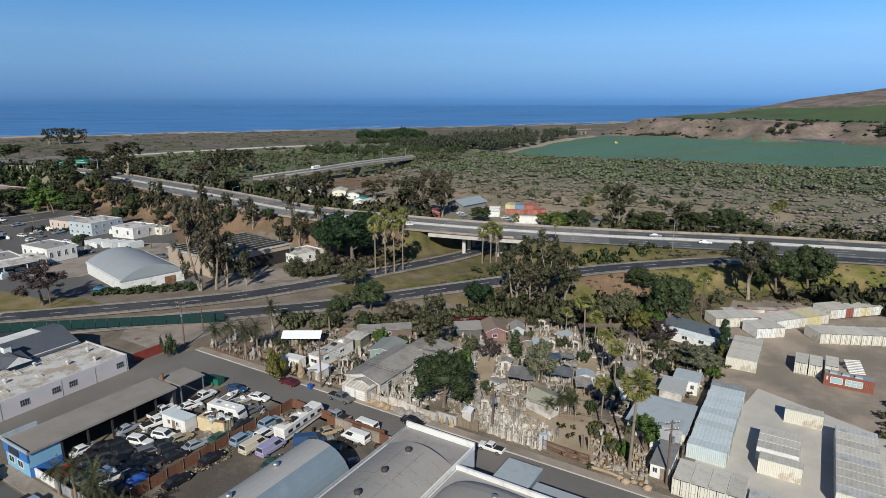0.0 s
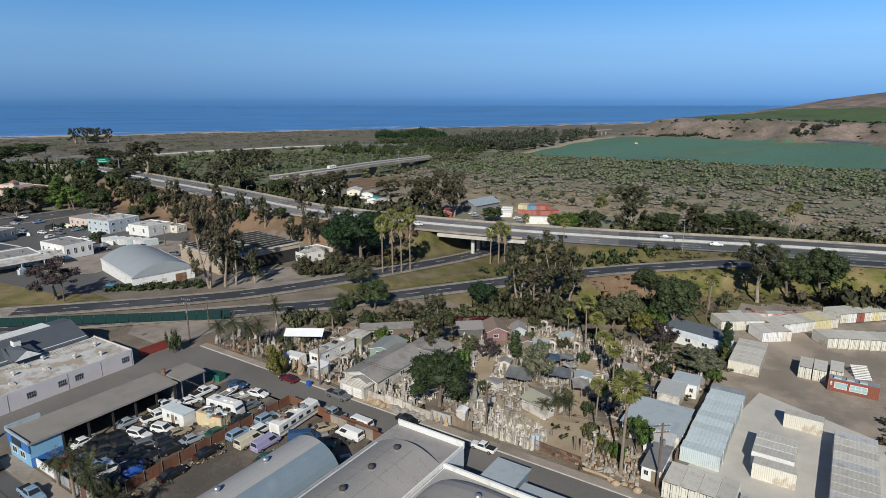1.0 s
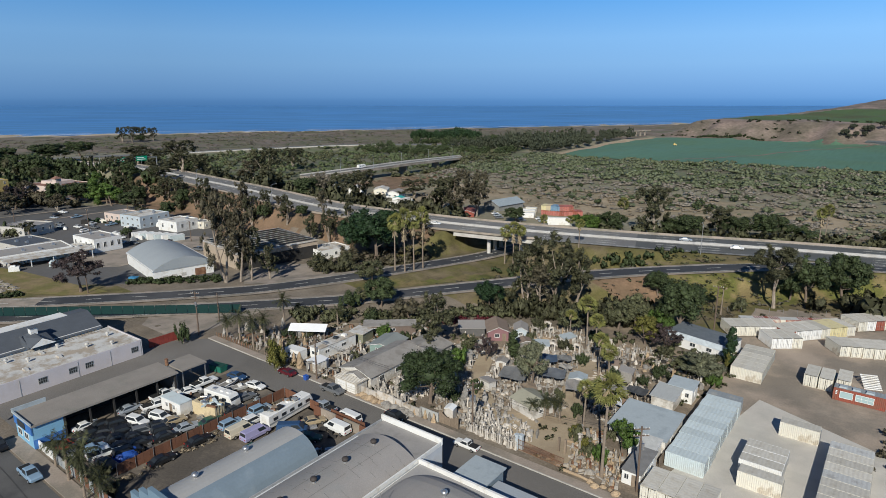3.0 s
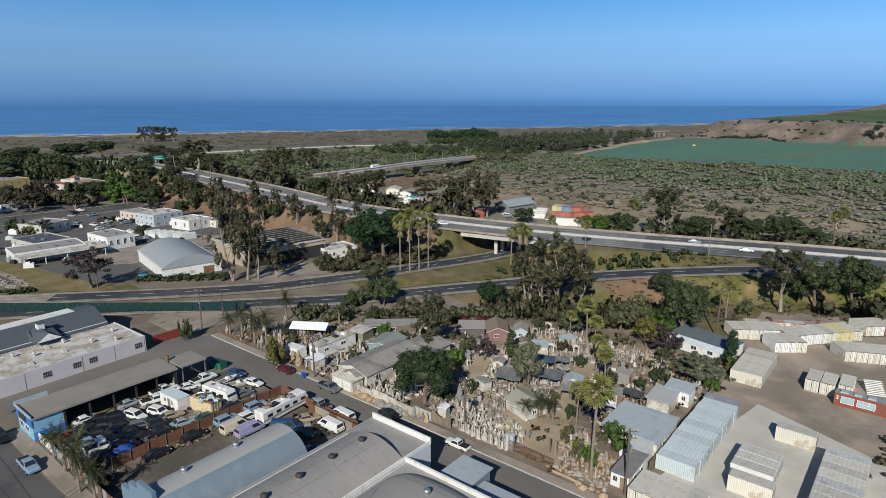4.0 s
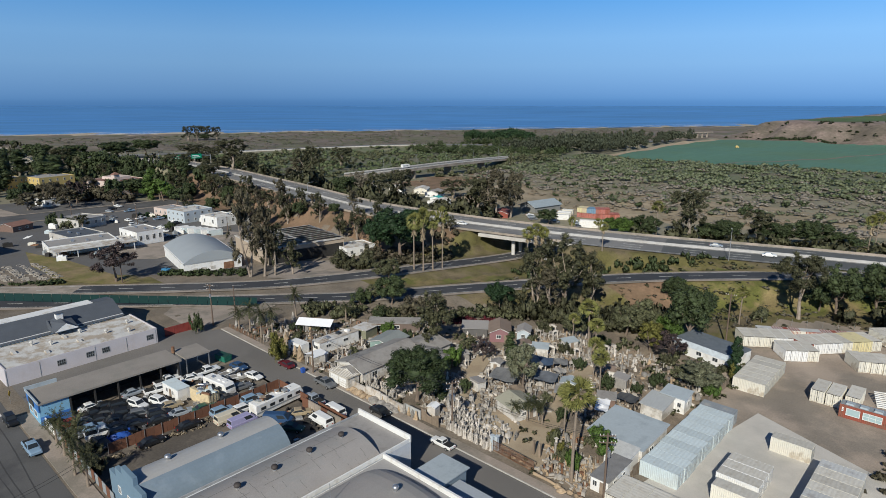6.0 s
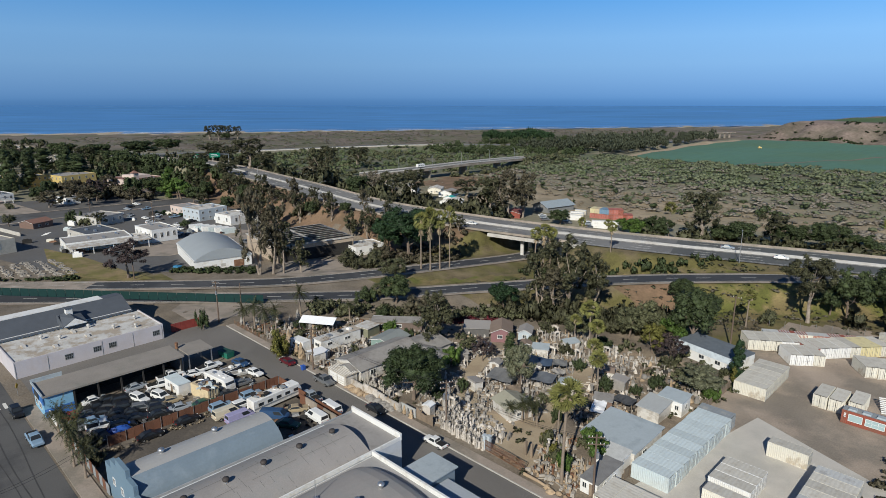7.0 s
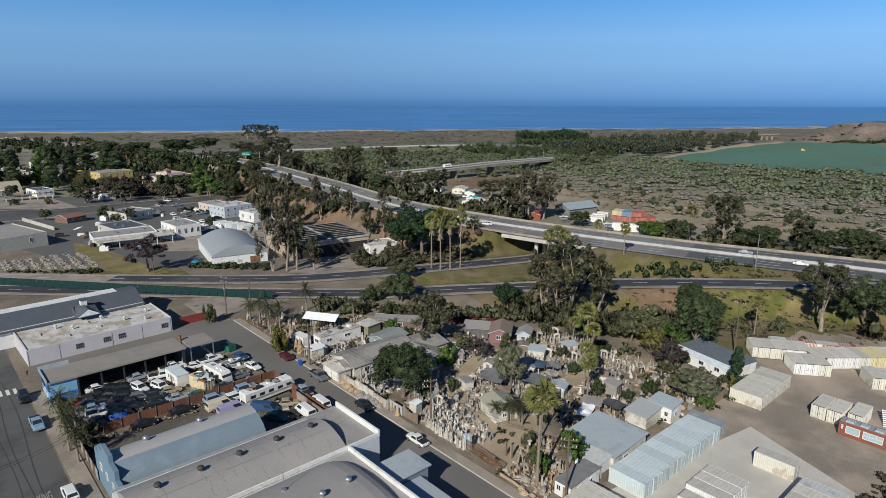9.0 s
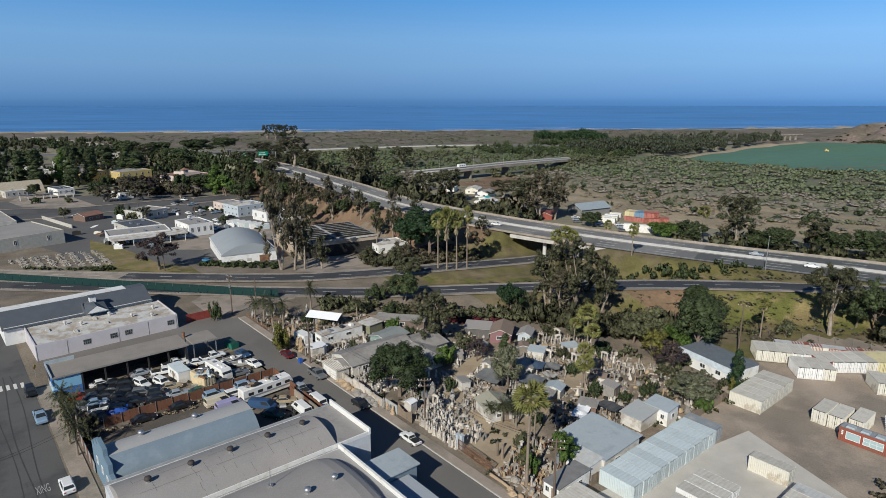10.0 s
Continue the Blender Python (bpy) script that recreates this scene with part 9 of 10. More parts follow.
# ---- town beyond the road ----
def block(name, label, u0, v0, u1, v1, h, wall_mat, roof_mat, turn=0, cols=4, rows=1, category="building", par=0.4, sides="fr", z=None):
    """A flat-roofed block with a parapet, windows on its -v and +u sides."""
    cu_, cv_, w, d = (u0 + u1) / 2, (v0 + v1) / 2, u1 - u0, v1 - v0
    zz = float(height(cu_, cv_)) if z is None else z
    t = thing(name, label, category, pose(cu_, cv_, zz, 0, 0, turn))
    g = Geo()
    g.box(-w / 2, -d / 2, -1.5, w / 2, d / 2, h)
    part("wall", g, wall_mat, t)
    g = Geo()
    g.box(-w / 2 + 0.3, -d / 2 + 0.3, h, w / 2 - 0.3, d / 2 - 0.3, h + 0.08)
    part("roof", g, roof_mat, t)
    for b in ((-w / 2, -d / 2, w / 2, -d / 2 + 0.28), (-w / 2, d / 2 - 0.28, w / 2, d / 2), (-w / 2, -d / 2 + 0.28, -w / 2 + 0.28, d / 2 - 0.28), (w / 2 - 0.28, -d / 2 + 0.28, w / 2, d / 2 - 0.28)):
        g = Geo()
        g.box(b[0], b[1], h, b[2], b[3], h + par)
        part("parapet", g, wall_mat, t)
    fh = h / rows
    for r in range(rows):
        for k in range(cols):
            if "f" in sides:
                x = -w / 2 + w * (k + 0.5) / cols
                window(t, x - 0.6, r * fh + fh * 0.38, x + 0.6, r * fh + fh * 0.8, -d / 2, depth=-0.08)
            if "r" in sides:
                y = -d / 2 + d * (k + 0.5) / cols
                window(t, y - 0.6, r * fh + fh * 0.38, y + 0.6, r * fh + fh * 0.8, w / 2, axis="x", depth=0.08)
    for k in range(3):
        g = Geo()
        g.box(-0.7, -0.5, 0, 0.7, 0.5, 0.7, 0.05)
        part("roof_unit", g, STEEL, t).matrix_basis = pose(rnd.uniform(-w / 3, w / 3), rnd.uniform(-d / 3, d / 3), h + 0.08)
    return t


db = thing("hall", "white hall with a broad pale barrel roof", "hall", pose(-200.5, 110.0, float(height(-198, 109)), 0, 0, -12.4))
g = Geo()
g.box(-16, -9.8, -1.5, 16, 9.8, 3.6)
part("wall", g, WHITE, db)
g = Geo()
arc_roof(g, -10.1, 10.1, -16.3, 16.3, 3.9, 7.4, 20)
part("barrel_roof", g, mat("pale_grey_roof", (0.30, 0.325, 0.34), 0.7, dark=0.93, light=1.05, scale=0.2, fine=2), db, "pale grey barrel roof").matrix_basis = pose(0, 0, 0, 0, 0, 90)
g = Geo()
for b in ((-16.2, -10.0, 16.2, -9.7), (-16.2, 9.7, 16.2, 10.0), (15.9, -9.7, 16.2, 9.7)):
    g.box(b[0], b[1], 3.6, b[2], b[3], 4.15)
part("parapet", g, WHITE, db)
g = Geo()
g.box(16, 3.5, -0.2, 16.1, 7, 2.6)
part("loading_door", g, RUST, db)
for y in (-7, -4, -1):
    g = Geo()
    g.box(16, y, 0.8, 16.06, y + 1.6, 1.9)
    part("wall_panel", g, CONCRETE, db)
for k in range(3):
    g = Geo()
    g.cyl(0, 0, -0.2, 0.5, 0.3, 8)
    part("roof_vent", g, STEEL, db).matrix_basis = pose(-6 + k * 5, -3 + k * 3, 6.3 - abs(-6 + k * 5) * 0.1)

block("office", "white two-storey office with small windows", -262, 104, -246, 115, 5.2, WHITE, ROOF_GREY, 4, 4, 1)
block("office", "low white annex of the office", -255, 99, -246, 104.5, 3.0, WHITE, WHITE_ROOF, 4, 3, 1)
block("storehouse", "long pale block building on the corner", -319.5, 96, -303.5, 111, 4.2, CONCRETE, ROOF_GREY, 22, 4, 1)
block("house", "white two-storey block with blue windows", -298, 140, -283, 156, 5.6, SIDING_BLUE, WHITE_ROOF, 8, 4, 2)
block("storehouse", "low salmon-coloured flat-roofed store", -320, 143, -299, 154, 3.8, PINK_PALE, ROOF_GREY, 8, 5, 1)
block("shed", "plain white metal shed", -274, 146, -261, 158, 4.6, WHITE, WHITE_ROOF, 8, 2, 1)
block("shed", "small cream lean-to beside the white shed", -268, 158.4, -258, 164, 3.0, CREAM, CREAM_TOP, 8, 2, 1)
block("storehouse", "tan concrete storehouse with a long grey roof", -285.7, -2.9, -255.7, 57.1, 4.8, mat("pale_tan_block", (0.50, 0.46, 0.38), 0.9), ROOF_GREY, 15, 5, 1)
block("storehouse", "dark-roofed storehouse beside the road", -352, 16, -306, 46, 4.2, CONCRETE, ROOF_GREY, 5, 5, 1)
house("store", "low brown roadside store with a red-brown gable roof", -320.5, 79, 9, 10, 2.8, 1.3, mat("brown_wall", (0.19, 0.125, 0.10), 0.9), TILE_RED, 25, windows=[(-2.5, -1.0, 1, 2, "r"), (1.2, 2.6, 1, 2, "r")], category="store")
cp = thing("carport", "long low carport with a pale roof on posts", "carport", pose(-243.5, 87, float(height(-243, 87)), 0, 0, -6))
g = Geo()
g.box(-4, -14, 3.0, 4, 15, 3.35)
part("roof", g, WHITE_ROOF, cp)
for y in (-13, -6, 1, 8, 14):
    for x in (-3.6, 3.6):
        g = Geo()
        g.box(x - 0.12, y - 0.12, -1, x + 0.12, y + 0.12, 3.0)
        part("post", g, WHITE, cp)
block("store", "cluttered white store with roof units", -262, 74, -248, 98, 3.6, WHITE, ROOF_GREY, -6, 4, 1)
block("shed", "low grey shed with rooftop clutter", -285, 84, -266, 98, 3.2, CONCRETE, ROOF_SLATE, 8, 3, 1)
g = Geo()
g.box(0, -0.02, 0, 4.2, 2.2, 0.06)
single("sun_shade", g, WHITE, "tilted white sunshade panel on the ground", "sunshade", pose(-282, 72.5, 2.2 + float(height(-282, 72)), 18, -12, 20))

for k in range(6):
    container(-262 + k * 3.6, 130.5 + k * 1.4, 80, PALEBLUE_C if k % 2 else WHITE, WHITE, "pale blue and white storage container in the town lot", L=6.06, z=float(height(-252, 134)), group="town lot containers")
for k in range(26):
    u, v = rnd.uniform(-286, -246), rnd.uniform(72, 99)
    g = Geo()
    a, b, c = rnd.uniform(0.4, 1.8), rnd.uniform(0.3, 1.2), rnd.uniform(0.4, 1.6)
    g.box(-a, -b, 0, a, b, c, 0.06)
    g.box(-a * 0.5, -b * 0.6, c, a * 0.7, b * 0.5, c + rnd.uniform(0.2, 0.7), 0.05)
    single("crate_stack", g, rnd.choice((WHITE, GREY_C, RUST, CREAM, DARK, PALEBLUE_C)), "stack of stored crates in the store yard", "goods", pose(u, v, float(height(u, v)) + 0.05, 0, 0, rnd.uniform(0, 90)))
block("house", "small white house beside the town street", -402, 108, -390, 116, 3.6, WHITE, WHITE_ROOF, 12, 3, 1)
block("house", "grey roofed house behind the bare lot", -446, 80, -430, 90, 4.0, WHITE, ROOF_SLATE, 12, 3, 1)
block("storehouse", "long low white storehouse behind the bare lot", -462, 52, -436, 64, 4.0, CONCRETE, WHITE_ROOF, 12, 4, 1)
g = Geo()
g.box(-1.6, -0.9, 0, 1.6, 0.9, 1.5, 0.08)
single("dumpster", g, mat("faded_blue_steel", (0.05, 0.21, 0.38), 0.6), "faded blue steel bin beside the white hall", "bin", pose(-193, 93.6, float(height(-193, 94)), 0, 0, 20))

for k in range(26):
    u, v = rnd.uniform(-336, -225), rnd.uniform(66, 150)
    if -218 < u < -182 or (-276 < u < -244 and 70 < v < 118):
        continue
    g = Geo()
    a, b, c = rnd.uniform(0.5, 2.2), rnd.uniform(0.4, 1.4), rnd.uniform(0.5, 2.0)
    g.box(-a, -b, 0, a, b, c, 0.08)
    g.box(-a * 0.7, -b * 0.5, c, a * 0.3, b * 0.6, c + rnd.uniform(0.1, 0.5), 0.05)
    single("storage_bin", g, rnd.choice((WHITE, GREY_C, DARK, CREAM, PALEBLUE_C, BLUE_TARP)), "storage bin standing on the town lot", "bin", pose(u, v, float(height(u, v)) + 0.06, 0, 0, rnd.uniform(0, 90)))

# solar carport over the parking lot, low wall along the tan storehouse
sc_ = thing("solar_carport", "long parking canopy with dark solar panels on white posts", "carport", pose(-420, 74, float(height(-420, 74)), 0, 0, 4))
for k in range(7):
    g = Geo()
    g.solid([(-3.2, -14 + k * 4.05, 3.0), (3.2, -14 + k * 4.05, 3.5), (3.2, -10 + k * 4.05, 3.5), (-3.2, -10 + k * 4.05, 3.0), (-3.2, -14 + k * 4.05, 2.85), (3.2, -14 + k * 4.05, 3.35), (3.2, -10 + k * 4.05, 3.35), (-3.2, -10 + k * 4.05, 2.85)],
            [(0, 1, 2, 3), (7, 6, 5, 4), (0, 4, 5, 1), (1, 5, 6, 2), (2, 6, 7, 3), (3, 7, 4, 0)])
    part("solar_panel", g, GREY_C if k % 2 else ROOF_SLATE, sc_)
for k in range(8):
    g = Geo()
    g.box(2.2, -14.2 + k * 4.05, -0.5, 2.6, -13.8 + k * 4.05, 3.3)
    part("post", g, WHITE, sc_)
g = Geo()
for k in range(20):
    x0, y0, x1, y1 = -337 + k * 1.9, 61 + k * 0.35, -337 + (k + 1) * 1.9, 61 + (k + 1) * 0.35
    z = float(height(x0, y0))
    g.solid([(x0, y0, z - 0.3), (x1, y1, z - 0.3), (x1, y1 + 0.3, z - 0.3), (x0, y0 + 0.3, z - 0.3), (x0, y0, z + 1.7), (x1, y1, z + 1.7), (x1, y1 + 0.3, z + 1.7), (x0, y0 + 0.3, z + 1.7)],
            [(3, 2, 1, 0), (4, 5, 6, 7), (0, 1, 5, 4), (1, 2, 6, 5), (2, 3, 7, 6), (3, 0, 4, 7)])
single("boundary_wall", g, CONCRETE, "low pale block wall beside the tan storehouse", "wall")

# hall with solar panels
so = thing("solar_hall", "tan hall with rows of solar panels on a flat roof", "hall", pose(-190, 141, float(height(-182, 141)), 0, 0, -9))
g = Geo()
g.box(-15, -16, -1.5, 15, 16, 6.2)
part("wall", g, mat("tan_plaster", (0.42, 0.34, 0.26), 0.85, dark=0.9, light=1.06), so)
g = Geo()
g.box(-15.4, -16.4, 6.2, 15.4, 16.4, 6.45)
part("flat_roof", g, WHITE_ROOF, so)
SOLAR = mat("solar_panel", (0.02, 0.025, 0.04), 0.2, dark=0.9, light=1.1, bump=0)
for k in range(9):
    for j in range(2):
        g = Geo()
        x0, y0 = -14.2 + k * 3.2, -15.4 + j * 16
        g.solid([(x0, y0, 6.6), (x0 + 2.5, y0, 7.1), (x0 + 2.5, y0 + 15, 7.1), (x0, y0 + 15, 6.6), (x0, y0, 6.54), (x0 + 2.5, y0, 7.04), (x0 + 2.5, y0 + 15, 7.04), (x0, y0 + 15, 6.54)], [(0, 1, 2, 3), (7, 6, 5, 4), (0, 4, 5, 1), (1, 5, 6, 2), (2, 6, 7, 3), (3, 7, 4, 0)])
        part("solar_panel", g, SOLAR, so)
# a near-black sheet paints the shade on the hall's open front
g = Geo()
g.box(15, -15, 0, 15.15, 15.5, 4.6)
part("open_front", g, DARK, so, "near-black sheet painting the shade of the open front")
block("store", "low white annex beside the solar hall", -176, 152, -166, 165, 3.2, WHITE, WHITE_ROOF, -9, 3, 1)

# landmark buildings behind
pb_ = block("hotel", "pale pink plaster building with a small tower and tiled eaves", -432, 147, -402, 172, 10, PINK_PALE, TILE_RED, 12, 5, 3)
g = Geo()
g.box(11, -11, 10, 14.6, -7.4, 15, 0.1)
tw = part("tower", g, PINK_PALE, pb_)
g = Geo()
g.rings([[(12.8 + r * c, -9.2 + r * s, z) for c, s in ((1, 1), (-1, 1), (-1, -1), (1, -1))] for r, z in ((2.3, 15), (0.1, 16.6))])
part("tower_roof", g, TILE_RED, tw)
g = Geo()
g.box(-8, -6, 10.4, 6, 6, 12.2, 0.2)
part("penthouse", g, PINK_PALE, pb_)
block("apartment_building", "yellow plastered apartment block", -502, 126, -477, 150, 8.5, YELLOW_W, ROOF_GREY, 12, 5, 2)
block("apartment_building", "yellow plastered apartment block", -520, 104, -492, 122, 8.0, YELLOW_W, ROOF_GREY, 12, 5, 2)
block("motel", "cream plastered motel wing", -560, 70, -520, 96, 6.0, CREAM, WHITE_ROOF, 12, 6, 2)
tq = thing("storage_barn", "tan half-round storage barn", "barn", pose(-452, 60, float(height(-452, 60)), 0, 0, 8))
g = Geo()
arc_roof(g, -9, 9, -22, 16, 1.5, 8.5, 14)
g.box(-9, -22, -1, 9, 16, 1.5)
part("shell", g, mat("tan_metal", (0.42, 0.36, 0.27), 0.7), tq)
for k in range(16):
    u, v = rnd.uniform(-760, -440), rnd.uniform(-40, 200)
    block("house", "distant low house among trees", u, v, u + rnd.uniform(9, 18), v + rnd.uniform(9, 16), rnd.uniform(3.5, 6), rnd.choice((WHITE, CREAM, PINK_PALE, CONCRETE)), rnd.choice((ROOF_GREY, WHITE_ROOF, TILE_RED)), rnd.uniform(0, 30), 3, 1)

# yards beyond the freeway
BLUE_C = mat("dull_blue_steel", (0.16, 0.27, 0.38), 0.6, dark=0.9, light=1.06, scale=0.5, fine=3, bump=0.08, stain=(0.25, 0.3, 0.34), stain_amt=0.3, stain_scale=0.5)
PINK_RED_C = mat("faded_red_steel", (0.40, 0.13, 0.10), 0.65, dark=0.88, light=1.08, scale=0.5, fine=3, bump=0.1, stain=(0.33, 0.16, 0.12), stain_amt=0.35, stain_scale=0.5, rand=0.15)
FAR_SAY = "painted container stacked in the far storage yard"
for k in range(4):
    for j in range(2):
        mt = PINK_RED_C if j == 0 else (YELLOW_C, TAN_C, BLUE_C, BLUE_C)[k]
        u, v = -150.6 + k * 2.5 - 0.6, 294.6 + k * 0.6 + 2.9
        container(u, v, -77, mt, mt, FAR_SAY, z=float(height(-147, 296)) + j * 2.62, group="far storage containers")
for k in range(5):
    for j in range(2 if k < 3 else 1):
        u, v = -140.8 + k * 2.02 - 1.7, 297.0 + k * 1.43 + 2.5
        container(u, v, -55, PINK_RED_C if (k + j) % 3 else RED_C, PINK_RED_C, FAR_SAY, z=float(height(-138, 299)) + j * 2.62, group="far storage containers")
container(-130.6, 273.6, 25, WHITE, WHITE, "long white trailer box beside the freeway", L=12.6, h=3.6, z=float(height(-130, 273)), group="far storage containers")
for k, (u, v, a, L) in enumerate(((-158.5, 293.0, 20, 7.0), (-156.0, 287.5, 28, 8.0), (-153.0, 283.0, 24, 6.06), (-160.5, 299.5, 15, 6.06))):
    container(u, v, a, (WHITE, CREAM)[k % 2], WHITE, "white box body parked in the far storage yard", L=L, z=float(height(u, v)), group="far storage containers")
house("barn", "blue-grey metal barn with a low gable roof", -179.5, 301, 12, 20, 3.4, 2.4, mat("barn_wall", (0.22, 0.22, 0.21), 0.8), mat("barn_roof", (0.30, 0.345, 0.37), 0.55), -12, over=0.8, category="barn")
house("barn", "low barn with a rust-red roof among the trees", -182.0, 268.0, 8, 11, 2.6, 1.4, mat("barn_red", (0.26, 0.07, 0.05), 0.8), mat("barn_red_roof", (0.28, 0.09, 0.07), 0.8), 30, category="barn")
house("tent", "teal and white market tent", -244, 283, 7, 5, 2.6, 1.0, CANVAS, TEAL, 20, category="tent")
for u, v, c in ((-262, 300, WHITE), (-280, 306, CREAM), (-296, 298, WHITE), (-232, 272, WHITE), (-310, 288, PINK_PALE)):
    house("house", "small low house beyond the freeway", u, v, 9, 12, 3.2, 1.4, c, rnd.choice((ROOF_GREY, WHITE_ROOF, ROOF_WORN)), rnd.uniform(0, 60), windows=[(-2.5, -1.2, 1, 2, "f"), (1.2, 2.5, 1, 2, "f")])

# overpass: deck edge, girders, columns, abutments
ov = thing("overpass", "concrete freeway overpass on round columns", "bridge", kind="structure")
span = [p for p in fwp if -141 < p.x < -97]
g = Geo()
for o0, o1 in ((-12.9, 12.9),):
    ra = ribbon(Geo(), span, o0, o1, -0.35)
    secs = []
    for (a, b) in ra:
        secs.append([a, b, (b[0], b[1], b[2] - 1.3), (a[0], a[1], a[2] - 1.3)])
    g.rings(secs)
part("deck", g, CONCRETE, ov)
for p_u in (-128.0, -112.5):
    base = min(span, key=lambda p: abs(p.x - p_u))
    k = span.index(base)
    d = (span[min(k + 1, len(span) - 1)] - span[max(k - 1, 0)]).normalized()
    n = Vector((-d.y, d.x, 0))
    for o in (-9, -2, 5):
        q = base + n * o
        g = Geo()
        g.cyl(q.x, q.y, -4.5, base.z - 1.6, 0.75, 12)
        part("column", g, mat("column_concrete", (0.55, 0.53, 0.49), 0.8) if not bpy.data.materials.get("column_concrete") else bpy.data.materials["column_concrete"], ov)
fb = thing("far_bridge", "distant road bridge on dark girders", "bridge", kind="structure")
bp_ = resample(BRIDGE_FAR, 8)[:24]
g = Geo()
secs = []
for (a, b) in ribbon(Geo(), bp_, -6.2, 6.2, -0.1):
    secs.append([(a[0], a[1], a[2] - 0.1), (b[0], b[1], b[2] - 0.1), (b[0], b[1], b[2] - 1.9), (a[0], a[1], a[2] - 1.9)])
g.rings(secs)
part("deck", g, CONCRETE_OLD, fb)
for k in range(2, 20, 5):
    g = Geo()
    g.box(bp_[k].x - 4, bp_[k].y - 0.6, -18, bp_[k].x + 4, bp_[k].y + 0.6, bp_[k].z - 1.9)
    part("pier", g, CONCRETE_OLD, fb)
for o in (-6.0, 6.0):
    g = Geo()
    rail(g, bp_, o, 0, 0.9, 0.15)
    part("rail", g, CONCRETE, fb)
hb = thing("highway_viaduct", "distant highway viaduct with pale piers", "bridge", kind="structure")
hp_ = [p for p in hwp if -705 < p.x < -600 and p.y > 370]
for k in range(0, len(hp_), 2):
    g = Geo()
    g.box(hp_[k].x - 3 + 9, hp_[k].y - 5, -24, hp_[k].x + 3 + 9, hp_[k].y + 5, hp_[k].z - 0.5)
    part("pier", g, CONCRETE, hb)
g = Geo()
rail(g, hp_, -11.5, -1.6, 1.0, 0.3)
part("edge_beam", g, CONCRETE, hb)
rb_ = thing("rail_bridge", "distant concrete bridge near the beach", "bridge", kind="structure")
for k in range(7):
    g = Geo()
    g.box(-470 + k * 4.3, 1198 + k * 13.5, -26, -467 + k * 4.3, 1201 + k * 13.5, -12.5)
    part("pier", g, CONCRETE_OLD, rb_)
g = Geo()
g.solid([(-474, 1194, -12.5), (-442, 1296, -12.5), (-436, 1294, -12.5), (-468, 1192, -12.5), (-474, 1194, -10.8), (-442, 1296, -10.8), (-436, 1294, -10.8), (-468, 1192, -10.8)], [(3, 2, 1, 0), (4, 5, 6, 7), (0, 1, 5, 4), (1, 2, 6, 5), (2, 3, 7, 6), (3, 0, 4, 7)])
part("deck", g, CONCRETE_OLD, rb_)

# overhead sign gantry on the freeway
gs_ = thing("sign_gantry", "steel gantry with two green freeway signs", "road sign", pose(-457, 229, 5.4, 0, 0, -6))
for y in (-15, 15):
    g = Geo()
    g.cyl(0, y, -3, 8.2, 0.3, 8)
    part("post", g, STEEL, gs_)
for z in (7.0, 8.0):
    g = Geo()
    g.box(-0.2, -15, z, 0.2, 15, z + 0.2)
    part("beam", g, STEEL, gs_)
for y0, y1 in ((-13, -5), (0, 8)):
    g = Geo()
    g.box(0.3, y0, 5.4, 0.45, y1, 9.0)
    s = part("sign_panel", g, SIGN_GREEN, gs_, "green freeway sign with unreadable white writing")
    for k in range(2):
        q = Geo()
        q.box(0.45, y0 + 0.8, 6.3 + k * 1.2, 0.47, y1 - 1.2 - k, 6.8 + k * 1.2)
        part("writing", q, WHITE, s)


def street_lamp(u, v, z, turn, h=10.0):
    t = thing("street_lamp", "slim grey steel lamp post beside the road", "street lamp", pose(u, v, z, 0, 0, turn))
    g = Geo()
    g.tube([(0, 0, -0.3), (0, 0, h)], [0.14, 0.09], 6)
    part("post", g, STEEL, t)
    g = Geo()
    g.tube([(0, 0, h - 0.1), (1.2, 0, h + 0.4), (2.6, 0, h + 0.5)], [0.07, 0.06, 0.05], 5)
    arm = part("arm", g, STEEL, t)
    g = Geo()
    g.box(2.4, -0.18, h + 0.38, 3.2, 0.18, h + 0.52, 0.04)
    part("lamp_head", g, GREY_C, arm)


for k in range(3, 23, 4):
    street_lamp(bp_[k].x + 6.4, bp_[k].y, bp_[k].z, 180)
for k in range(20, len(fwp) - 20, 14):
    p = fwp[k]
    d = (fwp[k + 1] - fwp[k - 1]).normalized()
    if p.x < -150 or p.x > -60:
        street_lamp(p.x + d.y * 13.4, p.y - d.x * 13.4, p.z - 0.4, math.degrees(math.atan2(d.y, d.x)) + 90)

# ---- scrub, woods and hedges ----
def field_poly():
    return [(-352, 695), (-193, 667), (-81, 670), (60, 710), (400, 795), (500, 1080), (73, 1155), (-148, 1240), (-323, 1245), (-405, 1218), (-390, 928)]


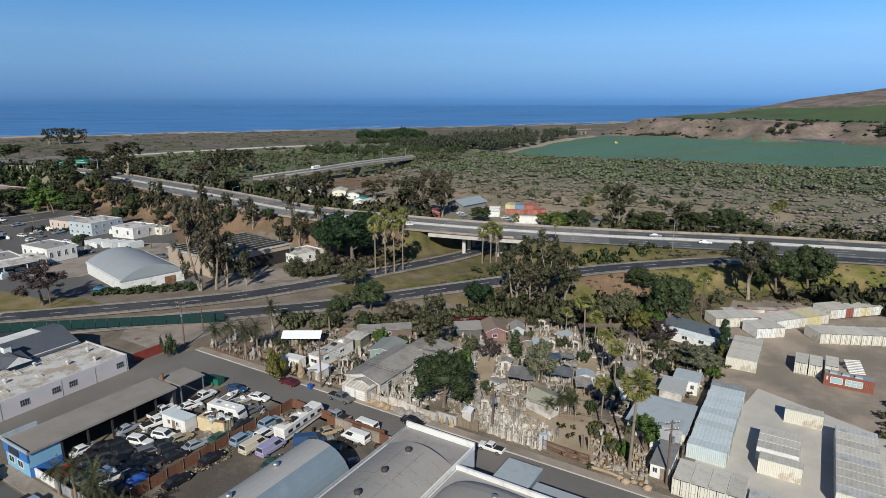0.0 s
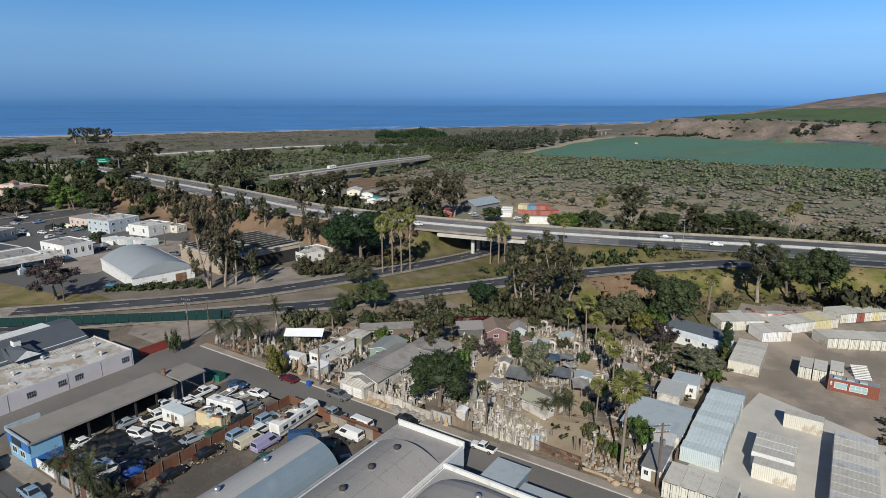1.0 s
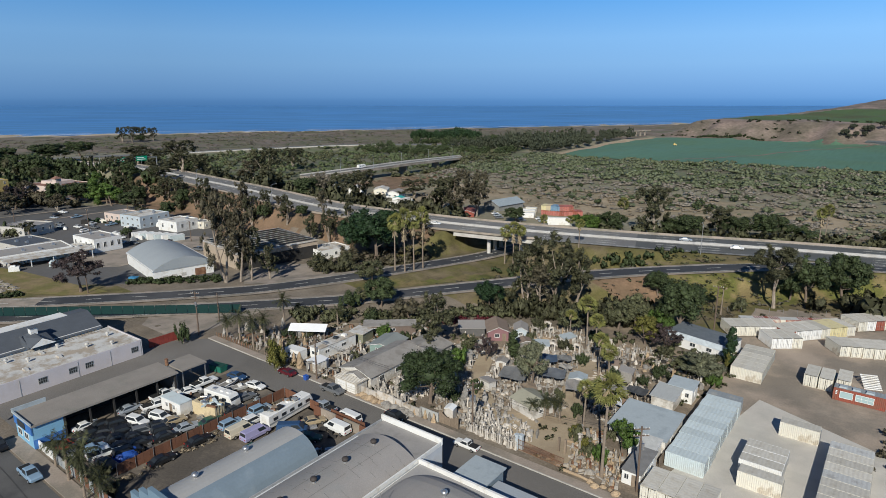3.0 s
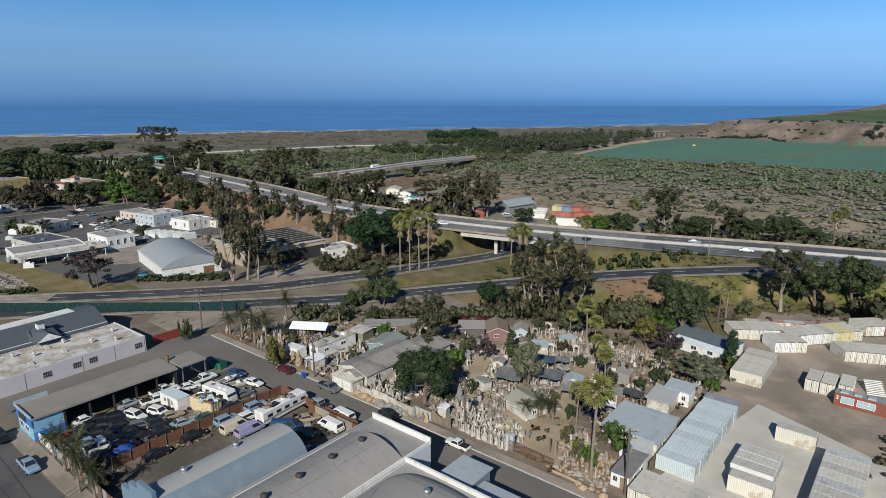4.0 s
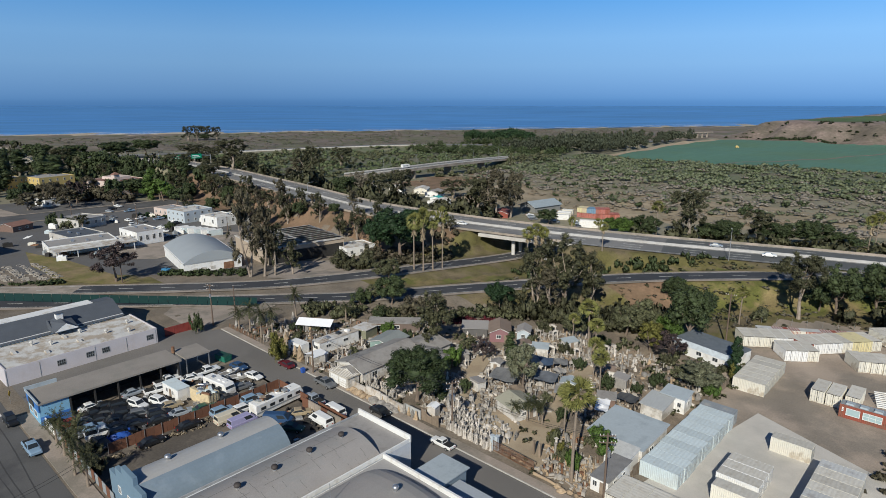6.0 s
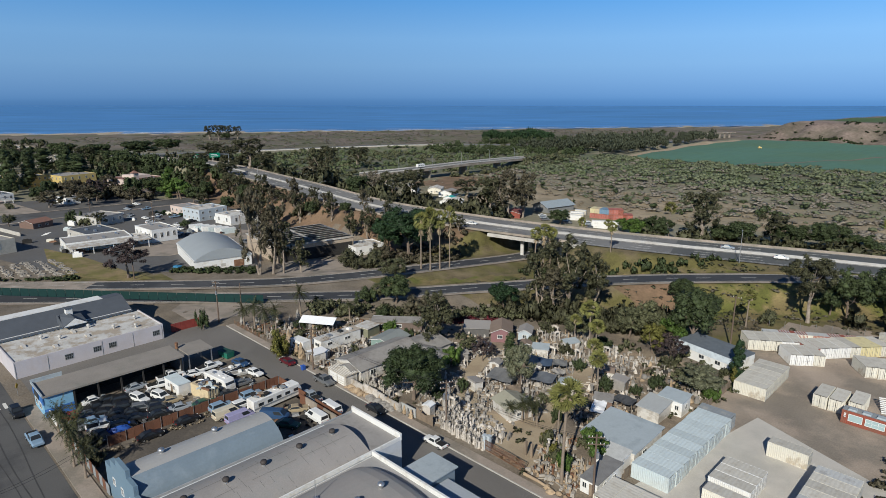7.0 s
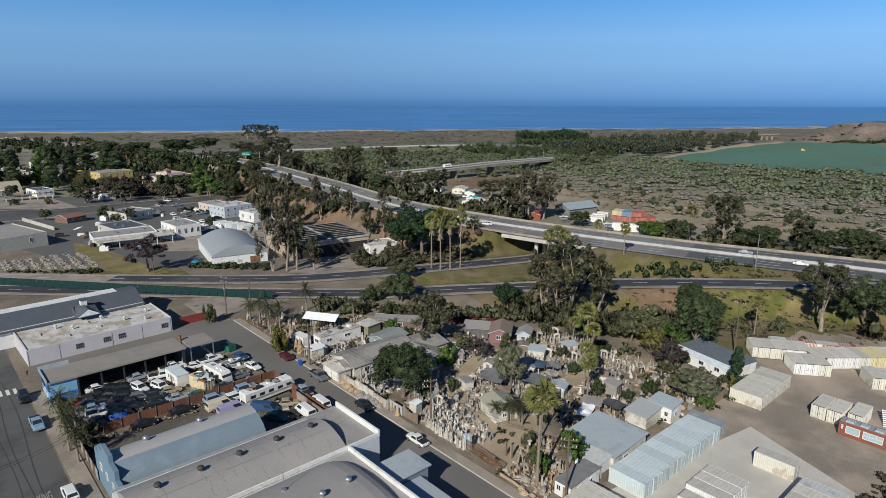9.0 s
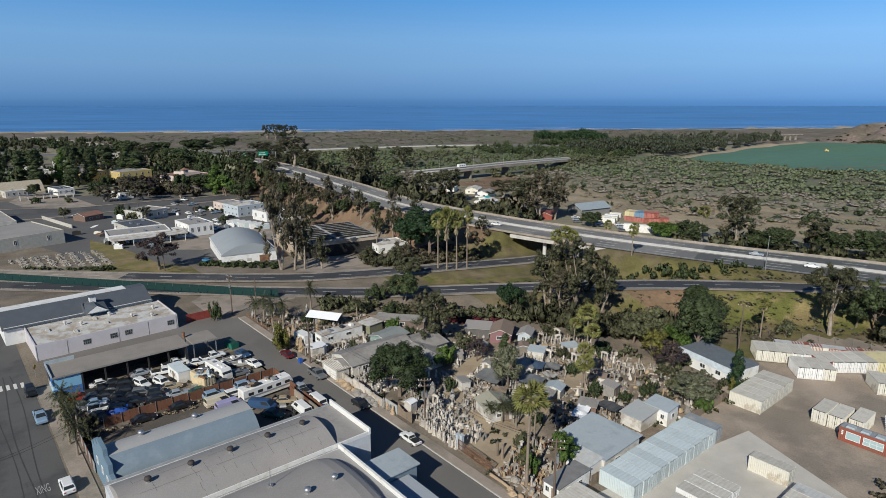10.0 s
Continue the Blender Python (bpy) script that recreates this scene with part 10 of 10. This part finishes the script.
def clumps(n, poly, rmin, rmax, hmin, hmax, seed, density=None, keep=6.0):
    r = random.Random(seed)
    xs, ys = [p[0] for p in poly], [p[1] for p in poly]
    u = np.array([r.uniform(min(xs), max(xs)) for _ in range(n * 12)])
    v = np.array([r.uniform(min(ys), max(ys)) for _ in range(n * 12)])
    ok = inside(u, v, poly) & ~inside(u, v, field_poly())
    for ln, w in ((FREEWAY, 17), (ROAD_A, 8), (ROAD_B, 8), (HIGHWAY, 15), (BRIDGE_FAR, 8)):
        d, _, _ = along(u, v, ln)
        ok &= d > (w + keep * 0.4 if keep else w * 0.75)
    out = []
    for a, b, k in zip(u, v, ok):
        if not k:
            continue
        q = noise.noise((a * 0.012, b * 0.012, seed)) * 0.6 + noise.noise((a * 0.04, b * 0.04, seed + 3)) * 0.5
        if density is not None and q < density + r.uniform(-0.2, 0.2):
            continue
        s = r.uniform(0, 1) ** 1.6
        w = rmin + (rmax - rmin) * s
        out.append((a, b, w, hmin + (hmax - hmin) * s * r.uniform(0.7, 1.1)))
        if len(out) >= n:
            break
    return out


THICKET = [(-352, 470), (-300, 440), (-190, 452), (-80, 470), (60, 470), (300, 520), (440, 790), (60, 712), (-81, 672), (-193, 668), (-352, 700), (-420, 640), (-372, 560)]
BRUSH = [(-330, 380), (-250, 385), (-165, 345), (-100, 318), (-60, 308), (60, 320), (270, 392), (320, 540), (60, 500), (-80, 500), (-190, 480), (-330, 470)]
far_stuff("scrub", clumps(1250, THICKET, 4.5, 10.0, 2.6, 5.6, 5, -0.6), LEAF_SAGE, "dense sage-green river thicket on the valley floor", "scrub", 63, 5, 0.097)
far_stuff("scrub", clumps(620, THICKET, 3.5, 8.0, 2.2, 4.8, 6, -0.2), LEAF_SCRUB, "olive-green willow thicket on the valley floor", "scrub", 63, 6, 0.097)
far_stuff("scrub", clumps(160, THICKET, 3.0, 6.0, 2.4, 5.0, 7, 0.1), LEAF_OAK, "dark green thickets on the valley floor", "scrub", 54, 7, 0.108)
far_stuff("scrub", clumps(420, THICKET, 3.5, 7.5, 2.0, 4.4, 8, 0.0), LEAF_TWIG, "bare grey-brown willow scrub on the valley floor", "scrub", 54, 8, 0.097)
far_stuff("scrub", clumps(1150, BRUSH, 3.0, 7.5, 1.0, 2.8, 9, -0.4), LEAF_TWIG, "bare grey-brown brush on the dry meadow", "scrub", 57, 9, 0.103)
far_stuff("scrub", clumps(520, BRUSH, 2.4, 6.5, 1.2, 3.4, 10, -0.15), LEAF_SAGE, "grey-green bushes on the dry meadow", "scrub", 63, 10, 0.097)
far_stuff("scrub", clumps(420, [(-330, 300), (-150, 308), (60, 322), (270, 390), (100, 400), (-60, 350), (-150, 400), (-320, 420)], 1.4, 3.6, 0.7, 2.2, 11, -0.1), LEAF_SCRUB_DRY, "dry straw-coloured brush on the meadow", "scrub", 60, 11, 0.12)
far_stuff("scrub", clumps(60, [(-300, 330), (-150, 330), (-40, 350), (-60, 430), (-260, 420)], 2.0, 4.5, 2.0, 4.4, 13, -0.3), LEAF_OAK, "dark round bushes standing on the dry meadow", "scrub", 87, 13, 0.092)
far_stuff("scrub", clumps(150, [(-338, 350), (-330, 420), (-334, 520), (-356, 600), (-372, 600), (-344, 520), (-338, 420)], 2.5, 5.0, 2.5, 5.5, 55, None, 0), LEAF_OLIVE, "green thicket below the distant road bridge", "scrub", 63, 55, 0.097)
WEST = [(-700, 260), (-350, 235), (-358, 480), (-380, 640), (-440, 800), (-560, 700), (-640, 500), (-660, 400)]
far_stuff("scrub", clumps(760, WEST, 3.5, 8.0, 2.8, 6.5, 12, -0.45), LEAF_SCRUB, "green scrub between the two highways", "scrub", 54, 12, 0.103)
far_stuff("scrub", clumps(420, WEST, 3.5, 8.0, 3.0, 7.0, 14, -0.25), LEAF_OLIVE, "olive thickets between the two highways", "scrub", 54, 14, 0.108)
far_stuff("woods", clumps(70, [(-580, 590), (-500, 560), (-400, 600), (-380, 690), (-470, 690), (-560, 660)], 4, 7, 7, 13, 15, None), LEAF_OAK, "loose dark trees between the two highways", "woods", 130, 15, 0.085, "round")
COAST = [(-1300, 330), (-780, 250), (-740, 460), (-690, 640), (-660, 760), (-560, 1010), (-480, 1240), (-620, 1480), (-900, 1230), (-1190, 800)]
far_stuff("scrub", clumps(1500, COAST, 3.0, 8.0, 1.0, 3.0, 16, -0.3), LEAF_TWIG, "low brown coastal scrub behind the beach", "scrub", 26, 16, 0.2)
far_stuff("scrub", clumps(500, COAST, 3.0, 7.0, 1.2, 3.4, 17, 0.05), LEAF_SCRUB, "low green coastal scrub behind the beach", "scrub", 26, 17, 0.2)
BELT = [(-490, 670), (-374, 684), (-388, 800), (-402, 930), (-416, 1160), (-446, 1165), (-450, 980), (-480, 820)]
far_stuff("woods", clumps(190, BELT, 5, 9, 13, 24, 18, None), LEAF_EUC_DARK, "tall dark windbreak eucalyptus along the field", "woods", 170, 18, 0.08, "round")
far_stuff("woods", clumps(150, [(-620, 720), (-500, 690), (-480, 980), (-520, 1080), (-600, 960)], 4, 8, 7, 14, 19, None), LEAF_OAK, "dark mixed woods behind the windbreak", "woods", 130, 19, 0.085, "round")
far_stuff("woods", clumps(60, [(-735, 880), (-700, 845), (-640, 850), (-608, 930), (-690, 965)], 7, 11, 16, 21, 21, None), LEAF_DEEP, "dense deep green grove near the beach", "woods", 220, 21, 0.075, "round")
far_stuff("woods", clumps(26, [(-600, 1100), (-470, 1160), (-470, 1330), (-640, 1300)], 3, 5, 7, 12, 48, None), LEAF_OAK, "scattered palms and trees near the beach", "woods", 90, 48, 0.1, "round")
far_stuff("woods", clumps(12, [(-92, 1222), (-30, 1232), (-20, 1256), (-80, 1250)], 5, 9, 9, 15, 49, None), LEAF_EUC_DARK, "dark trees beside the greenhouse", "woods", 160, 49, 0.08, "round")
far_stuff("woods", clumps(10, [(62, 1190), (90, 1190), (92, 1225), (66, 1225)], 6, 9, 12, 18, 50, None), LEAF_EUC_DARK, "dark clump of trees at the foot of the bluff", "woods", 160, 50, 0.08, "round")
TOWN = [(-1150, -150), (-440, -40), (-440, 60), (-520, 100), (-540, 160), (-440, 150), (-440, 205), (-640, 225), (-900, 230), (-1150, 260)]
far_stuff("woods", clumps(620, TOWN, 4, 8, 6, 12, 20, -0.15), LEAF_OAK, "dark street trees of the distant town", "woods", 70, 20, 0.17)
far_stuff("woods", clumps(220, TOWN, 4, 8, 7, 13, 22, -0.1), LEAF_EUC, "olive trees of the distant town", "woods", 70, 22, 0.17)
far_stuff("woods", clumps(200, [(-470, 120), (-380, 130), (-360, 180), (-420, 200), (-475, 175)], 3, 6, 4, 8, 23, -0.2), LEAF_EUC_BROWN, "brownish garden trees around the plaster buildings", "woods", 87, 23, 0.18)
far_stuff("woods", clumps(220, [(-640, 262), (-480, 252), (-350, 232), (-345, 262), (-480, 290), (-640, 300)], 4, 8, 6, 12, 24, None), LEAF_EUC, "trees along the far side of the freeway", "woods", 100, 24, 0.18)
far_stuff("woods", clumps(36, [(-380, 195), (-300, 178), (-235, 172), (-225, 182), (-300, 200), (-380, 214)], 2.5, 5, 3, 7, 25, None, 2), LEAF_EUC, "dry trees on the slope below the freeway", "woods", 112, 25, 0.18)
far_stuff("woods", clumps(150, [(-330, 222), (-230, 214), (-160, 226), (-165, 250), (-240, 262), (-330, 262)], 4, 8, 6, 13, 26, None, 2), LEAF_EUC, "trees along the far side of the freeway", "woods", 112, 26, 0.18)
far_stuff("woods", clumps(120, [(-100, 246), (-60, 252), (10, 272), (120, 300), (120, 320), (0, 306), (-100, 275)], 3.5, 6.5, 4, 9, 27, None, 2), LEAF_EUC, "row of dark trees beyond the freeway", "woods", 125, 27, 0.17)
far_stuff("woods", clumps(60, [(-14, 196), (40, 222), (120, 250), (120, 232), (40, 205), (-5, 186)], 3.5, 6.5, 5, 9, 28, None, 0), LEAF_EUC, "dense olive trees beside the container yard", "woods", 162, 28, 0.16)
far_stuff("hedge", clumps(200, [(-126, 104), (-104, 120), (-86, 140), (-62, 158), (-60, 148), (-84, 130), (-100, 112), (-120, 99)], 1.0, 2.4, 1.2, 3.2, 29, None, 0), LEAF_OLIVE, "mixed shrubs along the back of the yard", "hedge", 100, 29, 0.15)
far_stuff("hedge", clumps(90, [(-86, 136), (-56, 158), (-44, 168), (-46, 150), (-70, 140)], 2.0, 3.8, 3.0, 7.0, 30, None, 0), LEAF_EUC, "tangled trees behind the sculpture yard", "hedge", 150, 30, 0.13)
far_stuff("bougainvillea", clumps(46, [(-91, 124), (-80, 134), (-78, 131), (-89, 121)], 0.8, 1.5, 0.8, 1.8, 31, None, 0), LEAF_RED, "red flowering bougainvillea hedge behind the yard", "hedge", 112, 31, 0.13)
far_stuff("hedge", clumps(70, [(-190, 90), (-170, 110), (-174, 113), (-194, 93)], 1.0, 2.0, 1.2, 2.2, 32, None, 0), LEAF_OAK, "clipped dark hedge below the white hall", "hedge", 112, 32, 0.15)
far_stuff("hedge", clumps(90, [(-150, 138), (-136, 152), (-130, 168), (-140, 190), (-160, 188), (-165, 168), (-158, 150)], 1.5, 3.2, 1.5, 4.0, 33, -0.3, 0), LEAF_EUC_BROWN, "dry shrubs on the bank beside the road", "hedge", 100, 33, 0.16)
far_stuff("hedge", clumps(80, [(-110, 178), (-96, 186), (-60, 212), (-50, 216), (-60, 204), (-90, 172), (-102, 166)], 1.2, 2.8, 1.5, 4.5, 34, -0.1, 0), LEAF_OAK, "shrubs on the freeway bank", "hedge", 100, 34, 0.16)
far_stuff("weeds", clumps(150, [(-24, 120), (-20, 121), (-19, 150), (-34, 146), (-40, 132)], 0.5, 1.4, 0.4, 1.4, 35, -0.3, 0), LEAF_OLIVE, "weeds along the container yard fence", "weeds", 40, 35, 0.26)
far_stuff("weeds", clumps(120, [(-88, 37), (-86, 37), (-84, 70), (-88, 70)], 0.3, 0.8, 0.2, 0.6, 36, None, 0), LEAF_SCRUB_DRY, "dry weeds along the brown fence", "weeds", 36, 36, 0.3)
far_stuff("weeds", clumps(260, [(-128, 81), (-22, 82), (-24, 140), (-60, 140), (-118, 100)], 0.4, 1.2, 0.3, 1.2, 37, -0.1, 0), LEAF_OLIVE, "low garden plants between the sculptures", "weeds", 40, 37, 0.26)
far_stuff("weeds", clumps(60, [(6, 112), (14, 110), (16, 134), (8, 132)], 0.6, 1.6, 0.5, 1.6, 38, None, 0), LEAF_EUC_BROWN, "dry bushes at the edge of the apron", "weeds", 69, 38, 0.18)
# stone yard beside the road
r = random.Random(9)
g = Geo()
for k in range(1000):
    u, v = r.uniform(-244, -208), 38 + 4 * r.randrange(9) + r.uniform(-1.1, 1.1)
    if not bool(inside(np.array(u), np.array(v), [(-243, 38), (-230, 39), (-211, 66), (-217, 69), (-241, 66)])):
        continue
    a, b, c = r.uniform(0.2, 0.9), r.uniform(0.2, 0.5), r.uniform(0.1, 0.45)
    z = float(height(u, v))
    g.box(u - a, v - b, z - 0.1, u + a, v + b, z + c, 0.12, r.uniform(0, 3))
single("rubble", g, STONE, "pale stone rubble laid out in rows", "rubble", kind="stuff")
far_stuff("scrub", clumps(110, [(-420, 1270), (-330, 1262), (-100, 1258), (100, 1180), (160, 1260), (-80, 1370), (-330, 1370)], 3, 8, 2, 4.5, 41, 0.05), LEAF_OAK, "dark scrub on the bluff", "scrub", 40, 41, 0.24)
far_stuff("scrub", clumps(120, [(-330, 1250), (-215, 1240), (-214, 1246), (-330, 1258)], 2.5, 5, 3, 5, 42, None), LEAF_OAK, "dark hedge at the foot of the bluff", "scrub", 50, 42, 0.24)
far_stuff("hedge", clumps(34, [(-46, 126), (-23, 124), (-24, 148), (-48, 150)], 0.8, 2.2, 0.8, 2.6, 43, -0.2, 0), LEAF_OLIVE, "loose shrubs in the garden beside the container yard", "hedge", 70, 43, 0.17)
far_stuff("hedge", clumps(34, [(-320, 133), (-298, 141), (-296, 145), (-319, 138)], 1.0, 1.8, 1.2, 2.4, 44, None, 0), LEAF_DEEP, "dark green hedge around the parking lot", "hedge", 60, 44, 0.2)
far_stuff("hedge", clumps(46, [(-230, 36), (-206, 66), (-203, 66), (-226, 33)], 0.9, 1.7, 0.9, 1.8, 45, None, 0), LEAF_OAK, "dark roadside shrubs beside the stone yard", "hedge", 60, 45, 0.2)
g = Geo()
g.box(-42, -6, 0, 42, 6, 4.0)
g.rings([[(x, -6.4, 4.0), (x, 0, 6.2), (x, 6.4, 4.0)] for x in (-42.5, 42.5)])
single("greenhouse", g, mat("greenhouse_glass", (0.13, 0.15, 0.145), 0.4), "long low dull grey greenhouse at the foot of the bluff", "greenhouse", pose(-19, 1193, float(height(-19, 1193)), 0, 0, -29))
g = Geo()
g.box(-2.6, -1.2, 0.6, 2.6, 1.2, 2.2, 0.2)
g.box(-1.8, -1.0, 2.2, 0.2, 1.0, 3.6, 0.15)
for x in (-1.6, 1.7):
    for y in (-1.3, 1.3):
        g.wheel(x, y, 0.8, 0.8, 0.5, 10)
single("tractor", g, YELLOW_W, "yellow farm tractor in the crop field", "tractor", pose(-303, 1024, float(height(-303, 1024)) + 0.6, 0, 0, 40))
far_stuff("woods", clumps(26, [(-480, 188), (-375, 182), (-372, 208), (-400, 214), (-480, 222)], 4, 8, 7, 13, 46, None, 0), LEAF_OAK, "dark trees on the slope below the freeway", "woods", 90, 46, 0.17)
far_stuff("woods", clumps(60, [(-640, 206), (-486, 198), (-486, 218), (-540, 222), (-640, 232)], 4, 8, 7, 12, 47, None, 0), LEAF_OAK, "dark trees along the near side of the freeway", "woods", 80, 47, 0.18)
far_stuff("weeds", clumps(300, [(-104, 172), (-60, 208), (-10, 232), (24, 238), (14, 206), (-50, 160), (-80, 150), (-110, 140)], 0.5, 1.8, 0.3, 1.1, 52, None, 0), LEAF_OLIVE, "rough grass tufts on the freeway bank", "weeds", 26, 52, 0.26)
far_stuff("weeds", clumps(260, [(-104, 172), (-60, 208), (-10, 232), (24, 238), (14, 206), (-50, 160), (-80, 150), (-110, 140)], 0.5, 1.8, 0.2, 0.8, 53, None, 0), LEAF_GREYBROWN, "dry grass tufts on the freeway bank", "weeds", 26, 53, 0.26)
far_stuff("weeds", clumps(200, [(-126, 104), (-100, 128), (-62, 166), (-30, 184), (-26, 172), (-60, 150), (-100, 116)], 0.5, 1.6, 0.3, 1.0, 54, None, 0), LEAF_GREYBROWN, "dry weeds between road and yard", "weeds", 26, 54, 0.26)
